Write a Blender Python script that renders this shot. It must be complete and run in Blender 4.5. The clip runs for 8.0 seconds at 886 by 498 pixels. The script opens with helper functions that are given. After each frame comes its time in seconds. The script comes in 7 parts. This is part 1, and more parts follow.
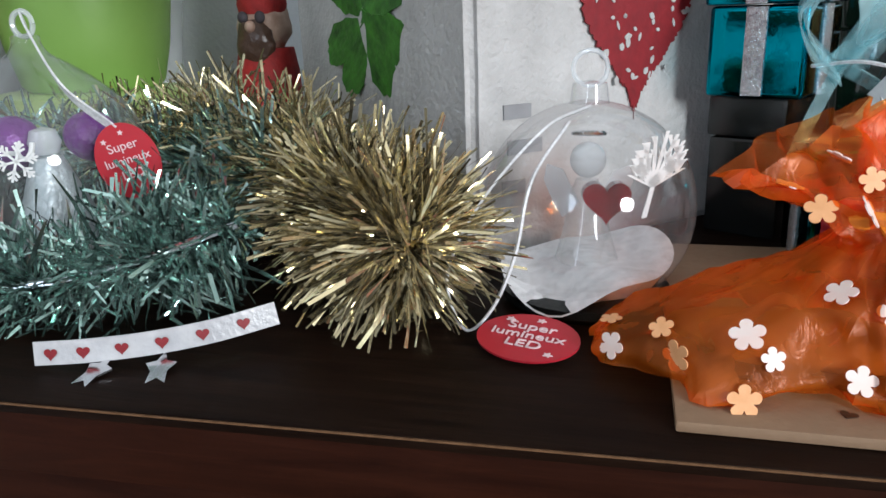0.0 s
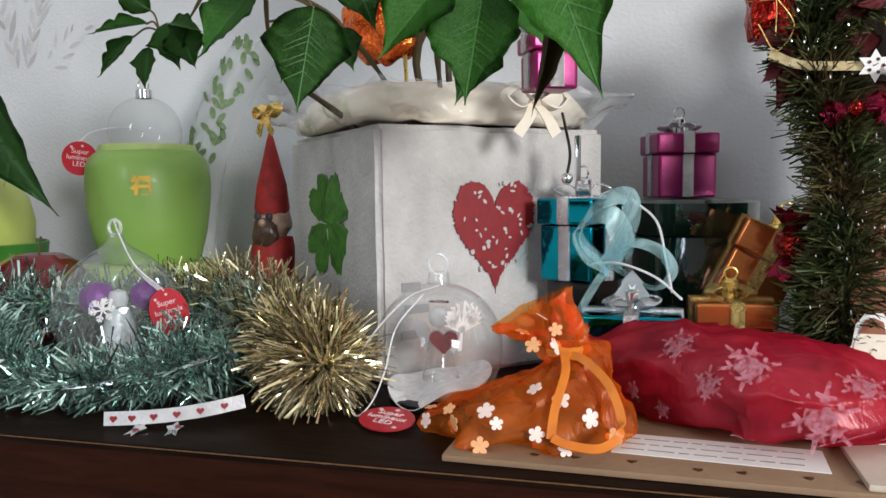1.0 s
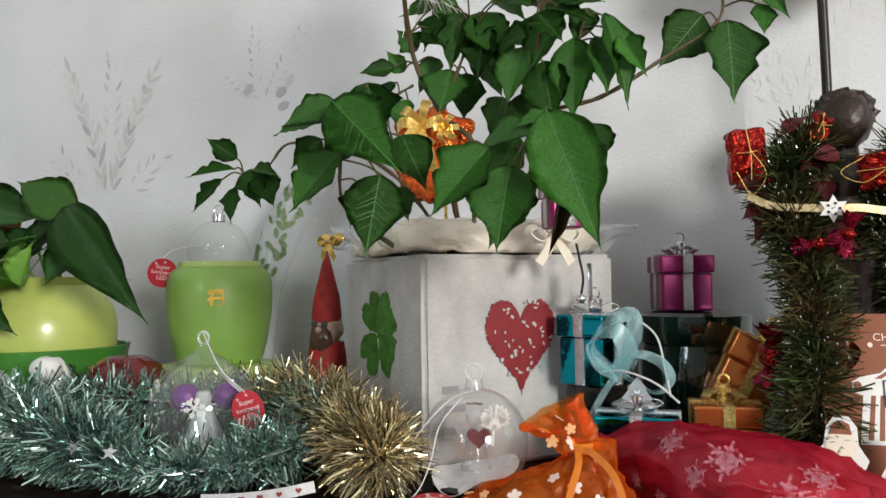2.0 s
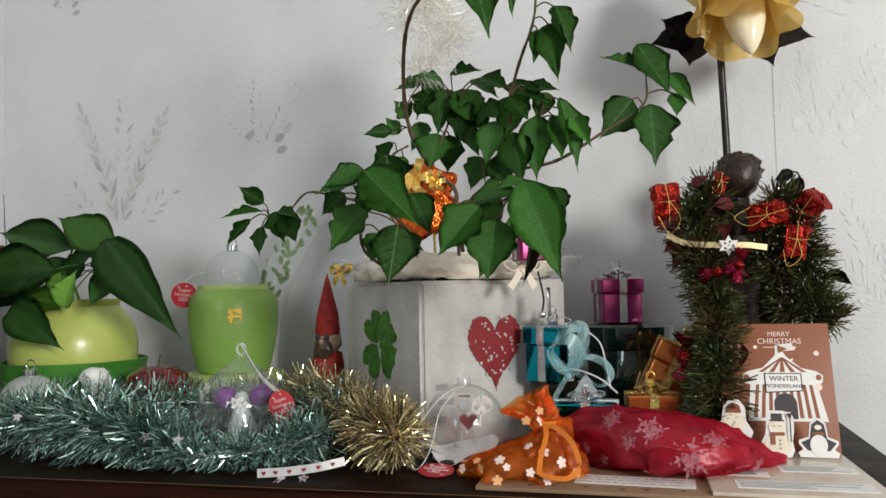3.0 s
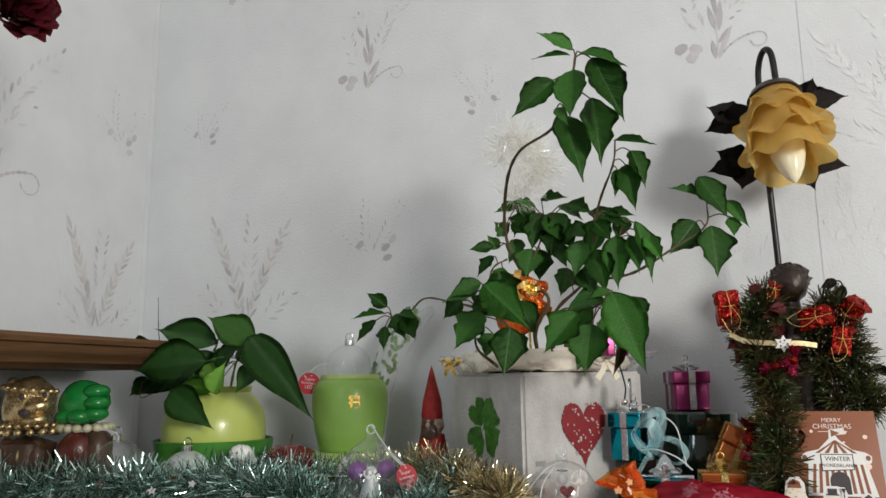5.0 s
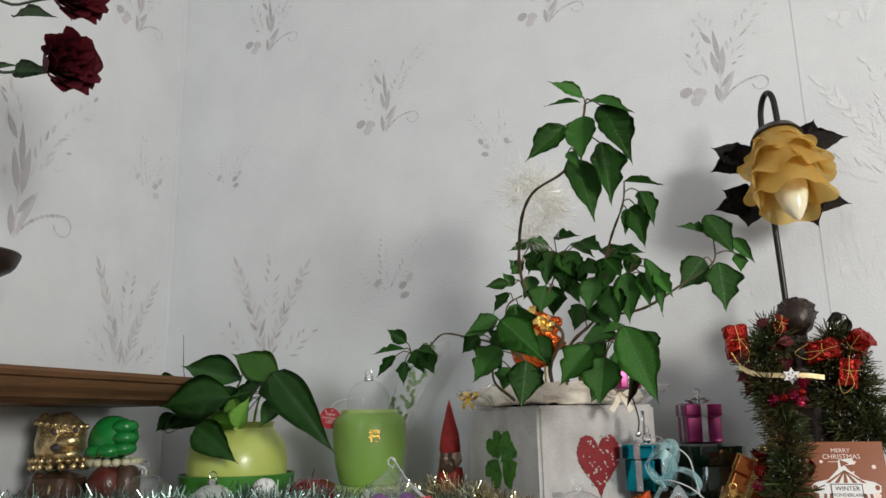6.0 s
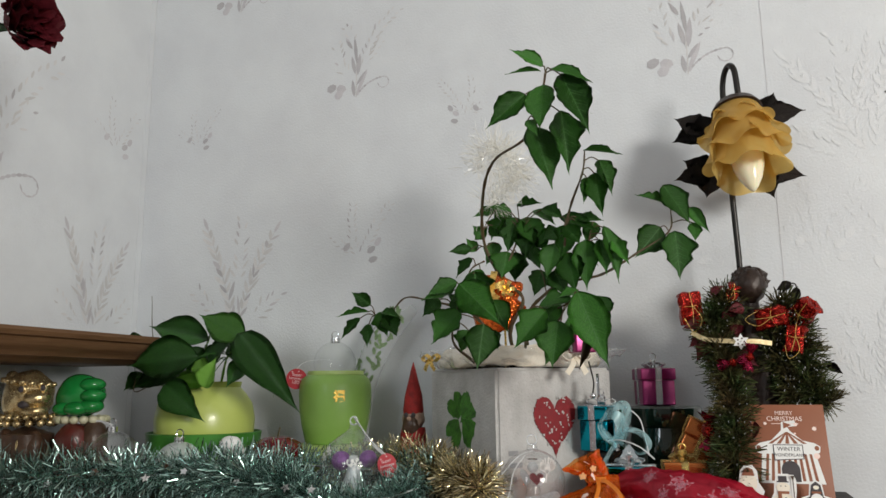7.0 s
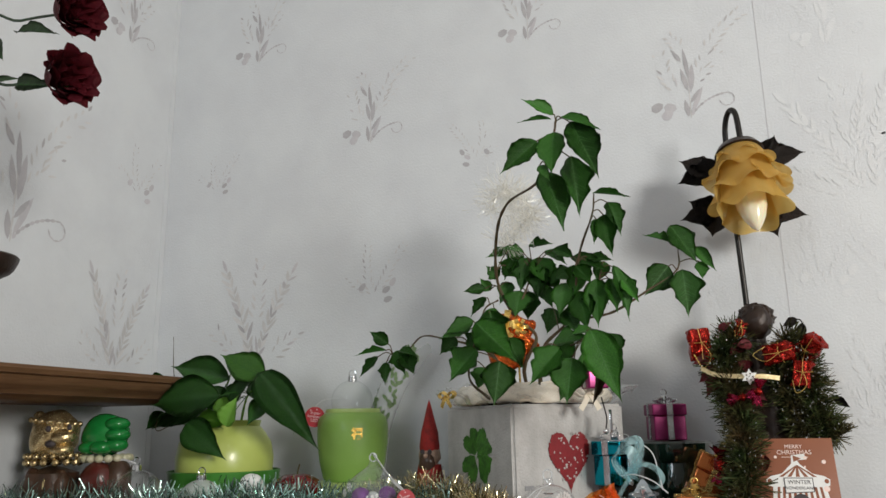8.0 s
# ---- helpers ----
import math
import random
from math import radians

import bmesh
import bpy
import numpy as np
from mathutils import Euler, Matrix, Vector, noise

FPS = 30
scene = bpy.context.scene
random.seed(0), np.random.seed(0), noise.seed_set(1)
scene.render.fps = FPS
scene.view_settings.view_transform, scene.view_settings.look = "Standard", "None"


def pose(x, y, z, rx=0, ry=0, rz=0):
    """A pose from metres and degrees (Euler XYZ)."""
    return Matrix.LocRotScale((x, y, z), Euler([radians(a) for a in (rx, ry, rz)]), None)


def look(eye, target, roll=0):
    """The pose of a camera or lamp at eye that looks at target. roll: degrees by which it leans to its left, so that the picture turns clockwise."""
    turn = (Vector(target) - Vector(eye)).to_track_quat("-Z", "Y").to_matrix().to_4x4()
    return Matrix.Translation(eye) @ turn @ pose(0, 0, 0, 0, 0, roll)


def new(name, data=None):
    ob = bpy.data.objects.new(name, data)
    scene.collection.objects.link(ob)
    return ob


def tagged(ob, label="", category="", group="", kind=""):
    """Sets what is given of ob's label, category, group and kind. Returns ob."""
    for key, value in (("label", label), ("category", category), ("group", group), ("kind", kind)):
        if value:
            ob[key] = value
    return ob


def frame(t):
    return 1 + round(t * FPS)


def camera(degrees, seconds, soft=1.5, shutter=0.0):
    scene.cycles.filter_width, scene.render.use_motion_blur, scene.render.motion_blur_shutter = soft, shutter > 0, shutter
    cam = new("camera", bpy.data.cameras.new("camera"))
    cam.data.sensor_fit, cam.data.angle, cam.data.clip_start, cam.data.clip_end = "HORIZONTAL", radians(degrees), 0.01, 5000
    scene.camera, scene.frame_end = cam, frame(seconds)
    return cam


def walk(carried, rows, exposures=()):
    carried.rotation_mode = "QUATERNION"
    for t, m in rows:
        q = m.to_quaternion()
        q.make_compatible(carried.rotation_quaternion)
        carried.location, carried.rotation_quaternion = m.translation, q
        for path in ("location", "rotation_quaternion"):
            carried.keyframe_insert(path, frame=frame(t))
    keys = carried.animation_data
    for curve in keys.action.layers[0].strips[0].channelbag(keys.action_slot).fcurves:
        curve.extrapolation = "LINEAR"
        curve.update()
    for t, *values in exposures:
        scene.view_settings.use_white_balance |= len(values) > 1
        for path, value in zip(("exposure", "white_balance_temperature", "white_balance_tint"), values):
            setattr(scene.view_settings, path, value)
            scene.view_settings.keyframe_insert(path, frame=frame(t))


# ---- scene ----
cam = camera(60.8, 8.0)
PATH = [
    (0, (0.475, 0.333, 0.104), (-0.039, 2.174, -0.486), -1.8),
    (0.5, (0.542, 0.254, 0.119), (-0.039, 2.142, -0.196), -1.7),
    (1, (0.595, 0.179, 0.13), (-0.018, 2.076, -0.029), -0.7),
    (1.5, (0.626, 0.129, 0.144), (-0.078, 2.0, 0.086), -0.5),
    (1.7, (0.621, 0.115, 0.152), (-0.086, 1.985, 0.186), -0.5),
    (2.8, (0.621, -0.057, 0.154), (0.062, 1.86, 0.261), -1.0),
    (3, (0.629, -0.093, 0.162), (0.098, 1.832, 0.273), -1.1),
    (3.5, (0.626, -0.172, 0.17), (0.121, 1.747, 0.418), -1.2),
    (4, (0.622, -0.205, 0.159), (0.086, 1.703, 0.431), -1.1),
    (4.5, (0.619, -0.238, 0.16), (0.031, 1.654, 0.428), -0.9),
    (5, (0.618, -0.271, 0.164), (-0.024, 1.591, 0.508), -0.8),
    (6.5, (0.633, -0.318, 0.152), (-0.026, 1.516, 0.6), -1.1),
    (7, (0.65, -0.319, 0.15), (0.03, 1.549, 0.507), -0.5),
    (7.5, (0.654, -0.331, 0.149), (0.044, 1.537, 0.521), -0.7),
    (8, (0.65, -0.358, 0.146), (0.022, 1.486, 0.602), -0.9),
]
walk(cam, [(t, look(eye, target, roll)) for t, eye, target, roll in PATH], [(0, 0.48, 5800, 10), (0.5, 0.44, 5850, 10), (1, 0.42, 6200, 12), (1.5, 0.38, 6400, 11), (3, 0.12, 6500, 10), (3.5, 0.0, 6500, 10), (4.5, 0.0, 6500, 10), (6.5, -0.03, 6500, 10), (8, -0.07, 6500, 10)])

# ---- world and light ----
world = bpy.data.worlds.new("world")
scene.world = world
world.use_nodes = True
world.node_tree.nodes["Background"].inputs[0].default_value = (0.8, 0.87, 1.0, 1)
world.node_tree.nodes["Background"].inputs[1].default_value = 0.018


def area_lamp(name, eye, target, size, watts, colour):
    data = bpy.data.lights.new(name, "AREA")
    data.shape, data.size, data.energy, data.color = "DISK", size, watts, colour
    ob = new(name, data)
    ob.matrix_world = look(eye, target)
    return ob


area_lamp("room_lamp_light", (2.45, -1.30, 0.66), (0.4, 0.8, 0.25), 0.70, 56.0, (1.0, 0.97, 0.90))
# Broad bluish fill added from the front left to soften shadows; no window there.
area_lamp("cool_fill_light", (-0.6, -2.6, 1.0), (0.2, 0.8, 0.3), 1.3, 33, (0.86, 0.94, 1.0))


# ---- materials ----
def node(nt, kind, **props):
    n = nt.nodes.new(kind)
    for key, value in props.items():
        n.inputs[key.replace("_", " ")].default_value = value
    return n


def mat(name, base, rough=0.5, metal=0.0, base2=None, scale=40.0, fine=300.0, bump=0.15, random_tint=0.0, relief=0.0012, **extra):
    """A principled material with two scales of variation in colour and roughness, and fine relief."""
    m = bpy.data.materials.new(name)
    m.use_nodes = True
    nt = m.node_tree
    p = nt.nodes["Principled BSDF"]
    p.inputs["Metallic"].default_value = metal
    for key, value in extra.items():
        p.inputs[key.replace("_", " ")].default_value = value
    base2 = base2 or tuple(c * 0.72 for c in base)
    co = nt.nodes.new("ShaderNodeTexCoord")
    big = node(nt, "ShaderNodeTexNoise", Scale=scale, Detail=5.0, Roughness=0.6)
    small = node(nt, "ShaderNodeTexNoise", Scale=fine, Detail=3.0)
    nt.links.new(co.outputs["Object"], big.inputs["Vector"])
    nt.links.new(co.outputs["Object"], small.inputs["Vector"])
    ramp = nt.nodes.new("ShaderNodeMapRange")
    ramp.inputs[1].default_value, ramp.inputs[2].default_value = 0.35, 0.7
    nt.links.new(big.outputs["Fac"], ramp.inputs[0])
    mix = nt.nodes.new("ShaderNodeMix")
    mix.data_type = "RGBA"
    mix.inputs[6].default_value, mix.inputs[7].default_value = (*base, 1), (*base2, 1)
    nt.links.new(ramp.outputs[0], mix.inputs[0])
    colour = mix.outputs[2]
    if random_tint:
        info = nt.nodes.new("ShaderNodeObjectInfo")
        hsv = nt.nodes.new("ShaderNodeHueSaturation")
        span = nt.nodes.new("ShaderNodeMapRange")
        span.inputs[3].default_value, span.inputs[4].default_value = 1 - random_tint, 1 + random_tint
        nt.links.new(info.outputs["Random"], span.inputs[0])
        nt.links.new(span.outputs[0], hsv.inputs["Value"])
        nt.links.new(colour, hsv.inputs["Color"])
        colour = hsv.outputs[0]
    nt.links.new(colour, p.inputs["Base Color"])
    rr = nt.nodes.new("ShaderNodeMapRange")
    rr.inputs[3].default_value, rr.inputs[4].default_value = max(0.02, rough * 0.8), min(1, rough * 1.2)
    nt.links.new(small.outputs["Fac"], rr.inputs[0])
    nt.links.new(rr.outputs[0], p.inputs["Roughness"])
    if bump:
        b = nt.nodes.new("ShaderNodeBump")
        b.inputs["Strength"].default_value, b.inputs["Distance"].default_value = bump, relief
        nt.links.new(small.outputs["Fac"], b.inputs["Height"])
        nt.links.new(b.outputs[0], p.inputs["Normal"])
    return m


def thin_glass(name, tint=(1, 1, 1), milk=0.0, rim=0.75):
    """Thin clear glass: see-through, with gloss by Fresnel, and a little frost."""
    m = bpy.data.materials.new(name)
    m.use_nodes = True
    nt = m.node_tree
    nt.nodes.remove(nt.nodes["Principled BSDF"])
    out = nt.nodes["Material Output"]
    clear = node(nt, "ShaderNodeBsdfTransparent", Color=(*tint, 1))
    gloss = node(nt, "ShaderNodeBsdfGlossy", Roughness=0.03)
    facing = node(nt, "ShaderNodeLayerWeight", Blend=0.5)
    power = nt.nodes.new("ShaderNodeMath")
    power.operation = "POWER"
    power.inputs[1].default_value = 2.6
    span = nt.nodes.new("ShaderNodeMapRange")
    span.inputs[3].default_value, span.inputs[4].default_value = 0.05, rim
    nt.links.new(facing.outputs["Facing"], power.inputs[0])
    nt.links.new(power.outputs[0], span.inputs[0])
    mix = nt.nodes.new("ShaderNodeMixShader")
    nt.links.new(span.outputs[0], mix.inputs[0])
    nt.links.new(clear.outputs[0], mix.inputs[1])
    nt.links.new(gloss.outputs[0], mix.inputs[2])
    last = mix.outputs[0]
    if milk:
        frost = node(nt, "ShaderNodeBsdfDiffuse", Color=(0.85, 0.88, 0.9, 1))
        both = nt.nodes.new("ShaderNodeMixShader")
        both.inputs[0].default_value = milk
        nt.links.new(last, both.inputs[1])
        nt.links.new(frost.outputs[0], both.inputs[2])
        last = both.outputs[0]
    nt.links.new(last, out.inputs[0])
    return m


def island_tint(m, low, high):
    """Lets every loose strand or needle of a mesh take its own brightness."""
    nt = m.node_tree
    p = nt.nodes["Principled BSDF"]
    geo = nt.nodes.new("ShaderNodeNewGeometry")
    span = nt.nodes.new("ShaderNodeMapRange")
    span.inputs[3].default_value, span.inputs[4].default_value = low, high
    hsv = nt.nodes.new("ShaderNodeHueSaturation")
    link = p.inputs["Base Color"].links[0]
    nt.links.new(geo.outputs["Random Per Island"], span.inputs[0])
    nt.links.new(span.outputs[0], hsv.inputs["Value"])
    nt.links.new(link.from_socket, hsv.inputs["Color"])
    nt.links.new(hsv.outputs[0], p.inputs["Base Color"])
    return m


def sheer(m, low, high, weave=900.0):
    """Turns a material into a sheer woven film whose density varies."""
    nt = m.node_tree
    p = nt.nodes["Principled BSDF"]
    n = node(nt, "ShaderNodeTexNoise", Scale=weave, Detail=2.0)
    co = nt.nodes.new("ShaderNodeTexCoord")
    nt.links.new(co.outputs["Object"], n.inputs["Vector"])
    span = nt.nodes.new("ShaderNodeMapRange")
    span.inputs[1].default_value, span.inputs[2].default_value = 0.35, 0.65
    span.inputs[3].default_value, span.inputs[4].default_value = low, high
    nt.links.new(n.outputs["Fac"], span.inputs[0])
    nt.links.new(span.outputs[0], p.inputs["Alpha"])
    return m


def organza(name, colour, tint, low, high):
    """Sheer woven fabric: tinted light passes through, and the threads scatter the rest."""
    m = bpy.data.materials.new(name)
    m.use_nodes = True
    nt = m.node_tree
    nt.nodes.remove(nt.nodes["Principled BSDF"])
    co = nt.nodes.new("ShaderNodeTexCoord")
    mp = nt.nodes.new("ShaderNodeMapping")
    mp.inputs["Scale"].default_value = (1.0, 1.6, 0.5)
    nt.links.new(co.outputs["Object"], mp.inputs["Vector"])
    crease = node(nt, "ShaderNodeTexNoise", Scale=75.0, Detail=4.0, Roughness=0.55, Distortion=1.2)
    thread = node(nt, "ShaderNodeTexNoise", Scale=38.0, Detail=3.0, Distortion=0.8)
    for n in (crease, thread):
        nt.links.new(mp.outputs[0], n.inputs["Vector"])
    b = nt.nodes.new("ShaderNodeBump")
    b.inputs["Strength"].default_value, b.inputs["Distance"].default_value = 0.45, 0.003
    nt.links.new(crease.outputs["Fac"], b.inputs["Height"])
    clear = node(nt, "ShaderNodeBsdfTransparent", Color=(*tint, 1))
    cloth = node(nt, "ShaderNodeBsdfDiffuse", Color=(*colour, 1))
    glow = node(nt, "ShaderNodeBsdfTranslucent", Color=(*colour, 1))
    shine = node(nt, "ShaderNodeBsdfGlossy", Color=(*(0.4 + 0.6 * c for c in colour), 1), Roughness=0.35)
    for n in (cloth, shine):
        nt.links.new(b.outputs[0], n.inputs["Normal"])
    first, second, third = (nt.nodes.new("ShaderNodeMixShader") for _ in range(3))
    first.inputs[0].default_value, second.inputs[0].default_value = 0.42, 0.12
    nt.links.new(cloth.outputs[0], first.inputs[1])
    nt.links.new(glow.outputs[0], first.inputs[2])
    nt.links.new(first.outputs[0], second.inputs[1])
    nt.links.new(shine.outputs[0], second.inputs[2])
    span = nt.nodes.new("ShaderNodeMapRange")
    span.inputs[1].default_value, span.inputs[2].default_value = 0.35, 0.65
    span.inputs[3].default_value, span.inputs[4].default_value = low, high
    nt.links.new(thread.outputs["Fac"], span.inputs[0])
    nt.links.new(span.outputs[0], third.inputs[0])
    nt.links.new(clear.outputs[0], third.inputs[1])
    nt.links.new(second.outputs[0], third.inputs[2])
    nt.links.new(third.outputs[0], nt.nodes["Material Output"].inputs[0])
    return m


WALLPAPER = mat("wallpaper", (0.645, 0.67, 0.695), 0.55, base2=(0.59, 0.61, 0.64), scale=9, fine=260, bump=0.5)
MOTIF = island_tint(mat("wallpaper_print", (0.44, 0.43, 0.46), 0.42, base2=(0.50, 0.49, 0.51), scale=60, fine=400, bump=0.3), 0.84, 1.16)
MOTIF_FAINT = island_tint(mat("wallpaper_faint_print", (0.535, 0.53, 0.535), 0.45, base2=(0.60, 0.595, 0.60), scale=60, fine=400, bump=0.3), 0.9, 1.12)
MOTIF_PALE = mat("wallpaper_gloss_print", (0.70, 0.72, 0.745), 0.24, base2=(0.66, 0.68, 0.70), scale=60, fine=400, bump=0.3)
CEILING = mat("ceiling_paint", (0.8, 0.8, 0.79), 0.8, scale=6)
FLOOR = mat("floor_wood", (0.28, 0.17, 0.09), 0.45, scale=5)


def wood(name, dark, light, rough, stretch):
    m = bpy.data.materials.new(name)
    m.use_nodes = True
    nt = m.node_tree
    p = nt.nodes["Principled BSDF"]
    co = nt.nodes.new("ShaderNodeTexCoord")
    mp = nt.nodes.new("ShaderNodeMapping")
    mp.inputs["Scale"].default_value = stretch
    nt.links.new(co.outputs["Object"], mp.inputs["Vector"])
    grain = node(nt, "ShaderNodeTexNoise", Scale=6.0, Detail=8.0, Roughness=0.65, Distortion=0.6)
    worn = node(nt, "ShaderNodeTexNoise", Scale=22.0, Detail=6.0, Roughness=0.7)
    nt.links.new(mp.outputs[0], grain.inputs["Vector"])
    nt.links.new(co.outputs["Object"], worn.inputs["Vector"])
    mix = nt.nodes.new("ShaderNodeMix")
    mix.data_type = "RGBA"
    mix.inputs[6].default_value, mix.inputs[7].default_value = (*dark, 1), (*light, 1)
    ramp = nt.nodes.new("ShaderNodeMapRange")
    ramp.inputs[1].default_value, ramp.inputs[2].default_value = 0.3, 0.72
    nt.links.new(grain.outputs["Fac"], ramp.inputs[0])
    nt.links.new(ramp.outputs[0], mix.inputs[0])
    nt.links.new(mix.outputs[2], p.inputs["Base Color"])
    rr = nt.nodes.new("ShaderNodeMapRange")
    rr.inputs[3].default_value, rr.inputs[4].default_value = rough * 0.6, rough * 1.5
    nt.links.new(worn.outputs["Fac"], rr.inputs[0])
    nt.links.new(rr.outputs[0], p.inputs["Roughness"])
    b = nt.nodes.new("ShaderNodeBump")
    p.inputs["Specular IOR Level"].default_value = 0.05
    b.inputs["Strength"].default_value, b.inputs["Distance"].default_value = 0.25, 0.0008
    nt.links.new(grain.outputs["Fac"], b.inputs["Height"])
    nt.links.new(b.outputs[0], p.inputs["Normal"])
    return m


WOOD_TOP = wood("dark_varnished_wood", (0.0040, 0.0020, 0.0014), (0.0155, 0.0074, 0.0044), 0.42, (3, 40, 40))
WOOD_FRONT = wood("red_brown_wood", (0.012, 0.0035, 0.002), (0.031, 0.009, 0.0045), 0.5, (2, 30, 30))
WOOD_SHELF = wood("brown_moulding_wood", (0.09, 0.048, 0.024), (0.17, 0.095, 0.05), 0.38, (30, 2, 30))
CONCRETE = mat("pale_concrete", (0.55, 0.54, 0.53), 0.8, base2=(0.37, 0.36, 0.35), scale=20, fine=300, bump=1.0, relief=0.0012)
LEAF_GREEN = mat("leaf_green", (0.046, 0.172, 0.019), 0.40, base2=(0.017, 0.080, 0.009), scale=45, fine=240, bump=0.35, random_tint=0.35, Specular_IOR_Level=0.3)
LEAF_POT = mat("pot_leaf_green", (0.036, 0.130, 0.020), 0.36, base2=(0.020, 0.080, 0.014), scale=30, fine=200, bump=0.3, random_tint=0.3)
LEAF_PALE = mat("young_leaf_green", (0.20, 0.42, 0.06), 0.4, base2=(0.14, 0.34, 0.05), scale=40)
VEIN = mat("leaf_vein", (0.070, 0.22, 0.045), 0.5, bump=0)
STEM = mat("woody_stem", (0.10, 0.055, 0.03), 0.7, base2=(0.05, 0.06, 0.02), scale=120)
SOIL = mat("dark_soil", (0.035, 0.025, 0.018), 0.95, scale=90, bump=1.0)
RED_PAINT = mat("red_paint", (0.23, 0.006, 0.011), 0.6, base2=(0.17, 0.005, 0.009), scale=120, fine=500, bump=0.12)
GREEN_PAINT = mat("green_paint", (0.055, 0.21, 0.020), 0.5, base2=(0.010, 0.055, 0.006), scale=110, bump=0.5)
GREEN_CERAMIC = mat("green_ceramic", (0.23, 0.40, 0.085), 0.42, base2=(0.20, 0.355, 0.07), scale=14, bump=0.05, Coat_Weight=0.08)
LIME_CERAMIC = mat("lime_ceramic", (0.52, 0.60, 0.16), 0.30, base2=(0.46, 0.55, 0.12), scale=14, bump=0.04, Coat_Weight=0.15)
GREEN_PLASTIC = mat("green_plastic", (0.06, 0.24, 0.035), 0.3, scale=20, bump=0.03)
LIME_RIM = mat("pale_lime_plastic", (0.50, 0.66, 0.22), 0.35, scale=20, bump=0.03)
GOLD = mat("gold_foil", (0.90, 0.62, 0.18), 0.28, 0.75, scale=120, bump=0.3)
SILVER = mat("silver_metal", (0.82, 0.83, 0.85), 0.14, 1.0, scale=60, bump=0.05)
GLITTER = mat("silver_glitter", (0.78, 0.78, 0.80), 0.22, 0.9, base2=(0.35, 0.35, 0.37), scale=700, fine=1500, bump=1.0)
GOLD_GLITTER = mat("gold_glitter", (0.80, 0.60, 0.22), 0.22, 0.9, base2=(0.3, 0.2, 0.06), scale=700, fine=1500, bump=1.0)
TEAL = mat("teal_metallic", (0.007, 0.25, 0.33), 0.08, 1.0, base2=(0.006, 0.21, 0.28), scale=20, bump=0.04)
PURPLE = mat("purple_metallic", (0.30, 0.013, 0.12), 0.30, 0.4, base2=(0.20, 0.010, 0.095), scale=20, bump=0.04)
COPPER = mat("copper_metallic", (0.62, 0.20, 0.055), 0.16, 0.75, base2=(0.50, 0.15, 0.04), scale=20, bump=0.04)
TINSEL_TEAL = island_tint(mat("teal_tinsel", (0.43, 0.58, 0.53), 0.18, 0.85, base2=(0.22, 0.36, 0.32), scale=40, bump=0), 0.15, 2.0)
TINSEL_GOLD = island_tint(mat("gold_tinsel", (0.60, 0.53, 0.34), 0.18, 0.84, base2=(0.40, 0.34, 0.19), scale=40, bump=0), 0.15, 2.1)
FIR = island_tint(mat("fir_needles", (0.034, 0.060, 0.019), 0.45, base2=(0.080, 0.052, 0.024), scale=30, bump=0, Specular_IOR_Level=0.15), 0.3, 1.8)
BRONZE = mat("dark_bronze", (0.020, 0.011, 0.008), 0.42, 0.2, base2=(0.034, 0.018, 0.012), scale=70, fine=250, bump=0.5)
BLACK_METAL = mat("black_metal", (0.018, 0.015, 0.013), 0.35, 0.4, scale=50, bump=0.2)
LEAF_METAL = mat("dark_metal_leaf", (0.030, 0.023, 0.021), 0.5, 0.2, base2=(0.05, 0.038, 0.032), scale=90, bump=0.8)
CARD = mat("brown_card", (0.255, 0.083, 0.036), 0.5, base2=(0.225, 0.072, 0.031), scale=12, bump=0.05)
KRAFT = mat("kraft_paper", (0.26, 0.165, 0.098), 0.7, base2=(0.215, 0.135, 0.078), scale=25, bump=0.25)
PAPER = mat("white_paper", (0.78, 0.78, 0.77), 0.6, base2=(0.72, 0.72, 0.71), scale=25, bump=0.1)
INK = mat("dark_ink", (0.05, 0.04, 0.045), 0.6, scale=50, bump=0)
GREY_INK = mat("grey_ink", (0.30, 0.30, 0.31), 0.6, scale=50, bump=0)
CREAM = mat("cream_satin", (0.82, 0.77, 0.66), 0.3, base2=(0.76, 0.69, 0.56), scale=60, bump=0.3)
ORANGE = organza("orange_organza", (0.95, 0.23, 0.012), (1.0, 0.54, 0.18), 0.15, 0.46)
TEAL_SHEER = organza("teal_organza", (0.66, 0.90, 0.92), (0.88, 0.98, 1.0), 0.08, 0.40)
RED_SHEER = organza("crimson_organza", (0.52, 0.012, 0.045), (0.85, 0.22, 0.26), 0.42, 0.74)
ORANGE_RIBBON = mat("orange_ribbon", (0.66, 0.20, 0.015), 0.3, base2=(0.55, 0.14, 0.010), scale=80)
PRINT_WHITE = mat("pale_print", (0.85, 0.62, 0.55), 0.5, base2=(0.8, 0.72, 0.68), scale=80, bump=0.1)
SNOW_PRINT = sheer(mat("snowflake_print", (0.70, 0.28, 0.36), 0.5, scale=150, bump=0.1), 0.0, 0.42, 260)
GLASS_CLEAR = thin_glass("thin_clear_glass", (0.99, 0.995, 0.995), 0.03, 0.38)
GLASS = thin_glass("clear_glass", (0.975, 0.985, 0.985), 0.045)
GLASS_WHITE = thin_glass("frosted_glass", (0.95, 0.97, 0.98), 0.34)
GLASS_GLOBE = thin_glass("lightly_misted_glass", (0.98, 0.985, 0.99), 0.03, 0.55)
PALE_LEAF_PRINT = mat("grey_green_print", (0.10, 0.17, 0.07), 0.6, base2=(0.17, 0.25, 0.12), scale=120)
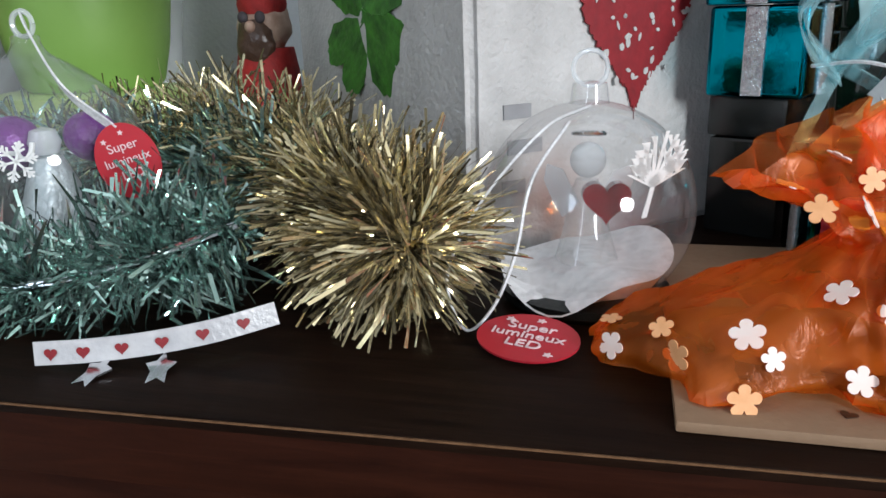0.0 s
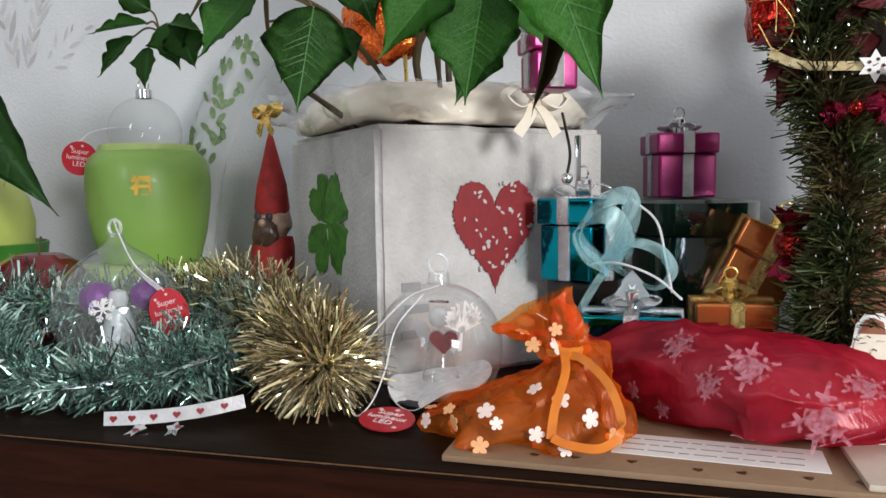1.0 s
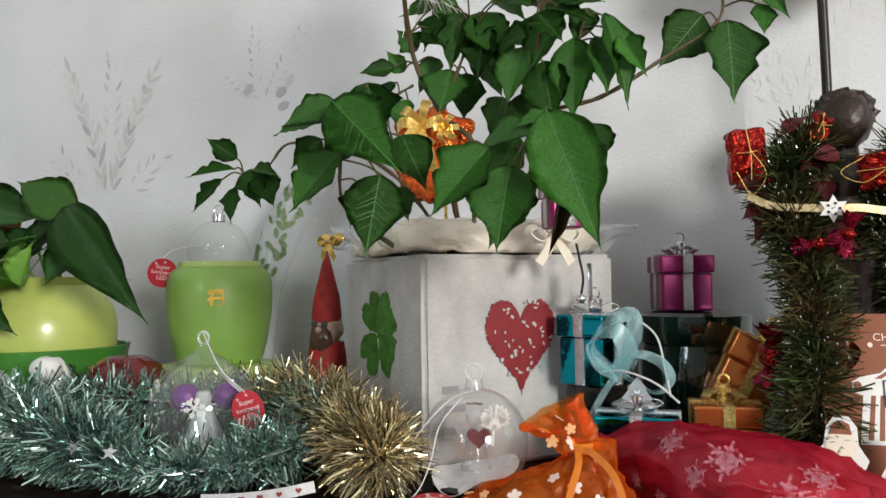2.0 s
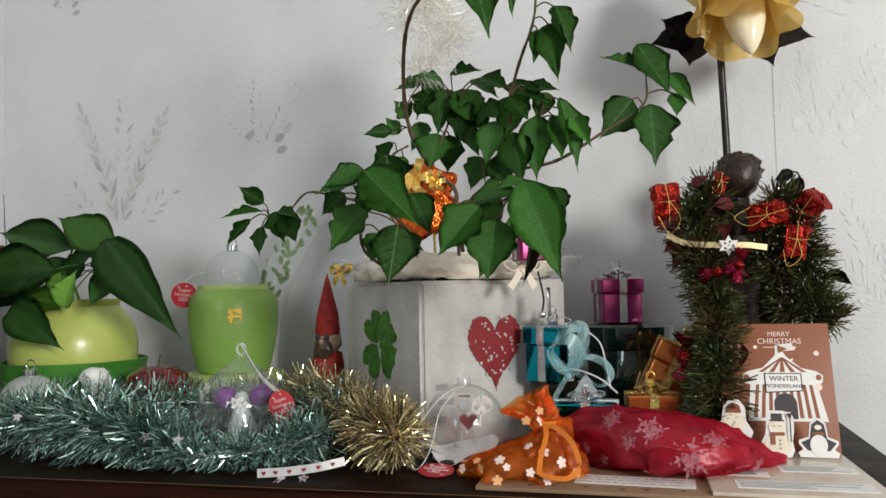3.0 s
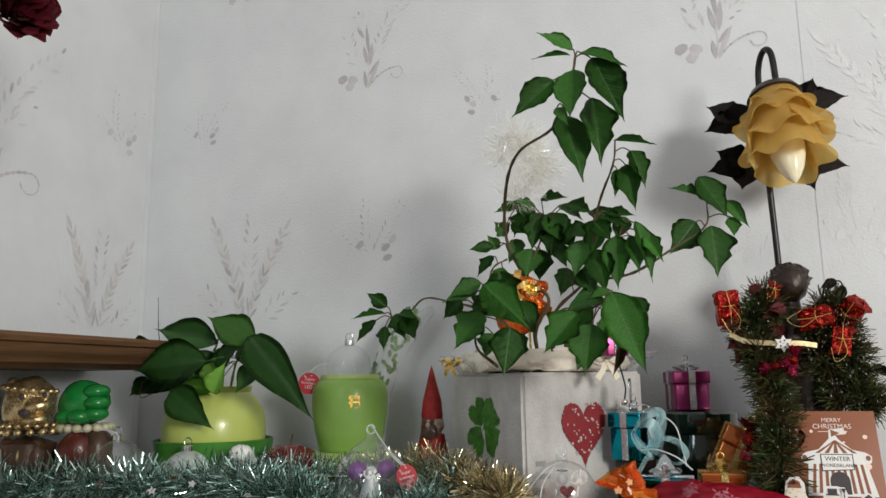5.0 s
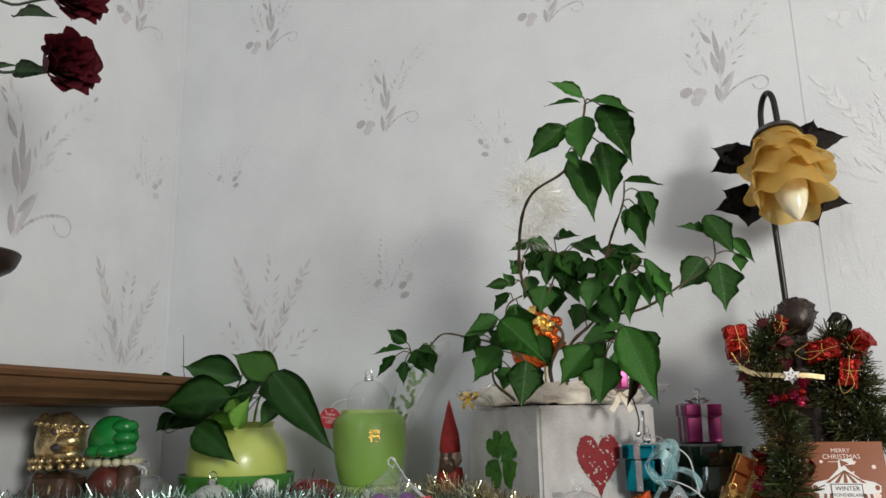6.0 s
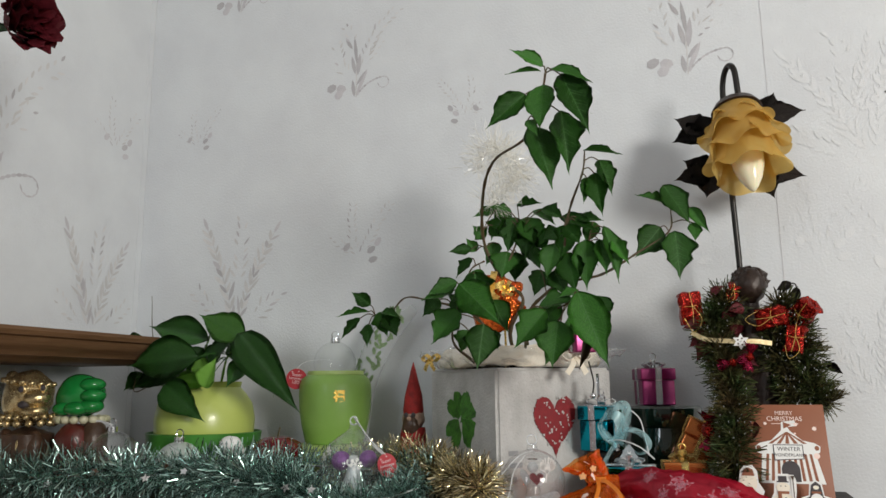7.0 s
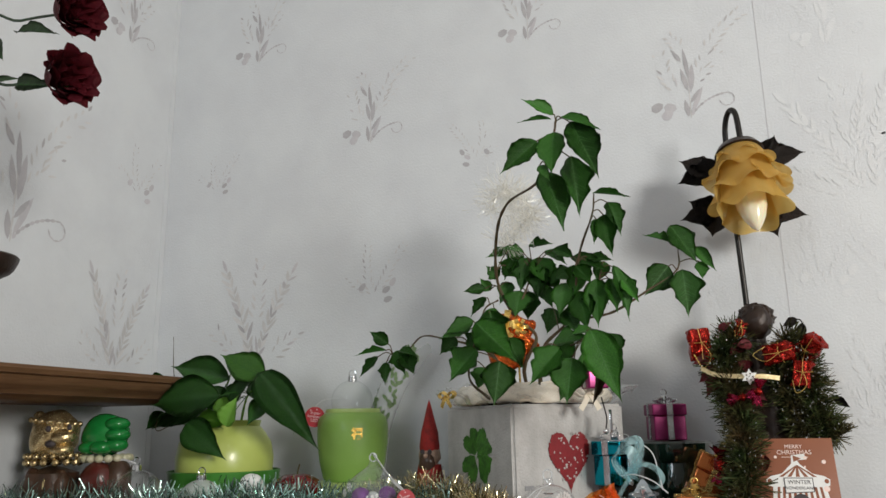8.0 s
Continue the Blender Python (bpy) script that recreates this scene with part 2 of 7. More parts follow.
EMBLEM = mat("bright_gold_paint", (0.90, 0.60, 0.10), 0.25, 0.3, base2=(0.75, 0.45, 0.06), scale=200, bump=0.2)
GLASS_DARK = mat("dark_green_glass", (0.008, 0.022, 0.014), 0.06, scale=15, bump=0.02, Coat_Weight=0.6)
BLACK_BOX = mat("black_lacquer", (0.010, 0.012, 0.012), 0.2, scale=20, bump=0.05)
WHITE_SNOW = mat("white_snow_grain", (0.86, 0.86, 0.88), 0.7, scale=200, bump=0.5)
RED_TAG = mat("red_tag_card", (0.42, 0.018, 0.030), 0.35, base2=(0.37, 0.015, 0.027), scale=40, bump=0.05)
TAG_INK = mat("pale_tag_ink", (0.82, 0.62, 0.64), 0.5, scale=60, bump=0)


def amber_glass(name, deep, pale):
    """Satin amber glass: cloudy, lets light through, with a soft shine."""
    m = bpy.data.materials.new(name)
    m.use_nodes = True
    nt = m.node_tree
    nt.nodes.remove(nt.nodes["Principled BSDF"])
    co = nt.nodes.new("ShaderNodeTexCoord")
    cloud = node(nt, "ShaderNodeTexNoise", Scale=26.0, Detail=4.0, Distortion=0.8)
    nt.links.new(co.outputs["Object"], cloud.inputs["Vector"])
    mix = nt.nodes.new("ShaderNodeMix")
    mix.data_type = "RGBA"
    mix.inputs[6].default_value, mix.inputs[7].default_value = (*deep, 1), (*pale, 1)
    nt.links.new(cloud.outputs["Fac"], mix.inputs[0])
    face = nt.nodes.new("ShaderNodeBsdfDiffuse")
    glow = nt.nodes.new("ShaderNodeBsdfTranslucent")
    shine = node(nt, "ShaderNodeBsdfGlossy", Roughness=0.32, Color=(1, 0.95, 0.85, 1))
    clear = node(nt, "ShaderNodeBsdfTransparent", Color=(1.0, 0.80, 0.42, 1))
    for n in (face, glow):
        nt.links.new(mix.outputs[2], n.inputs["Color"])
    last = face.outputs[0]
    for share, other in ((0.5, glow), (0.26, clear), (0.05, shine)):
        m2 = nt.nodes.new("ShaderNodeMixShader")
        m2.inputs[0].default_value = share
        nt.links.new(last, m2.inputs[1])
        nt.links.new(other.outputs[0], m2.inputs[2])
        last = m2.outputs[0]
    nt.links.new(last, nt.nodes["Material Output"].inputs[0])
    return m


AMBER = amber_glass("amber_glass_petal", (0.74, 0.52, 0.11), (0.90, 0.78, 0.40))
BULB = mat("opal_bulb", (0.86, 0.79, 0.60), 0.16, base2=(0.84, 0.76, 0.55), scale=10, bump=0, Subsurface_Weight=0.2)
RED_FOIL = mat("red_foil", (0.34, 0.020, 0.010), 0.20, 0.85, base2=(0.22, 0.010, 0.010), scale=120, fine=220, bump=1.0, relief=0.003)
PINK_FOIL = mat("pink_foil", (0.46, 0.025, 0.085), 0.2, 0.8, scale=120, bump=0.7)
DEEP_RED = mat("deep_red_petal", (0.15, 0.010, 0.018), 0.55, base2=(0.10, 0.008, 0.012), scale=60, bump=0.4)
ROSE_RED = mat("dark_rose_petal", (0.10, 0.006, 0.014), 0.6, base2=(0.17, 0.012, 0.022), scale=70, bump=0.3)
WHITE_RIBBON = sheer(mat("white_sheer_ribbon", (0.82, 0.83, 0.85), 0.4, scale=80, bump=0.2), 0.65, 0.9)
HEART_GLASS = mat("dark_red_glass", (0.16, 0.002, 0.005), 0.08, scale=30, bump=0.02, Coat_Weight=0.8)
APPLE_RED = mat("dark_red_apple", (0.13, 0.008, 0.010), 0.2, base2=(0.09, 0.006, 0.008), scale=40, bump=0.03, Coat_Weight=0.3)
PURPLE_FUZZ = mat("purple_glitter_ball", (0.15, 0.02, 0.22), 0.45, 0.2, scale=600, bump=1.0)
FLUFF = mat("white_fluff", (0.90, 0.88, 0.80), 0.25, 0.2, base2=(0.97, 0.96, 0.92), scale=50, bump=0)
FUR = mat("gold_figure_paint", (0.74, 0.60, 0.34), 0.26, 0.85, base2=(0.42, 0.30, 0.14), scale=90, bump=0.8)
FIG_GREEN = mat("green_gloss_paint", (0.012, 0.22, 0.045), 0.2, base2=(0.01, 0.16, 0.03), scale=40, bump=0.2)
FIG_RED = mat("dull_red_paint", (0.11, 0.016, 0.013), 0.3, base2=(0.07, 0.022, 0.016), scale=50, bump=0.3)
FIG_BROWN = mat("brown_figure_paint", (0.075, 0.038, 0.022), 0.3, base2=(0.035, 0.020, 0.013), scale=50, bump=0.4)
FIG_SKIN = mat("pale_figure_paint", (0.50, 0.36, 0.27), 0.5, base2=(0.30, 0.18, 0.13), scale=70, bump=0.3)
FIG_BEAD = mat("pale_bead_paint", (0.55, 0.52, 0.38), 0.3, base2=(0.42, 0.42, 0.26), scale=70, bump=0.1)
GNOME_RED = mat("red_felt", (0.38, 0.016, 0.013), 0.7, base2=(0.20, 0.010, 0.008), scale=90, bump=0.5)


# ---- mesh helpers ----
def part(name, bm, material, parent, label="", kind="", smooth=True):
    me = bpy.data.meshes.new(name)
    bm.to_mesh(me)
    bm.free()
    for m in material if isinstance(material, (list, tuple)) else [material]:
        me.materials.append(m)
    if smooth:
        me.polygons.foreach_set("use_smooth", [True] * len(me.polygons))
        me.set_sharp_from_angle(angle=radians(42))
    ob = new(name, me)
    ob.parent = parent
    if label or kind:
        tagged(ob, label, kind=kind)
    return ob


def thing(name, label, category, at=None, group="", kind=""):
    ob = new(name)
    ob.empty_display_size = 0.02
    if at is not None:
        ob.matrix_world = at
    return tagged(ob, label, category, group, kind)


def box(lo, hi, bevel=0.0, segments=2):
    bm = bmesh.new()
    bmesh.ops.create_cube(bm, size=1)
    for v in bm.verts:
        v.co = Vector([lo[i] + (v.co[i] + 0.5) * (hi[i] - lo[i]) for i in range(3)])
    if bevel:
        bmesh.ops.bevel(bm, geom=bm.edges[:], offset=bevel, segments=segments, affect="EDGES", profile=0.6)
    return bm


def lathe(profile, segments=40, wobble=0.0, centre=(0, 0, 0)):
    """Turns (radius, height) pairs round the z axis."""
    bm = bmesh.new()
    rings = []
    for r, z in profile:
        if r < 1e-6:
            rings.append([bm.verts.new((centre[0], centre[1], centre[2] + z))])
            continue
        ring = []
        for k in range(segments):
            a = 2 * math.pi * k / segments
            rr = r * (1 + wobble * noise.noise((math.cos(a) * 2, math.sin(a) * 2, z * 40)))
            ring.append(bm.verts.new((centre[0] + rr * math.cos(a), centre[1] + rr * math.sin(a), centre[2] + z)))
        rings.append(ring)
    for a, b in zip(rings, rings[1:]):
        for k in range(segments):
            k2 = (k + 1) % segments
            if len(a) == 1 and len(b) > 1:
                bm.faces.new((a[0], b[k2], b[k]))
            elif len(b) == 1 and len(a) > 1:
                bm.faces.new((a[k], a[k2], b[0]))
            elif len(a) > 1:
                bm.faces.new((a[k], a[k2], b[k2], b[k]))
    bmesh.ops.recalc_face_normals(bm, faces=bm.faces[:])
    return bm


def curve_points(points, steps=8):
    """A smooth line through the given points."""
    pts = [Vector(p) for p in points]
    ext = [2 * pts[0] - pts[1], *pts, 2 * pts[-1] - pts[-2]]
    out = []
    for i in range(1, len(ext) - 2):
        a, b, c, d = ext[i - 1 : i + 3]
        for k in range(steps):
            t = k / steps
            out.append(0.5 * (2 * b + (c - a) * t + (2 * a - 5 * b + 4 * c - d) * t * t + (3 * b - a - 3 * c + d) * t**3))
    return out + [pts[-1]]


def tube(points, radius, segments=8, steps=8, rough=0.0, bm=None):
    bm = bm or bmesh.new()
    line = curve_points(points, steps)
    last, side = None, Vector((0.3, 0.9, 0.2))
    for i, p in enumerate(line):
        along = (line[min(i + 1, len(line) - 1)] - line[max(i - 1, 0)]).normalized()
        side = (side - along * side.dot(along)).normalized()
        up = along.cross(side)
        r = radius(i / (len(line) - 1)) if callable(radius) else radius
        r *= 1 + rough * noise.noise(p * 150)
        ring = [bm.verts.new(p + r * (math.cos(2 * math.pi * k / segments) * side + math.sin(2 * math.pi * k / segments) * up)) for k in range(segments)]
        if last:
            for k in range(segments):
                bm.faces.new((last[k], last[(k + 1) % segments], ring[(k + 1) % segments], ring[k]))
        else:
            bm.faces.new(ring[::-1])
        last = ring
    bm.faces.new(last)
    return bm


def ribbon(points, width, across, steps=10, thick=0.0004, curl=0.0):
    """A flat band along a line; across is the direction of its breadth."""
    bm = bmesh.new()
    line = curve_points(points, steps)
    last = None
    for i, p in enumerate(line):
        along = (line[min(i + 1, len(line) - 1)] - line[max(i - 1, 0)]).normalized()
        ac = Matrix.Rotation(curl * i / len(line), 3, along) @ Vector(across)
        ac = (ac - along * ac.dot(along)).normalized()
        n = along.cross(ac) * thick
        row = [bm.verts.new(p + ac * width / 2 + n), bm.verts.new(p - ac * width / 2 + n), bm.verts.new(p - ac * width / 2 - n), bm.verts.new(p + ac * width / 2 - n)]
        if last:
            for k in range(4):
                bm.faces.new((last[k], last[(k + 1) % 4], row[(k + 1) % 4], row[k]))
        else:
            bm.faces.new(row[::-1])
        last = row
    bm.faces.new(last)
    return bm


def flat(outline, thick=0.0006, bm=None):
    """A thin slab with the given outline in x and z, standing with its face towards -y."""
    bm = bm or bmesh.new()
    a = [bm.verts.new((x, -thick, z)) for x, z in outline]
    b = [bm.verts.new((x, 0, z)) for x, z in outline]
    bm.faces.new(a)
    bm.faces.new(b[::-1])
    for k in range(len(a)):
        k2 = (k + 1) % len(a)
        bm.faces.new((a[k], b[k], b[k2], a[k2]))
    bmesh.ops.recalc_face_normals(bm, faces=bm.faces[:])
    return bm


def ellipse(cx, cz, rx, rz, n=28, rough=0.0):
    return [(cx + rx * math.cos(2 * math.pi * k / n) * (1 + rough * noise.noise((k * 0.9, cx * 90, 0))), cz + rz * math.sin(2 * math.pi * k / n) * (1 + rough * noise.noise((k * 0.9, 5, cz * 90)))) for k in range(n)]


def heart(size, n=60, rough=0.0):
    out = []
    for k in range(n):
        a = 2 * math.pi * k / n
        x = 16 * math.sin(a) ** 3
        z = 13 * math.cos(a) - 5 * math.cos(2 * a) - 2 * math.cos(3 * a) - math.cos(4 * a)
        f = size / 32 * (1 + rough * noise.noise((k * 1.3, size * 7, 0.4)))
        out.append((x * f, z * f))
    return out


def star(points, outer, inner, turn=0.0):
    return [((outer if k % 2 == 0 else inner) * math.cos(math.pi * k / points + turn), (outer if k % 2 == 0 else inner) * math.sin(math.pi * k / points + turn)) for k in range(2 * points)]


def letters(words, height, parent, material, at, name="lettering", bold=0.0):
    """Raised lettering, standing with its face towards -y, centred at the place given."""
    cu = bpy.data.curves.new(name, "FONT")
    cu.body, cu.size, cu.align_x, cu.align_y, cu.extrude = words, height, "CENTER", "CENTER", 0.0002
    cu.offset = bold
    tmp = bpy.data.objects.new(name, cu)
    scene.collection.objects.link(tmp)
    me = bpy.data.meshes.new_from_object(tmp.evaluated_get(bpy.context.evaluated_depsgraph_get()))
    bpy.data.objects.remove(tmp)
    me.materials.clear()
    me.materials.append(material)
    ob = new(name, me)
    ob.parent = parent
    ob.matrix_local = at @ pose(0, 0, 0, 90)
    return ob


def brush(points, count, length, width, curl=0.4, base=0.004, seed=1, droop=0.0, floor=0.0015):
    """Thin strips standing out all round a line, as on a tinsel garland; each bends and twists on its way."""
    rng = random.Random(seed)
    line = curve_points(points, 10)
    verts, faces = [], []

    def wild(low=0.0):
        return Vector((rng.gauss(0, 1), rng.gauss(0, 1), rng.gauss(0, 1) - low))

    for i in range(count):
        s = rng.random() * (len(line) - 1.001)
        k = int(s)
        p = line[k].lerp(line[k + 1], s - k)
        along = (line[k + 1] - line[k]).normalized()
        d = wild()
        d = (d - along * d.dot(along) * 0.7).normalized()
        ln = length * (0.45 + 0.62 * rng.random() ** 0.7) * (1 + 0.45 * noise.noise((s * 0.30, seed * 3.7, 0.5)))
        w = d.cross(wild()).normalized() * width * (0.6 + 0.8 * rng.random()) / 2
        spine = [p + d * base]
        way = d.copy()
        for j in range(3):
            way = (way + wild(droop) * curl * 0.33).normalized()
            q = spine[-1] + way * ln / 3
            q.z = max(q.z, floor + 0.002 * rng.random())
            spine.append(q)
        n = len(verts)
        for j, q in enumerate(spine):
            ww = Matrix.Rotation(j * curl * 1.2, 3, d) @ w
            verts += [q - ww, q + ww]
        faces += [(n + 2 * j, n + 2 * j + 1, n + 2 * j + 3, n + 2 * j + 2) for j in range(3)]
    me = bpy.data.meshes.new("strands")
    me.from_pydata([tuple(v) for v in verts], [], faces)
    out = bmesh.new()
    out.from_mesh(me)
    bpy.data.meshes.remove(me)
    return out


# ---- the room ----
def slab(name, lo, hi, material, label):
    ob = part(name, box(lo, hi), material, None, smooth=False)
    return tagged(ob, label, "wall" if "wall" in name else name, kind="structure")


wall_back = slab("wall_north", (-0.49, 0.9, -0.8), (3.0, 1.0, 1.75), WALLPAPER, "pale grey wallpaper with silvery sprigs of leaves")
wall_left = slab("wall_west", (-0.49, -3.0, -0.8), (-0.39, 0.9, 1.75), WALLPAPER, "pale grey wallpaper with silvery sprigs of leaves")
slab("wall_east", (3.0, -3.0, -0.8), (3.1, 1.0, 1.75), WALLPAPER, "plain pale grey papered wall")
slab("wall_south", (-0.49, -3.1, -0.8), (3.1, -3.0, 1.75), WALLPAPER, "plain pale grey papered wall")
slab("floor", (-0.49, -3.1, -0.9), (3.1, 1.0, -0.8), FLOOR, "brown wooden floor")
slab("ceiling", (-0.49, -3.1, 1.75), (3.1, 1.0, 1.85), CEILING, "plain white painted ceiling")


def sprig(seed, height, kind):
    """One printed sprig as a thin raised print: a flame of slim blades with buds, a scroll and airy sprays, a loose spray with buds, or a pair of feathery twigs."""
    rng = random.Random(seed)
    bm = bmesh.new()
    count = [0]
    up, low = math.pi / 2, -height * 0.45

    def petal(x, z, ang, ln, wd, slot=0, fat=0.0):
        c, s = math.cos(ang), math.sin(ang)
        count[0] += 1
        y = -0.0004 - 0.000004 * count[0]
        pts = [(0, 0), (0.2, -0.36 - fat), (0.5, -0.5), (0.8, -0.3 - fat), (1, 0), (0.8, 0.3 + fat), (0.5, 0.5), (0.2, 0.36 + fat)]
        f = bm.faces.new([bm.verts.new((x + c * u * ln - s * v * wd, y, z + s * u * ln + c * v * wd)) for u, v in pts])
        f.material_index = slot

    def dashes(x, z, ang, ln, bend, pairs, size, slot=1, thin=0.26):
        """An airy spray of loose dashes on both sides of a line that is not drawn."""
        for k in range(pairs):
            t = k / pairs
            for side in (-1, 1):
                if rng.random() < 0.85:
                    off = size * rng.uniform(0.25, 0.5)
                    a2 = ang + side * rng.uniform(0.3, 0.7)
                    petal(x - side * math.sin(ang) * off, z + side * math.cos(ang) * off, a2, size * rng.uniform(0.7, 1.2) * (1.1 - 0.4 * t), size * thin * rng.uniform(0.7, 1.2), slot if rng.random() < 0.75 else 0)
            x, z = x + math.cos(ang) * ln / pairs, z + math.sin(ang) * ln / pairs
            ang += bend / pairs

    def feather(x, z, ang, ln, bend, pairs, size):
        for k in range(pairs):
            t = k / pairs
            petal(x, z, ang, ln / pairs * 1.25, height * 0.010, 1)
            for side in (-1, 1):
                petal(x, z, ang + side * rng.uniform(0.3, 0.65), size * (1.1 - 0.45 * t) * rng.uniform(0.55, 1.15), size * rng.uniform(0.13, 0.24), 0 if rng.random() < 0.22 else 1)
            x, z = x + math.cos(ang) * ln / pairs, z + math.sin(ang) * ln / pairs
            ang += bend / pairs
        petal(x, z, ang, size * 0.8, size * 0.2, 0)

    if kind == "grand":
        for k in range(7):
            petal(0.002, low + height * 0.085 * k, up - 0.03, height * 0.11, height * 0.016, 1)
        for x, z, a, ln, wd in ((-0.01, 0.02, 0.12, 0.20, 0.050), (0.02, 0.05, -0.42, 0.30, 0.050), (0.0, 0.30, 0.20, 0.26, 0.050), (0.03, 0.28, -0.10, 0.30, 0.060), (0.02, 0.42, 0.10, 0.34, 0.045), (-0.04, 0.62, 0.55, 0.16, 0.045), (0.015, 0.16, -0.62, 0.20, 0.040)):
            petal(x * height, low + z * height, up + a, height * ln * rng.uniform(0.9, 1.1), height * wd, 0)
        x, z, a = 0.02 * height, low + height * 0.03, up - 0.62
        for k in range(17):
            petal(x, z, a, height * 0.052, height * (0.024 if k < 9 else 0.013), 0)
            x, z, a = x + math.cos(a) * height * 0.042, z + math.sin(a) * height * 0.042, a - (0.10 if k < 9 else 0.62)
        for x, z, a in ((-0.36, 0.13, 0.5), (-0.24, 0.16, -0.3), (-0.25, 0.02, 0.9)):
            petal(height * x, low + height * z, a, height * 0.13, height * 0.095, 0, 0.1)
        dashes(-0.12 * height, low + 0.34 * height, up + 0.5, height * 0.46, -0.5, 7, height * 0.085)
        dashes(0.14 * height, low + 0.52 * height, up - 0.35, height * 0.75, -0.75, 10, height * 0.085)
        dashes(0.10 * height, low + 0.40 * height, up - 0.75, height * 0.42, 0.2, 5, height * 0.07)
        dashes(-0.05 * height, low + 0.72 * height, up + 0.25, height * 0.26, 0.6, 4, height * 0.08)
    elif kind == "minor":
        dashes(-0.08 * height, low, up + 0.35, height * 0.9, -0.6, 10, height * 0.10)
        dashes(0.06 * height, low + 0.1 * height, up - 0.45, height * 0.9, -0.3, 9, height * 0.10)
        dashes(-0.20 * height, low + 0.05 * height, up + 1.0, height * 0.5, -0.3, 5, height * 0.09)
        for x, z, a in ((0.10, 0.0, 0.6), (0.24, 0.10, 1.0), (0.12, -0.14, 0.3), (-0.32, 0.05, 0.9)):
            petal(height * x, low + height * z, a, height * 0.17, height * 0.10, 0, 0.08)
    else:
        feather(-0.02 * height, low, up + 0.28, height * 0.95, 0.15, 11, height * 0.20)
        feather(0.06 * height, low, up - 0.30, height * 0.90, -0.25, 11, height * 0.18)
        dashes(0.04 * height, low + 0.4 * height, up, height * 0.65, -0.1, 8, height * 0.10)
        dashes(-0.2 * height, low + 0.05 * height, up + 0.9, height * 0.4, -0.2, 5, height * 0.09)
        dashes(0.25 * height, low + 0.02 * height, up - 0.9, height * 0.4, 0.2, 5, height * 0.09)
    return bm


def motif(x, z, height, seed, left=False, pale=False, kind="grand", flip=1, lean=0):
    ob = part("printed_sprig", sprig(seed, height, kind), [MOTIF_PALE, MOTIF_PALE] if pale else [MOTIF, MOTIF_FAINT], wall_left if left else wall_back, smooth=False)
    ob.matrix_local = (pose(-0.3899, x, z, 0, 0, 90) if left else pose(x, 0.8999, z)) @ pose(0, 0, 0, 0, lean) @ Matrix.Diagonal((flip, 1, 1, 1))
    return ob


motif(-0.183, 0.965, 0.155, 1)
motif(0.075, 0.752, 0.16, 2)
motif(0.664, 0.718, 0.17, 3)
motif(-0.168, 0.365, 0.19, 4, kind="fern")
motif(0.092, 0.435, 0.11, 5, kind="minor")
motif(-0.265, 0.668, 0.085, 6, kind="minor")
motif(0.392, 0.905, 0.15, 7)
motif(0.286, 0.660, 0.085, 8, kind="minor", flip=-1)
motif(0.893, 0.575, 0.19, 9, pale=True, kind="fern", lean=-12)
motif(0.930, 0.600, 0.12, 17, pale=True, kind="fern", lean=35)
motif(0.874, 0.188, 0.13, 10, pale=True, kind="fern", lean=-20)
motif(0.70, 0.375, 0.11, 11, pale=True, kind="minor")
motif(0.84, 0.40, 0.12, 18, pale=True, kind="minor")
motif(0.95, 0.36, 0.14, 19, pale=True, kind="minor", flip=-1)
motif(0.88, 0.80, 0.14, 20, pale=True, kind="grand")
motif(0.776, 0.345, 0.18, 12, left=True, kind="fern")
motif(0.53, 0.56, 0.26, 13, left=True)
motif(0.816, 0.66, 0.11, 14, left=True, kind="minor")
motif(0.757, 0.98, 0.16, 15, left=True)
corner = part("paper_overlap", box((-0.3899, 0.886, -0.8), (-0.3892, 0.8995, 1.75)), WALLPAPER, wall_left, smooth=False)
seam = part("wallpaper_seam", box((0.7800, 0.8994, -0.8), (0.7808, 0.9, 1.75)), MOTIF, wall_back, smooth=False)

# ---- the sideboard ----
sideboard = thing("sideboard", "dark varnished wooden sideboard with red-brown front", "sideboard")


def skewed(bm, pivot):
    """Lets the front run slightly out of line with the wall, as the sideboard stands."""
    for v in bm.verts:
        if v.co.y < 0.6:
            v.co.y += 0.054 * (v.co.x - pivot)
    return bm


part("top", skewed(box((-0.388, 0.495, -0.0042), (0.835, 0.898, 0.0), 0.0012), 0.38), WOOD_TOP, sideboard, "dark worn varnished top")
part("worn_edge", skewed(box((-0.387, 0.4945, -0.0011), (0.834, 0.4952, -0.0006), 0.0001), 0.38), WOOD_SHELF, sideboard, "pale worn edge line")
part("edge_strip", skewed(box((-0.387, 0.4975, -0.026), (0.832, 0.522, -0.0045), 0.001), 0.38), WOOD_FRONT, sideboard, "red-brown edge")
part("front_panel", skewed(box((-0.386, 0.501, -0.80), (0.82, 0.519, -0.0265), 0.001), 0.38), WOOD_FRONT, sideboard, "red-brown varnished front")
part("side_panel", box((0.80, 0.556, -0.80), (0.82, 0.896, -0.0265), 0.001), WOOD_FRONT, sideboard)

# ---- the planter ----
ANG, SIDE, TALL = 46.0, 0.187, 0.1725
PL = pose(0.405, 0.631, 0, 0, 0, ANG)
planter = thing("concrete_planter", "square pale concrete planter painted with heart and clover", "planter", PL)


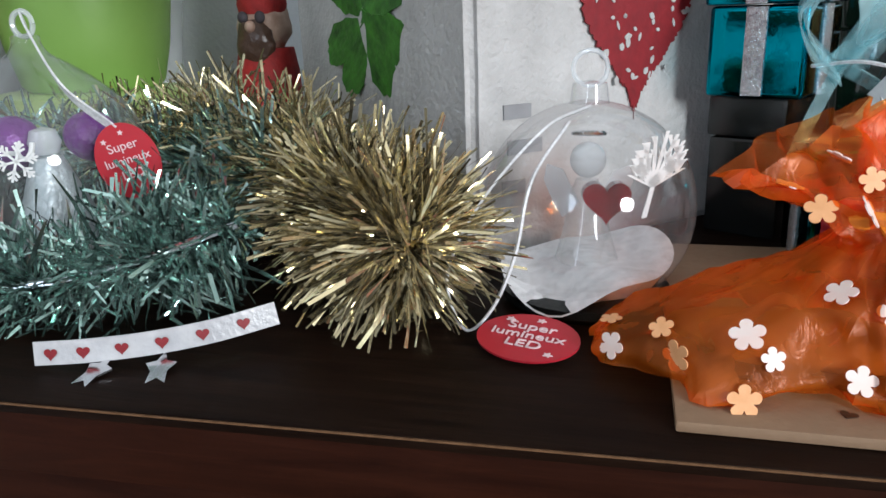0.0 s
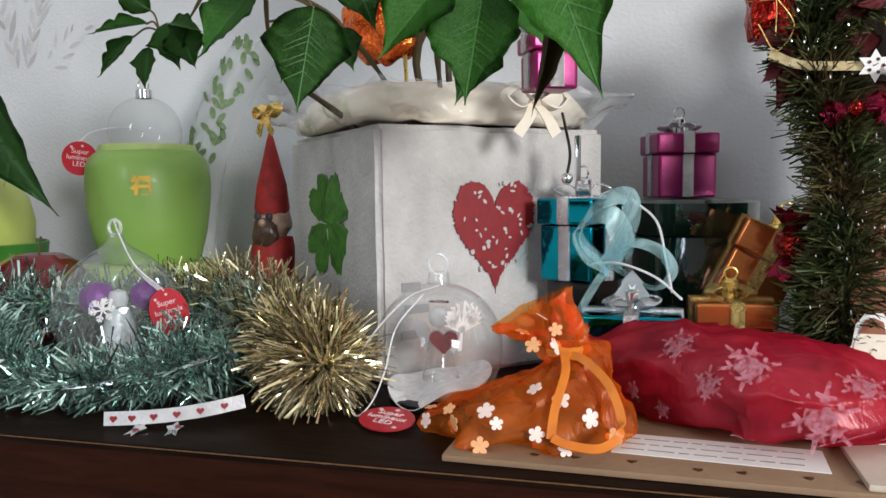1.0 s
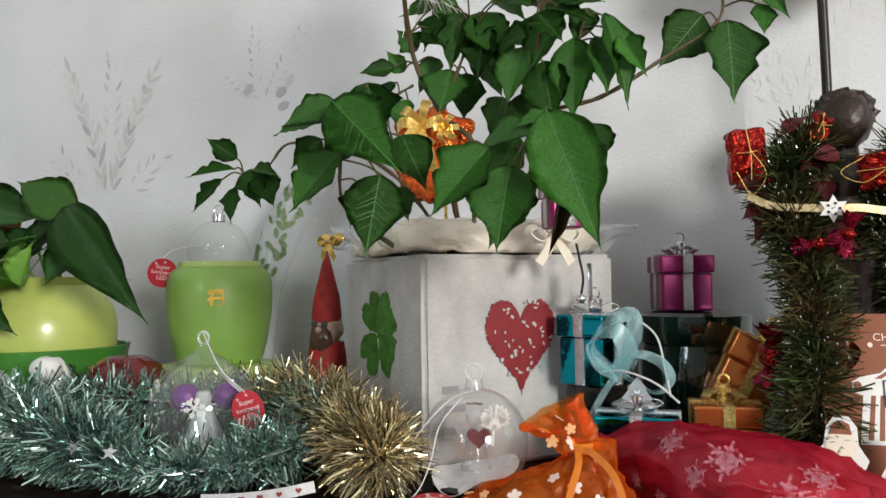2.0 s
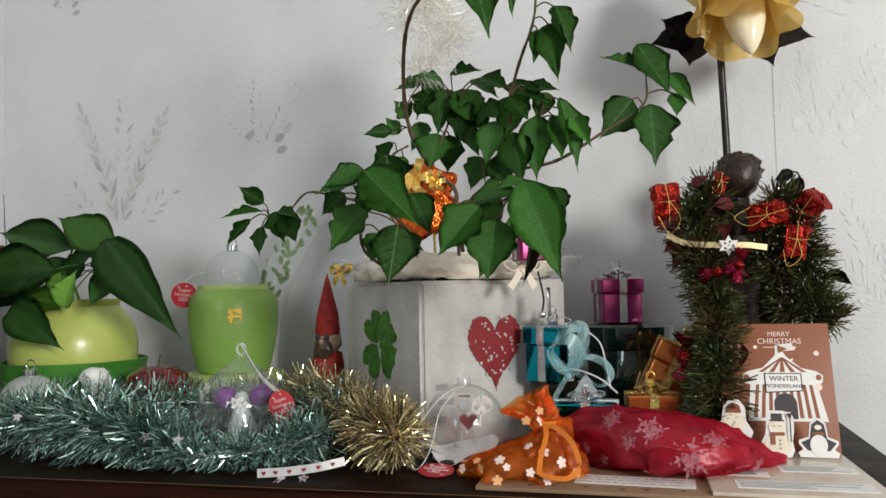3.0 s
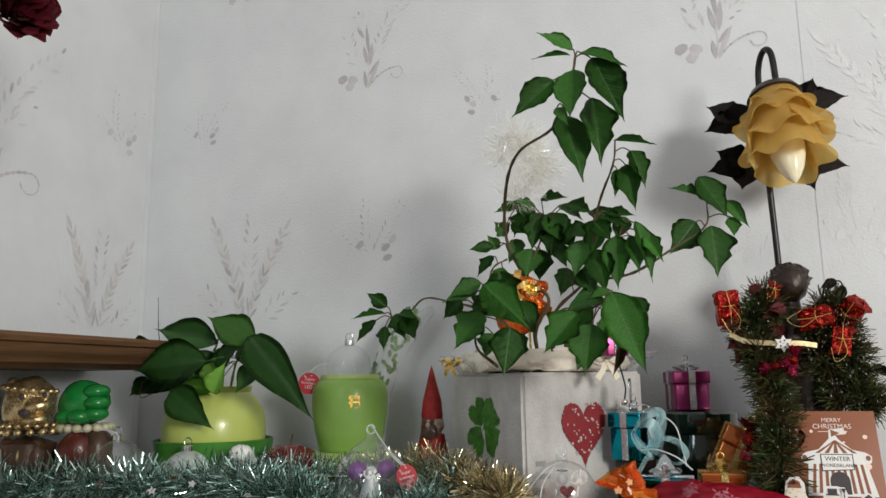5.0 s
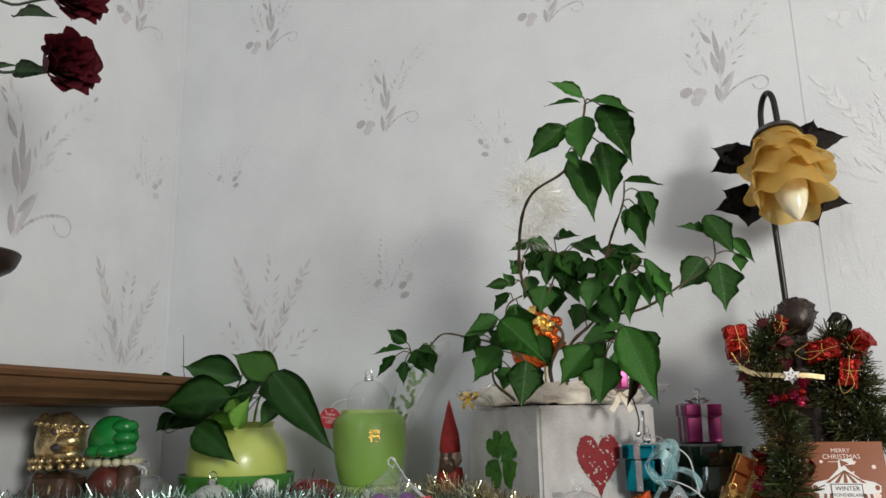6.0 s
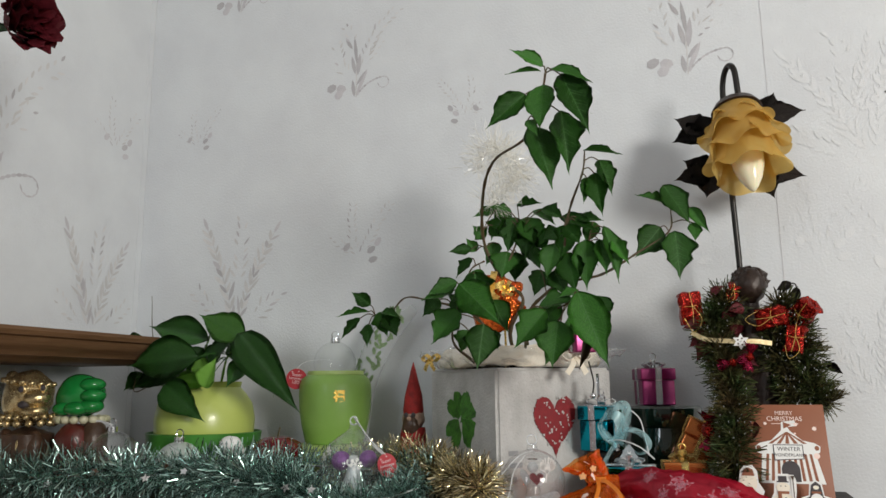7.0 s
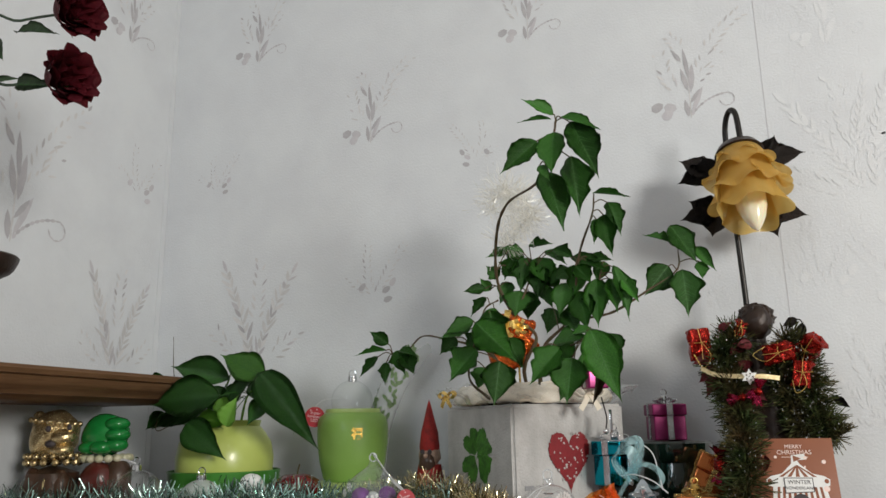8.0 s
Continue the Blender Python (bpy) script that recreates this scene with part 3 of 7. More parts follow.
def planter_body():
    bm = box((0, 0, 0), (SIDE, SIDE, TALL))
    top = max(bm.faces, key=lambda f: f.calc_center_median().z)
    bmesh.ops.inset_region(bm, faces=[top], thickness=0.014)
    for v in top.verts:
        v.co.z -= 0.03
    bmesh.ops.bevel(bm, geom=[e for e in bm.edges if e.calc_length() > 0.1], offset=0.004, segments=3, affect="EDGES")
    bmesh.ops.subdivide_edges(bm, edges=[e for e in bm.edges if e.calc_length() > 0.08], cuts=10, use_grid_fill=True)
    for v in bm.verts:
        v.co += Vector((1, 1, 0.6)) * 0.0011 * noise.noise(v.co * 60) + Vector((0, 0, 0.001)) * noise.noise(v.co * 25)
        v.co.z = max(v.co.z, 0)
    return bm


part("body", planter_body(), CONCRETE, planter, "rough cast pale concrete")
part("soil", box((0.02, 0.02, 0.1435), (SIDE - 0.02, SIDE - 0.02, 0.152), 0.003), SOIL, planter)
heart_print = part("heart_print", flat(heart(0.086, 300, 0.09), 0.0007), RED_PAINT, planter, "worn red painted heart")
heart_print.matrix_local = pose(0.088, -0.0012, 0.103) @ Matrix.Diagonal((0.78, 1, 0.98, 1))
rng = random.Random(5)
for k in range(44):
    a, r = rng.uniform(0, 6.28), rng.uniform(0.012, 0.044)
    chip = part("paint_chip", flat(ellipse(0, 0, rng.uniform(0.0006, 0.0022), rng.uniform(0.0006, 0.0016), 7, 0.6), 0.0004), CONCRETE, planter, smooth=False)
    chip.matrix_local = pose(0.088 + 0.72 * r * math.cos(a), -0.0020, 0.106 + 0.8 * r * math.sin(a), 0, rng.uniform(0, 180))
for dx, dz, turn in ((-0.011, 0.017, -32), (0.012, 0.016, 36), (0.015, -0.014, 138), (-0.014, -0.015, -136)):
    petal_print = part("clover_print", flat(heart(0.037, 70, 0.14), 0.0006), GREEN_PAINT, planter, "green painted clover leaf")
    petal_print.matrix_local = pose(-0.0012, 0.090, 0.104, 0, 0, -90) @ Matrix.Diagonal((1.35, 1, 1.0, 1)) @ pose(dx, 0, dz, 0, turn) @ Matrix.Diagonal((0.9, 1, 1.15, 1))
for k, (x, z, w) in enumerate(((0.016, 0.062, 0.014), (0.018, 0.047, 0.018), (0.015, 0.030, 0.012))):
    part("grey_lettering_bar", box((x, -0.0008, z), (x + w, 0.0004, z + 0.006)), GREY_INK, planter, smooth=False)

# ---- the plant in the planter ----
plant = thing("potted_plant", "leafy green houseplant with long pointed leaves in concrete planter", "plant", pose(0, 0, 0))


def leaf_mesh(name, material, seed, lobes, material2=VEIN, cup=0.16, droop=0.25, point=0.0):
    """A pointed leaf of length 1 along x and breadth 1 along y, folded along its rib, with a raised vein."""
    rng = random.Random(seed)
    bm = bmesh.new()
    n, m = 18, 3
    rows = []
    for i in range(n + 1):
        t = i / n
        rise, fall = min(1.0, t / 0.36), max(0.0, (t - 0.36) / 0.64)
        w = max(0.004, 0.53 * math.sin(math.pi / 2 * rise) ** 0.62 * (1 - fall) ** (0.80 + 0.75 * fall) * (1 + 0.30 * fall))
        w *= 1 + 0.8 * lobes * math.sin(t * 19 + seed) * (0.3 if t < 0.15 or t > 0.85 else 1)
        w *= 1 + 0.75 * point * (max(0, 1 - abs(t - 0.40) / 0.09) + 0.6 * max(0, 1 - abs(t - 0.60) / 0.07))
        row = []
        for j in range(-m, m + 1):
            y = w * j / m
            z = cup * abs(j / m) * w * 1.6 - droop * t * t * 0.4 + 0.012 * math.sin(i * 1.7 + seed) * abs(j / m) + 0.02 * rng.uniform(-1, 1) * abs(j / m)
            row.append(bm.verts.new((t + 0.05 * abs(j / m) * w, y, z)))
        rows.append(row)
    for a, b in zip(rows, rows[1:]):
        for j in range(2 * m):
            bm.faces.new((a[j], b[j], b[j + 1], a[j + 1]))
    for f in bm.faces:
        f.material_index = 0
    geom = bmesh.ops.solidify(bm, geom=bm.faces[:], thickness=0.006)
    count = len(bm.faces)
    for i in range(n):
        t, t2 = i / n, (i + 1) / n
        z, z2 = -droop * t * t * 0.4 + 0.010, -droop * t2 * t2 * 0.4 + 0.010
        bm.faces.new([bm.verts.new(c) for c in ((t, -0.007, z), (t2, -0.006, z2), (t2, 0.006, z2), (t, 0.007, z))])
    for i in (2, 3, 5, 6, 8, 9, 11):
        t = i / n
        w = 0.40 * math.sin(math.pi * t**0.82) ** 0.9
        for s in (-1, 1):
            z = -droop * t * t * 0.4 + 0.012
            e = t + 0.16
            ze = -droop * e * e * 0.4 + cup * w * 1.25 + 0.012
            bm.faces.new([bm.verts.new(c) for c in ((t, 0, z), (t + 0.008, 0, z), (min(e, 0.99), s * w * 0.8, ze), (min(e, 0.99) - 0.002, s * w * 0.8, ze))])
    bm.faces.ensure_lookup_table()
    for f in bm.faces[count:]:
        f.material_index = 1
    me = bpy.data.meshes.new(name)
    bm.to_mesh(me)
    bm.free()
    me.materials.append(material)
    me.materials.append(material2)
    me.polygons.foreach_set("use_smooth", [True] * len(me.polygons))
    return me


LEAVES = [leaf_mesh("leaf", LEAF_GREEN, k, 0.075 + 0.05 * (k % 3), cup=0.12 + 0.05 * (k % 3), droop=0.15 + 0.2 * (k % 2), point=(0.1, 0.30, 0.22, 0.0, 0.36, 0.16)[k]) for k in range(6)]
POT_LEAVES = [leaf_mesh("leaf", LEAF_POT, k + 20, 0.015, LEAF_POT, cup=0.22, droop=0.3) for k in range(4)]
YOUNG = leaf_mesh("leaf", LEAF_PALE, 31, 0.02, LEAF_PALE, cup=0.3)
MIDDLE = leaf_mesh("leaf", mat("fresh_leaf_green", (0.075, 0.215, 0.030), 0.36, base2=(0.050, 0.160, 0.022), scale=30, fine=200, bump=0.3), 33, 0.015, LEAF_POT, cup=0.22, droop=0.3)
LEAF_RNG = random.Random(3)


def leaf(base, tip, width, parent=None, meshes=None, face=(0.18, -0.82, 0.5), label=""):
    base, tip = Vector(base), Vector(tip)
    along = tip - base
    ln = along.length
    x = along.normalized()
    n = Vector(face) + Vector([LEAF_RNG.uniform(-0.33, 0.33) for _ in range(3)])
    z = (n - x * n.dot(x)).normalized()
    y = z.cross(x)
    ob = new("leaf", LEAF_RNG.choice(meshes or LEAVES))
    ob.parent = parent or plant
    wd = width * LEAF_RNG.uniform(0.80, 0.94)
    m = Matrix((x * ln, y * wd, z * ln * 0.8)).transposed().to_4x4()
    ob.matrix_local = Matrix.Translation(base) @ m
    if label:
        tagged(ob, label)
    near = min((p for p in STEM_POINTS if (parent or plant) == p[1]), key=lambda p: (p[0] - base).length, default=None)
    if near and 0.006 < (near[0] - base).length < 0.06:
        mid = (near[0] + base) / 2 + Vector((0, 0, 0.004))
        part("petiole", tube((near[0], mid, base + along * 0.03), 0.0008, 5, 4), STEM if parent is None else LEAF_POT, parent or plant)
    return ob


STEM_POINTS = []


def stem(points, r0, r1, name="stem", parent=None, material=STEM):
    STEM_POINTS.extend((p, parent or plant) for p in curve_points(points, 8))
    return part(name, tube(points, lambda t: 0.68 * (r0 + (r1 - r0) * t), 7, 8, 0.45), material, parent or plant)


stem(((0.42, 0.74, 0.15), (0.408, 0.70, 0.219), (0.432, 0.68, 0.264), (0.401, 0.69, 0.296), (0.379, 0.68, 0.346), (0.395, 0.62, 0.399), (0.426, 0.56, 0.425), (0.481, 0.50, 0.432), (0.505, 0.475, 0.475), (0.51, 0.47, 0.492)), 0.0045, 0.0018)
stem(((0.43, 0.735, 0.15), (0.433, 0.70, 0.242), (0.484, 0.66, 0.288), (0.505, 0.63, 0.365), (0.529, 0.60, 0.41), (0.533, 0.60, 0.438)), 0.004, 0.0014)
stem(((0.44, 0.73, 0.15), (0.455, 0.69, 0.23), (0.484, 0.66, 0.276), (0.541, 0.66, 0.29), (0.586, 0.67, 0.317), (0.626, 0.68, 0.344), (0.630, 0.68, 0.373)), 0.0035, 0.0012)
stem(((0.41, 0.72, 0.15), (0.395, 0.66, 0.21), (0.381, 0.60, 0.241), (0.316, 0.62, 0.262), (0.277, 0.64, 0.269), (0.251, 0.65, 0.252), (0.228, 0.65, 0.247)), 0.003, 0.0011)
stem(((0.40, 0.71, 0.15), (0.365, 0.65, 0.185), (0.363, 0.58, 0.208), (0.393, 0.52, 0.254)), 0.0035, 0.0016)
stem(((0.44, 0.72, 0.15), (0.459, 0.66, 0.243), (0.495, 0.58, 0.24), (0.529, 0.53, 0.248)), 0.003, 0.0015)
stem(((0.43, 0.70, 0.15), (0.44, 0.65, 0.22), (0.46, 0.58, 0.225), (0.47, 0.53, 0.235)), 0.003, 0.0015)
stem(((0.401, 0.69, 0.296), (0.42, 0.685, 0.335), (0.43, 0.685, 0.36)), 0.003, 0.0015)
stem(((0.484, 0.66, 0.288), (0.52, 0.655, 0.32), (0.53, 0.65, 0.345)), 0.003, 0.0015)
stem(((0.379, 0.68, 0.32), (0.36, 0.68, 0.31), (0.355, 0.68, 0.29), (0.36, 0.69, 0.26)), 0.002, 0.0012)
# crown
leaf((0.508, 0.47, 0.5), (0.473, 0.458, 0.522), 0.020)
leaf((0.505, 0.47, 0.495), (0.467, 0.458, 0.496), 0.014)
leaf((0.515, 0.47, 0.496), (0.563, 0.458, 0.471), 0.021)
leaf((0.527, 0.47, 0.489), (0.558, 0.458, 0.414), 0.042)
leaf((0.507, 0.47, 0.479), (0.503, 0.458, 0.423), 0.041)
leaf((0.487, 0.47, 0.471), (0.443, 0.458, 0.432), 0.031)
leaf((0.487, 0.5, 0.444), (0.514, 0.49, 0.368), 0.049)
leaf((0.521, 0.5, 0.457), (0.53, 0.49, 0.379), 0.042)
leaf((0.488, 0.47, 0.44), (0.502, 0.458, 0.417), 0.014)
# second twig
leaf((0.531, 0.6, 0.439), (0.58, 0.588, 0.427), 0.018)
leaf((0.55, 0.6, 0.425), (0.567, 0.588, 0.378), 0.026)
leaf((0.544, 0.6, 0.409), (0.552, 0.588, 0.352), 0.032)
leaf((0.534, 0.6, 0.404), (0.531, 0.588, 0.368), 0.019)
# right twig
leaf((0.626, 0.68, 0.38), (0.587, 0.668, 0.395), 0.025)
leaf((0.622, 0.68, 0.406), (0.654, 0.668, 0.35), 0.041)
leaf((0.653, 0.68, 0.374), (0.675, 0.668, 0.338), 0.018)
leaf((0.657, 0.68, 0.353), (0.658, 0.668, 0.327), 0.021)
leaf((0.633, 0.68, 0.344), (0.637, 0.668, 0.279), 0.046)
leaf((0.616, 0.68, 0.351), (0.583, 0.668, 0.31), 0.041)
# inner leaves
leaf((0.417, 0.69, 0.388), (0.383, 0.678, 0.398), 0.018)
leaf((0.404, 0.69, 0.383), (0.387, 0.678, 0.35), 0.032)
leaf((0.423, 0.69, 0.381), (0.411, 0.678, 0.331), 0.039)
leaf((0.436, 0.69, 0.38), (0.453, 0.678, 0.334), 0.043)
leaf((0.448, 0.69, 0.389), (0.481, 0.678, 0.367), 0.025)
leaf((0.358, 0.69, 0.34), (0.326, 0.678, 0.337), 0.018)
leaf((0.358, 0.69, 0.327), (0.336, 0.678, 0.3), 0.021)
leaf((0.409, 0.69, 0.333), (0.403, 0.678, 0.294), 0.043)
leaf((0.441, 0.69, 0.367), (0.435, 0.678, 0.317), 0.039)
leaf((0.391, 0.69, 0.372), (0.412, 0.678, 0.349), 0.035)
leaf((0.459, 0.69, 0.366), (0.448, 0.678, 0.328), 0.035)
# right leaves
leaf((0.49, 0.65, 0.367), (0.543, 0.638, 0.343), 0.027)
leaf((0.513, 0.65, 0.36), (0.489, 0.638, 0.306), 0.041)
leaf((0.523, 0.65, 0.335), (0.523, 0.638, 0.268), 0.037)
leaf((0.546, 0.65, 0.351), (0.568, 0.638, 0.277), 0.031)
leaf((0.54, 0.65, 0.334), (0.55, 0.638, 0.285), 0.027)
leaf((0.499, 0.65, 0.32), (0.509, 0.638, 0.265), 0.041)
leaf((0.483, 0.65, 0.333), (0.472, 0.638, 0.285), 0.034)
leaf((0.557, 0.65, 0.333), (0.578, 0.638, 0.297), 0.022)
leaf((0.513, 0.65, 0.365), (0.548, 0.638, 0.357), 0.020)
# front leaves
leaf((0.528, 0.52, 0.253), (0.561, 0.508, 0.168), 0.043)
leaf((0.525, 0.56, 0.257), (0.501, 0.548, 0.252), 0.025)
leaf((0.477, 0.56, 0.241), (0.527, 0.548, 0.248), 0.036)
leaf((0.493, 0.52, 0.233), (0.457, 0.508, 0.191), 0.042)
leaf((0.506, 0.52, 0.221), (0.499, 0.508, 0.168), 0.043)
leaf((0.502, 0.55, 0.211), (0.486, 0.538, 0.171), 0.028)
leaf((0.397, 0.5, 0.265), (0.45, 0.48, 0.216), 0.046)
leaf((0.392, 0.52, 0.236), (0.359, 0.508, 0.198), 0.049)
leaf((0.42, 0.52, 0.22), (0.415, 0.508, 0.168), 0.045)
leaf((0.385, 0.52, 0.26), (0.347, 0.508, 0.252), 0.030)
leaf((0.389, 0.52, 0.27), (0.354, 0.508, 0.255), 0.027)
leaf((0.407, 0.53, 0.283), (0.417, 0.518, 0.24), 0.040)
leaf((0.42, 0.55, 0.215), (0.432, 0.538, 0.191), 0.018)
# extra inner
leaf((0.404, 0.72, 0.402), (0.387, 0.708, 0.375), 0.029)
leaf((0.422, 0.7, 0.4), (0.461, 0.688, 0.399), 0.021)
leaf((0.375, 0.7, 0.356), (0.36, 0.688, 0.374), 0.025)
leaf((0.362, 0.7, 0.338), (0.35, 0.688, 0.356), 0.020)
leaf((0.432, 0.7, 0.345), (0.457, 0.688, 0.305), 0.032)
leaf((0.415, 0.72, 0.337), (0.415, 0.708, 0.292), 0.036)
leaf((0.392, 0.71, 0.35), (0.375, 0.698, 0.318), 0.029)
leaf((0.462, 0.68, 0.388), (0.494, 0.668, 0.371), 0.025)
leaf((0.485, 0.68, 0.356), (0.463, 0.668, 0.343), 0.032)
leaf((0.51, 0.66, 0.332), (0.538, 0.648, 0.3), 0.034)
leaf((0.479, 0.66, 0.299), (0.496, 0.648, 0.263), 0.034)
leaf((0.456, 0.69, 0.305), (0.448, 0.678, 0.268), 0.032)
leaf((0.534, 0.66, 0.36), (0.523, 0.648, 0.329), 0.028)
leaf((0.548, 0.67, 0.331), (0.562, 0.658, 0.305), 0.021)
leaf((0.499, 0.63, 0.351), (0.521, 0.618, 0.324), 0.033)
leaf((0.447, 0.69, 0.355), (0.469, 0.678, 0.327), 0.028)
leaf((0.39, 0.71, 0.398), (0.357, 0.698, 0.389), 0.020)
leaf((0.37, 0.69, 0.311), (0.363, 0.678, 0.279), 0.025)
# extra front
leaf((0.395, 0.55, 0.257), (0.371, 0.538, 0.231), 0.037)
leaf((0.422, 0.55, 0.251), (0.445, 0.538, 0.213), 0.037)
leaf((0.496, 0.58, 0.25), (0.475, 0.568, 0.208), 0.032)
leaf((0.517, 0.57, 0.232), (0.527, 0.558, 0.201), 0.034)
leaf((0.391, 0.56, 0.216), (0.383, 0.548, 0.19), 0.031)
leaf((0.35, 0.57, 0.257), (0.331, 0.558, 0.235), 0.025)
leaf((0.545, 0.56, 0.251), (0.557, 0.548, 0.219), 0.028)
# left sprig
leaf((0.221, 0.65, 0.262), (0.196, 0.638, 0.281), 0.022)
leaf((0.218, 0.65, 0.253), (0.173, 0.638, 0.248), 0.012)
leaf((0.205, 0.65, 0.245), (0.18, 0.638, 0.215), 0.015)
leaf((0.234, 0.65, 0.252), (0.251, 0.638, 0.218), 0.031)
leaf((0.218, 0.65, 0.236), (0.22, 0.638, 0.204), 0.019)
leaf((0.244, 0.65, 0.246), (0.266, 0.638, 0.217), 0.029)
leaf((0.238, 0.65, 0.252), (0.271, 0.638, 0.244), 0.017)

leaf((0.531, 0.54, 0.212), (0.525, 0.54, 0.164), 0.009, label="withered brown hanging leaf", meshes=[leaf_mesh("leaf", STEM, 40, 0.1, STEM, 0.6)])

# ---- green lidded vase and its stand ----
vase = thing("green_vase", "glossy green ceramic vase with a gold emblem", "vase", pose(0.098, 0.792, -0.003) @ Matrix.Diagonal((0.95, 0.95, 1, 1)))
part("body", lathe([(0, 0.066), (0.045, 0.066), (0.049, 0.070), (0.0555, 0.095), (0.0595, 0.122), (0.0605, 0.142), (0.0595, 0.156), (0.0560, 0.1655), (0.0500, 0.1705), (0.046, 0.1725), (0.042, 0.1725), (0.040, 0.16), (0, 0.155)], 48), GREEN_CERAMIC, vase)
part("neck_rim", lathe([(0.0465, 0.1695), (0.0475, 0.173), (0.0465, 0.178), (0.042, 0.178), (0.041, 0.173)], 40), LIME_RIM, vase, "pale lime rim")
part("stand", lathe([(0, 0), (0.046, 0), (0.052, 0.01), (0.066, 0.055), (0.068, 0.064), (0.064, 0.065), (0.05, 0.0655), (0, 0.0655)], 40), LIME_RIM, vase, "pale lime bowl under the vase")
letters("福", 0.0185, vase, EMBLEM, pose(0.0325, -0.0515, 0.138, 0, 0, 32), "gold_emblem", 0.0007)

# ---- clear baubles ----


def loop(radius, wire, at, parent, material=SILVER, name="ring"):
    pts = [(radius * math.cos(a), 0, radius * math.sin(a)) for a in np.linspace(0, 2 * math.pi, 13)]
    ob = part(name, tube(pts, wire, 6, 3), material, parent)
    ob.matrix_local = at
    return ob


def bauble(name, label, x, y, z, r, flatten=0.0, material=GLASS, cap=True):
    t = thing(name, label, "bauble", pose(x, y, z), "glass baubles")
    prof = [(0 if k == 0 and not flatten else r * math.sin(math.pi * (flatten + (1 - flatten) * k / 24)), r - r * math.cos(math.pi * (flatten + (1 - flatten) * k / 24))) for k in range(24)]
    low = prof[0][1]
    prof = [(a, b - low) for a, b in prof] + [(0.007, 2 * r - low - 0.001), (0.006, 2 * r - low + 0.006), (0, 2 * r - low + 0.007)]
    part("globe", lathe(prof, 40), material, t).visible_shadow = False
    if cap:
        part("cap", lathe([(0.0075, 2 * r - low - 0.002), (0.0075, 2 * r - low + 0.006), (0, 2 * r - low + 0.007)], 20), SILVER, t, "silver cap")
    loop(0.006, 0.0009, pose(0, 0, 2 * r - low + 0.011), t, GLASS_WHITE if not cap else SILVER)
    return t, 2 * r - low


bauble("glass_bauble", "clear glass bauble resting in the mouth of a green vase", 0.096, 0.792, 0.168, 0.034, 0.3, GLASS_CLEAR, cap=True)


def tag_disc(parent, m, r=0.0155, tall=1.0):
    d = part("hang_tag", lathe([(0, -0.0004), (r, -0.0004), (r, 0.0004), (0, 0.0004)], 32), RED_TAG, parent, "red card tag with pale lettering")
    d.matrix_local = m @ pose(0, 0, 0, 90) @ Matrix.Diagonal((1, tall, 1, 1))
    for words, size, z in (("Super", 0.42, 0.40), ("lumineux", 0.40, 0.04), ("LED", 0.42, -0.34)):
        letters(words, r * size, parent, TAG_INK, m @ pose(0, -0.0008, z * r * tall))
    for x, z in ((-0.5, 0.62), (0.55, -0.6), (0.1, 0.74)):
        s = part("star_print", flat([(u, v) for u, v in star(5, r * 0.1, r * 0.05)], 0.0004), TAG_INK, parent, smooth=False)
        s.matrix_local = m @ pose(x * r, -0.0005, z * r * tall)


tag_vase = thing("gift_tag", "round red card tag hanging beside the green vase", "tag", pose(0.044, 0.762, 0.163))
tag_disc(tag_vase, pose(0, 0, 0, 0, 8, 26), 0.0162)
part("cord", tube(((0, 0, 0.0155), (0.008, 0.01, 0.026), (0.030, 0.026, 0.030), (0.052, 0.028, 0.026)), 0.0006, 5), WHITE_RIBBON, tag_vase)

# ---- angel baubles ----
b1 = thing("angel_bauble", "clear pointed glass bauble with a silvery angel and purple balls", "bauble", pose(0.217, 0.608, 0.004) @ Matrix.Scale(1.08, 4), "glass baubles")
DROP = [(0, 0), (0.014, 0.0015), (0.026, 0.008), (0.0355, 0.020), (0.040, 0.035), (0.0395, 0.048), (0.034, 0.061), (0.025, 0.071), (0.015, 0.0785), (0.008, 0.083), (0.0055, 0.087), (0.005, 0.090), (0, 0.091)]
drop_line = curve_points([(r, 0, z) for r, z in DROP], 3)
part("globe", lathe([(max(0, p.x) if 0 < k < len(drop_line) - 1 else 0, p.z) for k, p in enumerate(drop_line)], 40), GLASS, b1).visible_shadow = False
loop(0.0048, 0.0011, pose(0, 0, 0.0945), b1, GLASS_WHITE)
part("angel_skirt", lathe([(0, 0.003), (0.019, 0.003), (0.0175, 0.010), (0.011, 0.026), (0.0062, 0.042), (0, 0.043)], 24, 0.25), mat("glitter_skirt", (0.58, 0.63, 0.65), 0.4, 0.3, base2=(0.40, 0.46, 0.49), scale=300, bump=1.0), b1, "glittering silver skirt")
part("angel_head", lathe([(0, 0.042), (0.005, 0.0435), (0.0065, 0.048), (0.005, 0.053), (0, 0.0545)], 20), GLASS_WHITE, b1)
for x, y, z, r in ((-0.0175, 0.002, 0.047, 0.0115), (0.0135, 0.012, 0.049, 0.0105)):
    part("purple_ball", lathe([(r * math.sin(math.pi * k / 12), z - r * math.cos(math.pi * k / 12)) for k in range(13)], 24, 0.12, (x, y, 0)), PURPLE_FUZZ, b1, "purple glitter ball")


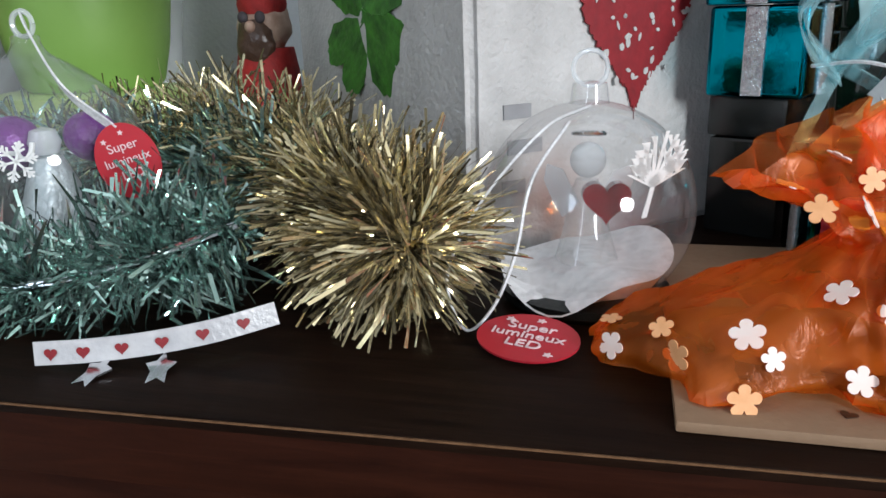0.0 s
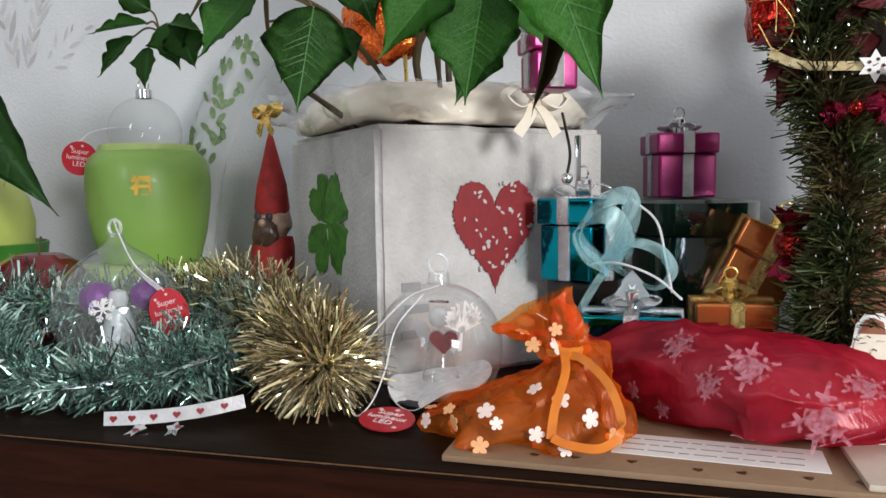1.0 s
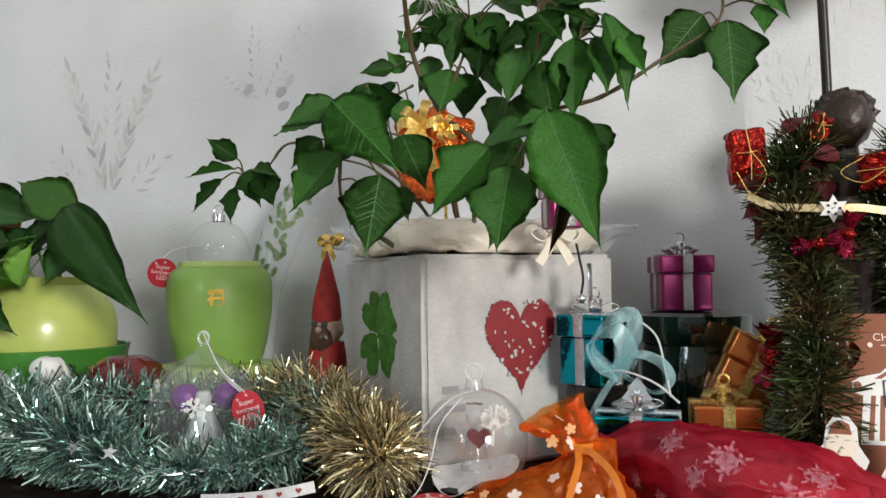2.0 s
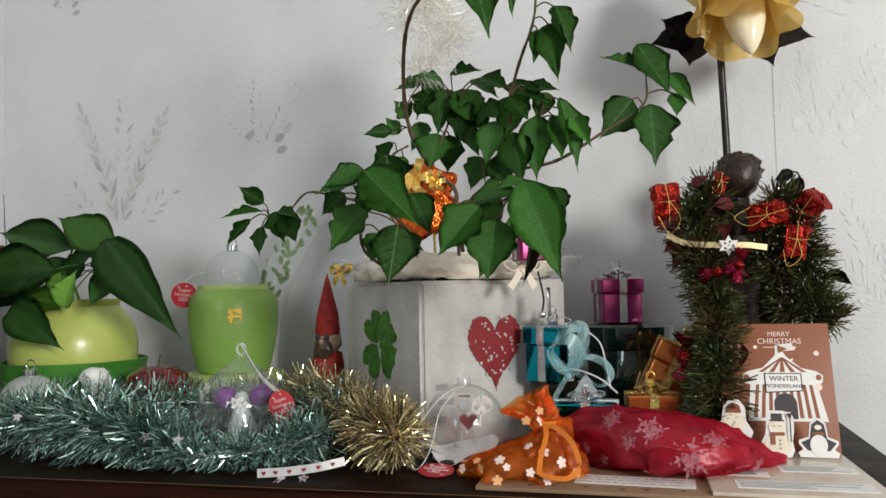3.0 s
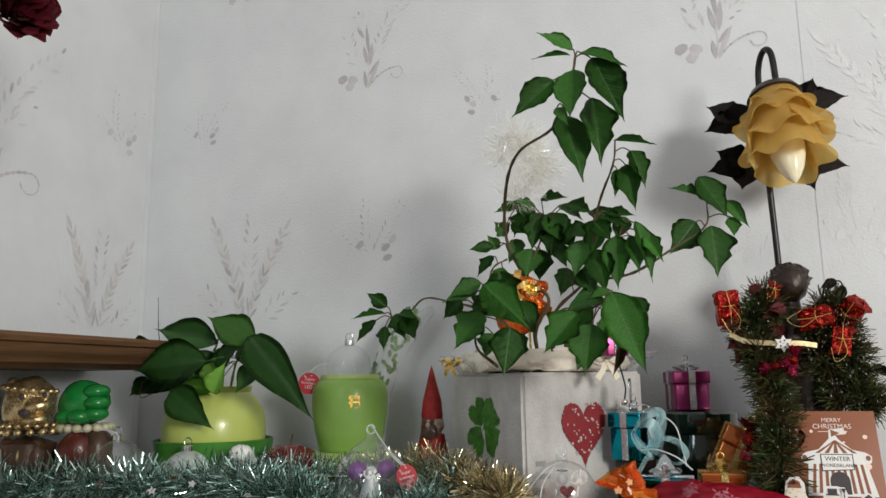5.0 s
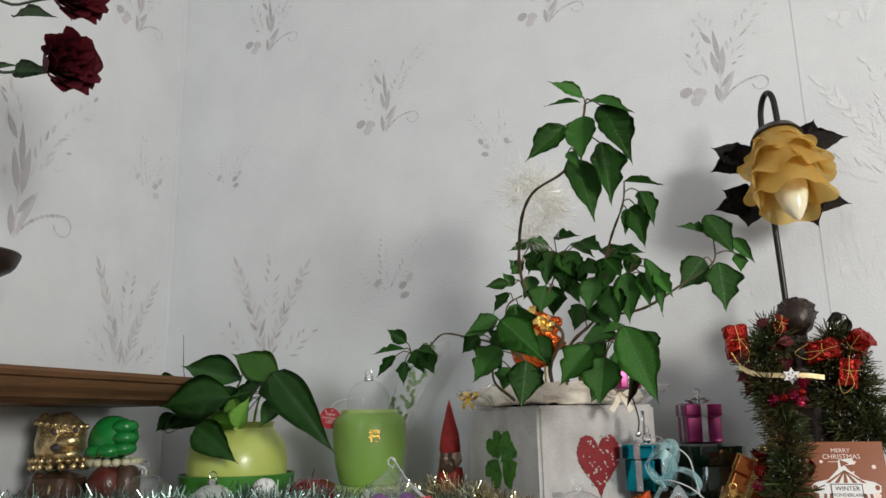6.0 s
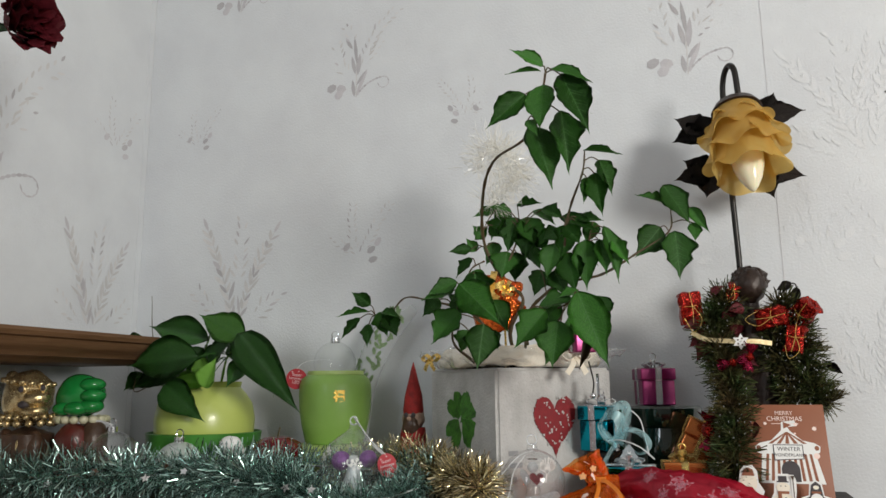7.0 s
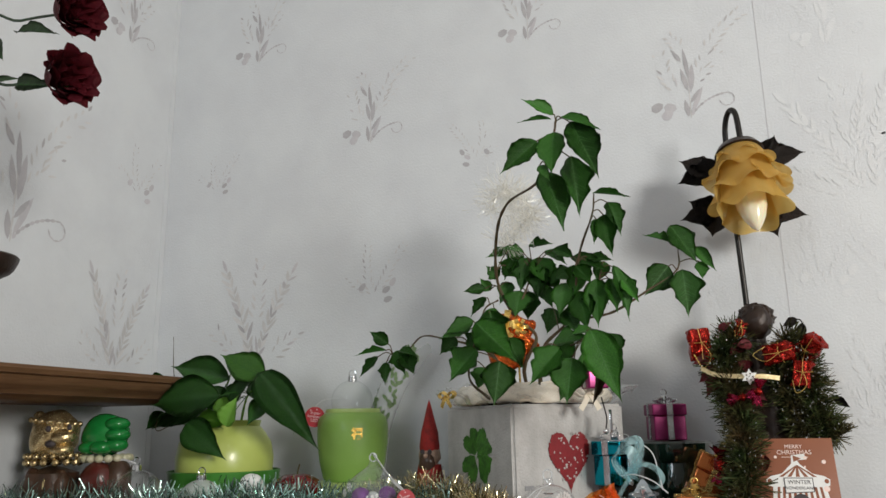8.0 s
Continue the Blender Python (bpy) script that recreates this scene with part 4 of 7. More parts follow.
def flake(size):
    """A printed snowflake with six barbed arms."""
    bm = bmesh.new()
    for k in range(6):
        a = math.pi / 3 * k + 0.2
        for at, turn, ln in ((0.0, 0.0, 1.0), (0.45, 0.8, 0.36), (0.45, -0.8, 0.36), (0.7, 0.8, 0.26), (0.7, -0.8, 0.26)):
            x, z = at * size * math.cos(a), at * size * math.sin(a)
            c, s2 = math.cos(a + turn), math.sin(a + turn)
            w = size * 0.055
            flat([(x - s2 * w, z + c * w), (x + s2 * w, z - c * w), (x + c * ln * size + s2 * w, z + s2 * ln * size - c * w), (x + c * ln * size - s2 * w, z + s2 * ln * size + c * w)], 0.0003, bm)
    return bm


for x, z, size in ((0.019, 0.047, 0.0078), (-0.018, 0.061, 0.0055), (-0.024, 0.054, 0.0050)):
    fl = part("snowflake_print", flake(size), PAPER, b1, "white snowflake print", smooth=False)
    y = -math.sqrt(max(0, 0.0405**2 - x * x - (z - 0.040) ** 2))
    fl.matrix_local = pose(x, y, z, 0, 0, math.degrees(math.atan2(x, -y)))
glint_star = part("foil_star", flat(star(6, 0.0050, 0.0026, 0.2), 0.0006), SILVER, b1, "silver foil star", smooth=False)
glint_star.matrix_local = pose(-0.033, -0.026, 0.034, 0, 0, -40)
tag_disc(b1, pose(0.050, -0.014, 0.044, 0, -14, 30), 0.0114, 1.28)
part("cord", ribbon(((0, 0, 0.098), (0.012, -0.010, 0.090), (0.032, -0.020, 0.071), (0.047, -0.015, 0.056)), 0.0036, (0, -0.5, 1)), WHITE_RIBBON, b1, "sheer white ribbon")
# Reflected light in the glass, modelled as a white U and a short bar.
part("u_glint", tube(((-0.0030, -0.010, 0.0495), (-0.0030, -0.0115, 0.0460), (-0.0012, -0.012, 0.0436), (0.0018, -0.012, 0.0436), (0.0036, -0.0115, 0.0460), (0.0036, -0.010, 0.0495)), 0.0011, 8, 6), PAPER, b1, "white U-shaped light reflection modelled as a tube")
part("bar_glint", box((-0.0105, -0.0105, 0.0440), (-0.0045, -0.0085, 0.0460), 0.0008), PAPER, b1)

b2, top2 = bauble("angel_bauble", "clear glass bauble with a glass angel holding a red heart", 0.4540, 0.606, 0.006, 0.0385, 0.22, GLASS_GLOBE, cap=False)
part("base", lathe([(0, -0.0055), (0.028, -0.0055), (0.031, -0.003), (0.031, 0.0), (0.026, 0.002), (0, 0.002)], 36), BLACK_BOX, b2, "black base")


def snow_drift():
    """A smooth drift that rolls low in front and rises to one side and behind."""
    bm = bmesh.new()
    rings = []
    for i in range(9):
        q = i / 8
        ring = []
        for k in range(40):
            a = 2 * math.pi * k / 40
            x, y = math.cos(a) * q, math.sin(a) * q
            z = 0.0095 + 0.0055 * math.sin(2.6 * x - 0.5) * q + 0.0045 * y * q + 0.0015 * math.cos(5 * x + 2 * y)
            r = 0.0316
            ring.append(bm.verts.new((r * x, r * y, z if q < 0.99 else z - 0.0012)))
        rings.append(ring)
    rings.append([bm.verts.new((0.0255 * math.cos(2 * math.pi * k / 40), 0.0255 * math.sin(2 * math.pi * k / 40), 0.0024)) for k in range(40)])
    for a, b in zip(rings[1:], rings[2:]):
        for k in range(40):
            bm.faces.new((a[k], a[(k + 1) % 40], b[(k + 1) % 40], b[k]))
    bm.faces.new(rings[1])
    bm.faces.new(rings[-1][::-1])
    for v in rings[0]:
        bm.verts.remove(v)
    bmesh.ops.recalc_face_normals(bm, faces=bm.faces[:])
    return bm


part("snow", snow_drift(), WHITE_SNOW, b2, "white snow")
angel = part("angel_body", lathe([(0, 0.010), (0.011, 0.010), (0.0085, 0.020), (0.0065, 0.034), (0.004, 0.040), (0, 0.0405)], 24, 0.15), GLASS, b2, "clear glass angel")
part("angel_head", lathe([(0.0065 * math.sin(math.pi * k / 12), 0.047 - 0.0065 * math.cos(math.pi * k / 12)) for k in range(13)], 24), GLASS_WHITE, angel)
loop(0.0055, 0.0009, pose(0, 0, 0.0565, 80), angel, SILVER, "halo")
for s in (-1, 1):
    w = part("wing", flat([(0, 0), (0.006 * s, 0.012), (0.012 * s, 0.014), (0.013 * s, 0.008), (0.010 * s, 0.001), (0.006 * s, -0.006)], 0.0012), GLASS_WHITE, angel)
    w.matrix_local = pose(0.003 * s, 0.002, 0.031)
h = part("red_heart", flat(heart(0.0165), 0.005), HEART_GLASS, angel, "glossy red heart")
h.matrix_local = pose(0.0070, -0.012, 0.036, 0, 0, 12)


def frost_tree(seed):
    rng = random.Random(seed)
    bm = bmesh.new()
    for k in range(11):
        a = radians(90 + (k - 5) * 17)
        ln = 0.013 * (1 - 0.06 * abs(k - 5))
        x, z = ln * math.cos(a), 0.004 + ln * math.sin(a)
        flat([(-0.0006, 0), (0.0006, 0), (x + 0.0006, z), (x - 0.0006, z)], 0.0003, bm)
        for q in (0.5, 0.75):
            flat([(x * q, z * q), (x * q + 0.0005, z * q), (x * q + 0.003 * math.cos(a + 0.6), z * q + 0.004), (x * q - 0.003 * math.cos(a - 0.6), z * q + 0.004)], 0.0003, bm)
    flat([(-0.0009, -0.010), (0.0009, -0.010), (0.0007, 0.004), (-0.0007, 0.004)], 0.0003, bm)
    return bm


f = part("tree_print", frost_tree(2), PAPER, b2, "white printed tree", smooth=False)
f.matrix_local = pose(0.0225, -0.0285, 0.044, 18, 0, 38) @ Matrix.Diagonal((1.15, 1, 1.15, 1))
part("ribbon_loop", ribbon(((0, 0, 0.066), (-0.014, -0.018, 0.060), (-0.034, -0.030, 0.036), (-0.044, -0.036, 0.012), (-0.036, -0.045, -0.003), (-0.027, -0.042, 0.004), (-0.020, -0.038, 0.022), (-0.016, -0.030, 0.045), (-0.006, -0.012, 0.062)), 0.0024, (0.3, -0.6, 0.3), 8), WHITE_RIBBON, b2, "sheer white ribbon loop")
tag2 = thing("gift_tag", "oval red card tag lying on dark wooden top", "tag", pose(0.4405, 0.5535, 0.005, -74, 0, -14))
tag_disc(tag2, pose(0, 0, 0), 0.0115, 1.0)
tag2.scale = (1.50, 1, 1)

# ---- tinsel garlands ----
teal = thing("tinsel_garland", "sea-green metallic tinsel garland along the front edge", "garland", pose(0, 0, 0), "tinsel garlands")
TEAL_PATH = ((-0.37, 0.500, 0.030), (-0.25, 0.505, 0.031), (-0.12, 0.548, 0.034), (0.0, 0.560, 0.035), (0.09, 0.553, 0.032), (0.14, 0.544, 0.027), (0.165, 0.540, 0.023))
TEAL_FRONT = ((0.14, 0.556, 0.026), (0.18, 0.540, 0.020), (0.23, 0.537, 0.012), (0.285, 0.556, 0.018), (0.325, 0.580, 0.030))
part("core_wire", tube(TEAL_FRONT, 0.0018, 6), SILVER, teal)
part("tinsel_fringe", brush(TEAL_FRONT, 2000, 0.030, 0.0012, 0.75, seed=14, droop=0.1), TINSEL_TEAL, teal, kind="stuff")
part("core_wire", tube(TEAL_PATH, 0.0018, 6), SILVER, teal)
part("tinsel_fringe", brush(TEAL_PATH, 5600, 0.043, 0.0013, 0.75, seed=4, droop=0.2), TINSEL_TEAL, teal, kind="stuff")
TEAL2 = ((-0.02, 0.635, 0.03), (0.08, 0.645, 0.042), (0.17, 0.668, 0.040), (0.26, 0.665, 0.034), (0.32, 0.620, 0.034))
part("core_wire", tube(TEAL2, 0.0018, 6), SILVER, teal)
part("tinsel_fringe", brush(TEAL2, 1700, 0.036, 0.0014, 0.55, seed=5, droop=0.15), TINSEL_TEAL, teal, kind="stuff")
rng = random.Random(8)
for k in range(16):
    s = part("tinsel_star", flat(star(5, 0.0062, 0.0028, rng.uniform(0, 6)), 0.0005), SILVER, teal, "small silver star", smooth=False)
    x = -0.3 + 0.036 * k
    s.matrix_local = pose(x, 0.535 + rng.uniform(-0.02, 0.0), 0.012 + rng.uniform(0, 0.045), rng.uniform(-40, 20), 0, rng.uniform(-40, 40))
gold_tinsel = thing("tinsel_garland", "antique gold metallic tinsel garland coiled beside planter", "garland", pose(0, 0, 0), "tinsel garlands")
GOLD_PATH = ((0.400, 0.562, 0.032), (0.374, 0.583, 0.034), (0.346, 0.610, 0.038), (0.318, 0.645, 0.046), (0.275, 0.675, 0.048), (0.22, 0.69, 0.042), (0.16, 0.69, 0.036))
part("core_wire", tube(GOLD_PATH, 0.0018, 6), GOLD, gold_tinsel)
part("tinsel_fringe", brush(GOLD_PATH, 3100, 0.035, 0.0011, 0.75, seed=6, droop=0.25), TINSEL_GOLD, gold_tinsel, kind="stuff")
GOLD_END = ((0.403, 0.557, 0.031), (0.390, 0.570, 0.033), (0.372, 0.586, 0.034))
part("end_tuft", brush(GOLD_END, 1700, 0.033, 0.0010, 0.6, seed=7, droop=0.4), TINSEL_GOLD, gold_tinsel, kind="stuff")

band = thing("heart_ribbon", "white satin ribbon printed with small red hearts", "ribbon", pose(0, 0, 0))
BAND = ((0.290, 0.510, 0.0055), (0.306, 0.514, 0.0062), (0.324, 0.521, 0.0072), (0.342, 0.530, 0.0092), (0.359, 0.542, 0.0120))
part("strip", ribbon(BAND, 0.0076, (0, 0.25, 1), 8), mat("satin_ribbon", (0.52, 0.52, 0.53), 0.3, base2=(0.40, 0.40, 0.42), scale=120, fine=500, bump=0.3), band)
line = curve_points(BAND, 8)
for k in range(3, 30, 5):
    p, q = line[k], line[k + 1]
    hp = part("heart_print", flat(heart(0.0042, 24), 0.0003), RED_PAINT, band, smooth=False)
    hp.matrix_local = pose(p.x, p.y - 0.0009, p.z, -14, 0, math.degrees(math.atan2(q.y - p.y, q.x - p.x)))
for x, y, t in ((0.331, 0.516, 20), (0.312, 0.510, -10)):
    lf = thing("silver_holly_leaf", "small silver plastic holly leaf under tinsel", "ornament", pose(x, y, 0.0012, -75, 0, t))
    part("blade", flat([(u * 0.6, v) for u, v in star(5, 0.0085, 0.0045, 0.3)], 0.0006), SILVER, lf, smooth=False)

# ---- pot plant with its saucer ----
lime_pot = thing("flower_pot", "glossy lime-yellow ceramic pot in a green saucer", "flower pot", pose(-0.116, 0.752, 0) @ Matrix.Diagonal((0.94, 0.94, 1, 1)))
part("body", lathe([(0, 0.02), (0.070, 0.02), (0.078, 0.05), (0.083, 0.08), (0.084, 0.102), (0.079, 0.125), (0.067, 0.142), (0.058, 0.151), (0.060, 0.160), (0.056, 0.160), (0.053, 0.150), (0, 0.146)], 48), LIME_CERAMIC, lime_pot)
part("saucer", lathe([(0, 0), (0.086, 0), (0.090, 0.01), (0.095, 0.07), (0.0965, 0.080), (0.0940, 0.081), (0.0915, 0.07), (0.09, 0.018), (0, 0.016)], 48), GREEN_PLASTIC, lime_pot, "deep green saucer")
part("soil", lathe([(0, 0.146), (0.05, 0.146), (0.054, 0.144)], 24), SOIL, lime_pot)
pot_plant = thing("pot_plant", "broad-leaved green trailing plant in lime pot", "plant", pose(0, 0, 0))
stem(((-0.10, 0.75, 0.14), (-0.105, 0.73, 0.20), (-0.09, 0.72, 0.238)), 0.003, 0.0018, parent=pot_plant, material=LEAF_PALE)
stem(((-0.11, 0.75, 0.14), (-0.13, 0.72, 0.19), (-0.15, 0.69, 0.21)), 0.003, 0.0018, parent=pot_plant, material=LEAF_PALE)
stem(((-0.09, 0.75, 0.14), (-0.06, 0.72, 0.19), (-0.03, 0.69, 0.205)), 0.003, 0.0018, parent=pot_plant, material=LEAF_PALE)
stem(((-0.11, 0.76, 0.14), (-0.18, 0.75, 0.17), (-0.215, 0.74, 0.225), (-0.225, 0.74, 0.305)), 0.002, 0.0008, parent=pot_plant)
stem(((-0.10, 0.74, 0.145), (-0.17, 0.70, 0.155), (-0.205, 0.69, 0.145), (-0.215, 0.70, 0.165)), 0.0016, 0.0008, parent=pot_plant)
# pot plant
leaf((-0.014, 0.7, 0.222), (-0.092, 0.688, 0.268), 0.056, pot_plant, [MIDDLE])
leaf((-0.085, 0.71, 0.225), (-0.199, 0.698, 0.254), 0.062, pot_plant, POT_LEAVES)
leaf((-0.073, 0.67, 0.197), (-0.205, 0.658, 0.188), 0.080, pot_plant, POT_LEAVES)
leaf((-0.11, 0.7, 0.188), (-0.224, 0.688, 0.151), 0.061, pot_plant, POT_LEAVES)
leaf((-0.127, 0.66, 0.156), (-0.047, 0.648, 0.103), 0.056, pot_plant, POT_LEAVES)
leaf((-0.013, 0.68, 0.232), (0.105, 0.66, 0.117), 0.066, pot_plant, POT_LEAVES)
leaf((-0.031, 0.69, 0.221), (-0.075, 0.678, 0.175), 0.050, pot_plant, POT_LEAVES)
leaf((-0.25, 0.72, 0.226), (-0.209, 0.708, 0.234), 0.030, pot_plant, POT_LEAVES)
leaf((0.008, 0.67, 0.194), (-0.016, 0.658, 0.15), 0.031, pot_plant, POT_LEAVES)
leaf((-0.201, 0.7, 0.216), (-0.244, 0.688, 0.208), 0.032, pot_plant, POT_LEAVES)
leaf((-0.1, 0.72, 0.213), (-0.128, 0.708, 0.172), 0.044, pot_plant, POT_LEAVES)
leaf((-0.054, 0.73, 0.217), (-0.09, 0.718, 0.243), 0.033, pot_plant, POT_LEAVES)
leaf((-0.055, 0.7, 0.203), (-0.088, 0.688, 0.192), 0.043, pot_plant, POT_LEAVES)
leaf((-0.215, 0.72, 0.174), (-0.247, 0.708, 0.147), 0.030, pot_plant, POT_LEAVES)
leaf((-0.039, 0.71, 0.22), (-0.01, 0.698, 0.182), 0.038, pot_plant, POT_LEAVES)
leaf((-0.085, 0.69, 0.195), (-0.060, 0.675, 0.155), 0.032, pot_plant, [YOUNG])
leaf((-0.135, 0.70, 0.165), (-0.075, 0.68, 0.15), 0.034, pot_plant, [YOUNG])
leaf((-0.06, 0.70, 0.19), (-0.10, 0.68, 0.16), 0.03, pot_plant, [YOUNG])
leaf((-0.062, 0.672, 0.150), (-0.040, 0.664, 0.196), 0.036, pot_plant, [YOUNG], label="pale yellow-green young leaf")
leaf((-0.060, 0.676, 0.156), (-0.128, 0.668, 0.164), 0.030, pot_plant, [YOUNG], label="pale yellow-green young leaf")

# ---- apple, gnome and figurines ----
apple = thing("apple", "dark red decorative apple behind tinsel", "apple", pose(0.046, 0.706, 0))
part("flesh", lathe([(0, 0.006), (0.014, 0.002), (0.03, 0.012), (0.0395, 0.034), (0.0405, 0.05), (0.034, 0.068), (0.02, 0.0765), (0.008, 0.074), (0, 0.069)], 36, 0.05), APPLE_RED, apple)
part("stem", tube(((0, 0, 0.069), (0.001, 0, 0.08), (0.004, 0, 0.092)), 0.0012, 6), STEM, apple)


def merged(pieces):
    """Joins (bmesh, material slot) pairs into one mesh."""
    out = bmesh.new()
    for bm, slot in pieces:
        me = bpy.data.meshes.new("piece")
        bm.to_mesh(me)
        bm.free()
        n = len(out.faces)
        out.from_mesh(me)
        bpy.data.meshes.remove(me)
        out.faces.ensure_lookup_table()
        for f in out.faces[n:]:
            f.material_index = slot
    return out


def blob(centre, radii, lumps=0.0, freq=60, sub=3):
    bm = bmesh.new()
    bmesh.ops.create_icosphere(bm, subdivisions=sub, radius=1)
    for v in bm.verts:
        d = 1 + lumps * noise.noise(Vector((v.co.x * radii[0], v.co.y * radii[1], v.co.z * radii[2])) * freq + Vector(centre) * 9)
        v.co = Vector(centre) + Vector((v.co.x * radii[0], v.co.y * radii[1], v.co.z * radii[2])) * d
    return bm


gnome = part("gnome_figure", merged([
    (lathe([(0, 0), (0.024, 0), (0.026, 0.03), (0.024, 0.075), (0.021, 0.09), (0, 0.09)], 28), 0),
    (lathe([(0.0180, 0.112), (0.0190, 0.118), (0.016, 0.140), (0.0095, 0.162), (0.004, 0.182), (0, 0.194)], 28, 0.08), 0),
    (blob((0, 0, 0.104), (0.021, 0.019, 0.020), 0.12, 90), 1),
    (blob((0, -0.016, 0.093), (0.016, 0.008, 0.017), 0.2, 120), 2),
    (blob((-0.007, -0.019, 0.110), (0.0042, 0.002, 0.004)), 3), (blob((0.007, -0.019, 0.110), (0.0042, 0.002, 0.004)), 3),
    (blob((0, -0.022, 0.104), (0.004, 0.004, 0.004)), 1),
]), [GNOME_RED, FIG_SKIN, FIG_BROWN, INK], None)
gnome.matrix_world = pose(0.228, 0.80, 0) @ Matrix.Diagonal((0.86, 0.86, 0.97, 1))
tagged(gnome, "small gnome doll with a tall pointed red hat", "doll")
lion = part("guardian_figurine", merged([
    (lathe([(0, 0), (0.045, 0), (0.047, 0.012), (0.040, 0.02), (0.038, 0.06), (0.040, 0.092), (0, 0.105)], 36, 0.22), 1),
    (blob((-0.022, -0.020, 0.070), (0.018, 0.018, 0.030), 0.15, 60), 1), (blob((0.024, -0.022, 0.066), (0.016, 0.016, 0.032), 0.15, 60), 1), (blob((0.004, -0.030, 0.060), (0.008, 0.010, 0.034), 0.1, 60), 0),
    (blob((-0.002, 0, 0.148), (0.040, 0.037, 0.042), 0.10, 45, 4), 0),
    (blob((0.022, -0.024, 0.146), (0.022, 0.020, 0.014), 0.08, 60), 0), (blob((0.020, -0.024, 0.126), (0.022, 0.020, 0.012), 0.10, 60), 0),
    (blob((0.002, -0.034, 0.160), (0.0085, 0.005, 0.0085)), 0), (blob((0.003, -0.0385, 0.160), (0.0045, 0.003, 0.0050)), 2),
    (blob((0.032, -0.026, 0.162), (0.0075, 0.005, 0.0080)), 0), (blob((0.034, -0.0305, 0.162), (0.0040, 0.003, 0.0046)), 2),
    (blob((0.008, -0.037, 0.137), (0.009, 0.006, 0.006)), 2),
    *[(blob((0.040 * math.cos(a), -0.002 + 0.036 * math.sin(a), 0.171 - 0.004 * math.cos(a)), (0.0055, 0.005, 0.0045)), 0) for a in np.linspace(3.4, 6.2, 9)],
    *[(blob((0.044 * math.cos(a), 0.040 * math.sin(a), 0.118), (0.0048, 0.0048, 0.0048)), 0) for a in np.linspace(0, 6.0, 20)],
    *[(blob((0.042 * math.cos(a), 0.037 * math.sin(a), 0.108), (0.0060, 0.005, 0.0060), 0.2), 0) for a in np.linspace(0, 6.0, 15)],
    (blob((-0.030, 0.0, 0.178), (0.012, 0.010, 0.010), 0.2), 0),
]), [FUR, FIG_BROWN, INK], None)
lion.matrix_world = pose(-0.288, 0.565, 0, 0, 0, 22) @ Matrix.Diagonal((0.88, 0.88, 0.94, 1))
tagged(lion, "gold-painted guardian lion figurine on a brown base", "figurine")
hatman = part("hooded_figurine", merged([
    (lathe([(0, 0), (0.036, 0), (0.038, 0.02), (0.037, 0.06), (0.028, 0.095), (0, 0.10)], 30, 0.1), 1),
    (blob((-0.004, 0, 0.140), (0.034, 0.032, 0.032), 0.06, 30, 4), 0),
    *[(blob((x, y, z), (0.018, 0.018, 0.0105), 0.05, 40), 0) for x, y, z in ((0.020, -0.016, 0.156), (0.023, -0.019, 0.140), (0.021, -0.019, 0.125), (0.004, -0.026, 0.122), (-0.016, -0.018, 0.122))],
    *[(blob((0.033 * math.cos(a), 0.031 * math.sin(a), 0.106), (0.0065, 0.0065, 0.0060)), 2) for a in np.linspace(0, 6.0, 16)],
    (blob((0.000, -0.024, 0.074), (0.026, 0.022, 0.028), 0.08, 50), 1), (blob((0.026, -0.014, 0.072), (0.020, 0.022, 0.034), 0.1, 50), 3),
]), [FIG_GREEN, FIG_RED, FIG_BEAD, FIG_BROWN], None)
hatman.matrix_world = pose(-0.222, 0.60, 0, 0, 0, 18)
tagged(hatman, "figurine with a glossy green head and dull red body", "figurine")
mouse = part("porcelain_figurine", merged([(blob((0, 0, 0.04), (0.018, 0.016, 0.04), 0.1), 0), (blob((0.002, -0.012, 0.07), (0.016, 0.014, 0.012), 0.1), 0), (blob((-0.009, -0.02, 0.072), (0.0015, 0.0015, 0.0015)), 1), (blob((0.004, -0.025, 0.072), (0.0015, 0.0015, 0.0015)), 1)]), [PAPER, INK], None)
mouse.matrix_world = pose(0.005, 0.655, 0)
tagged(mouse, "small white porcelain figurine behind tinsel", "figurine")
bauble("glass_bauble", "clear glass bauble with silver cap among tinsel", -0.072, 0.632, 0.006, 0.034, 0.0, GLASS_WHITE)
bz, _ = bauble("glass_bauble", "large clear glass bauble tied with white cord", -0.165, 0.60, 0.006, 0.042, 0.0, GLASS)
part("cord", ribbon(((0, 0, 0.092), (-0.02, -0.01, 0.098), (-0.04, -0.01, 0.085), (-0.055, -0.012, 0.06)), 0.003, (0, -0.6, 1)), WHITE_RIBBON, bz)


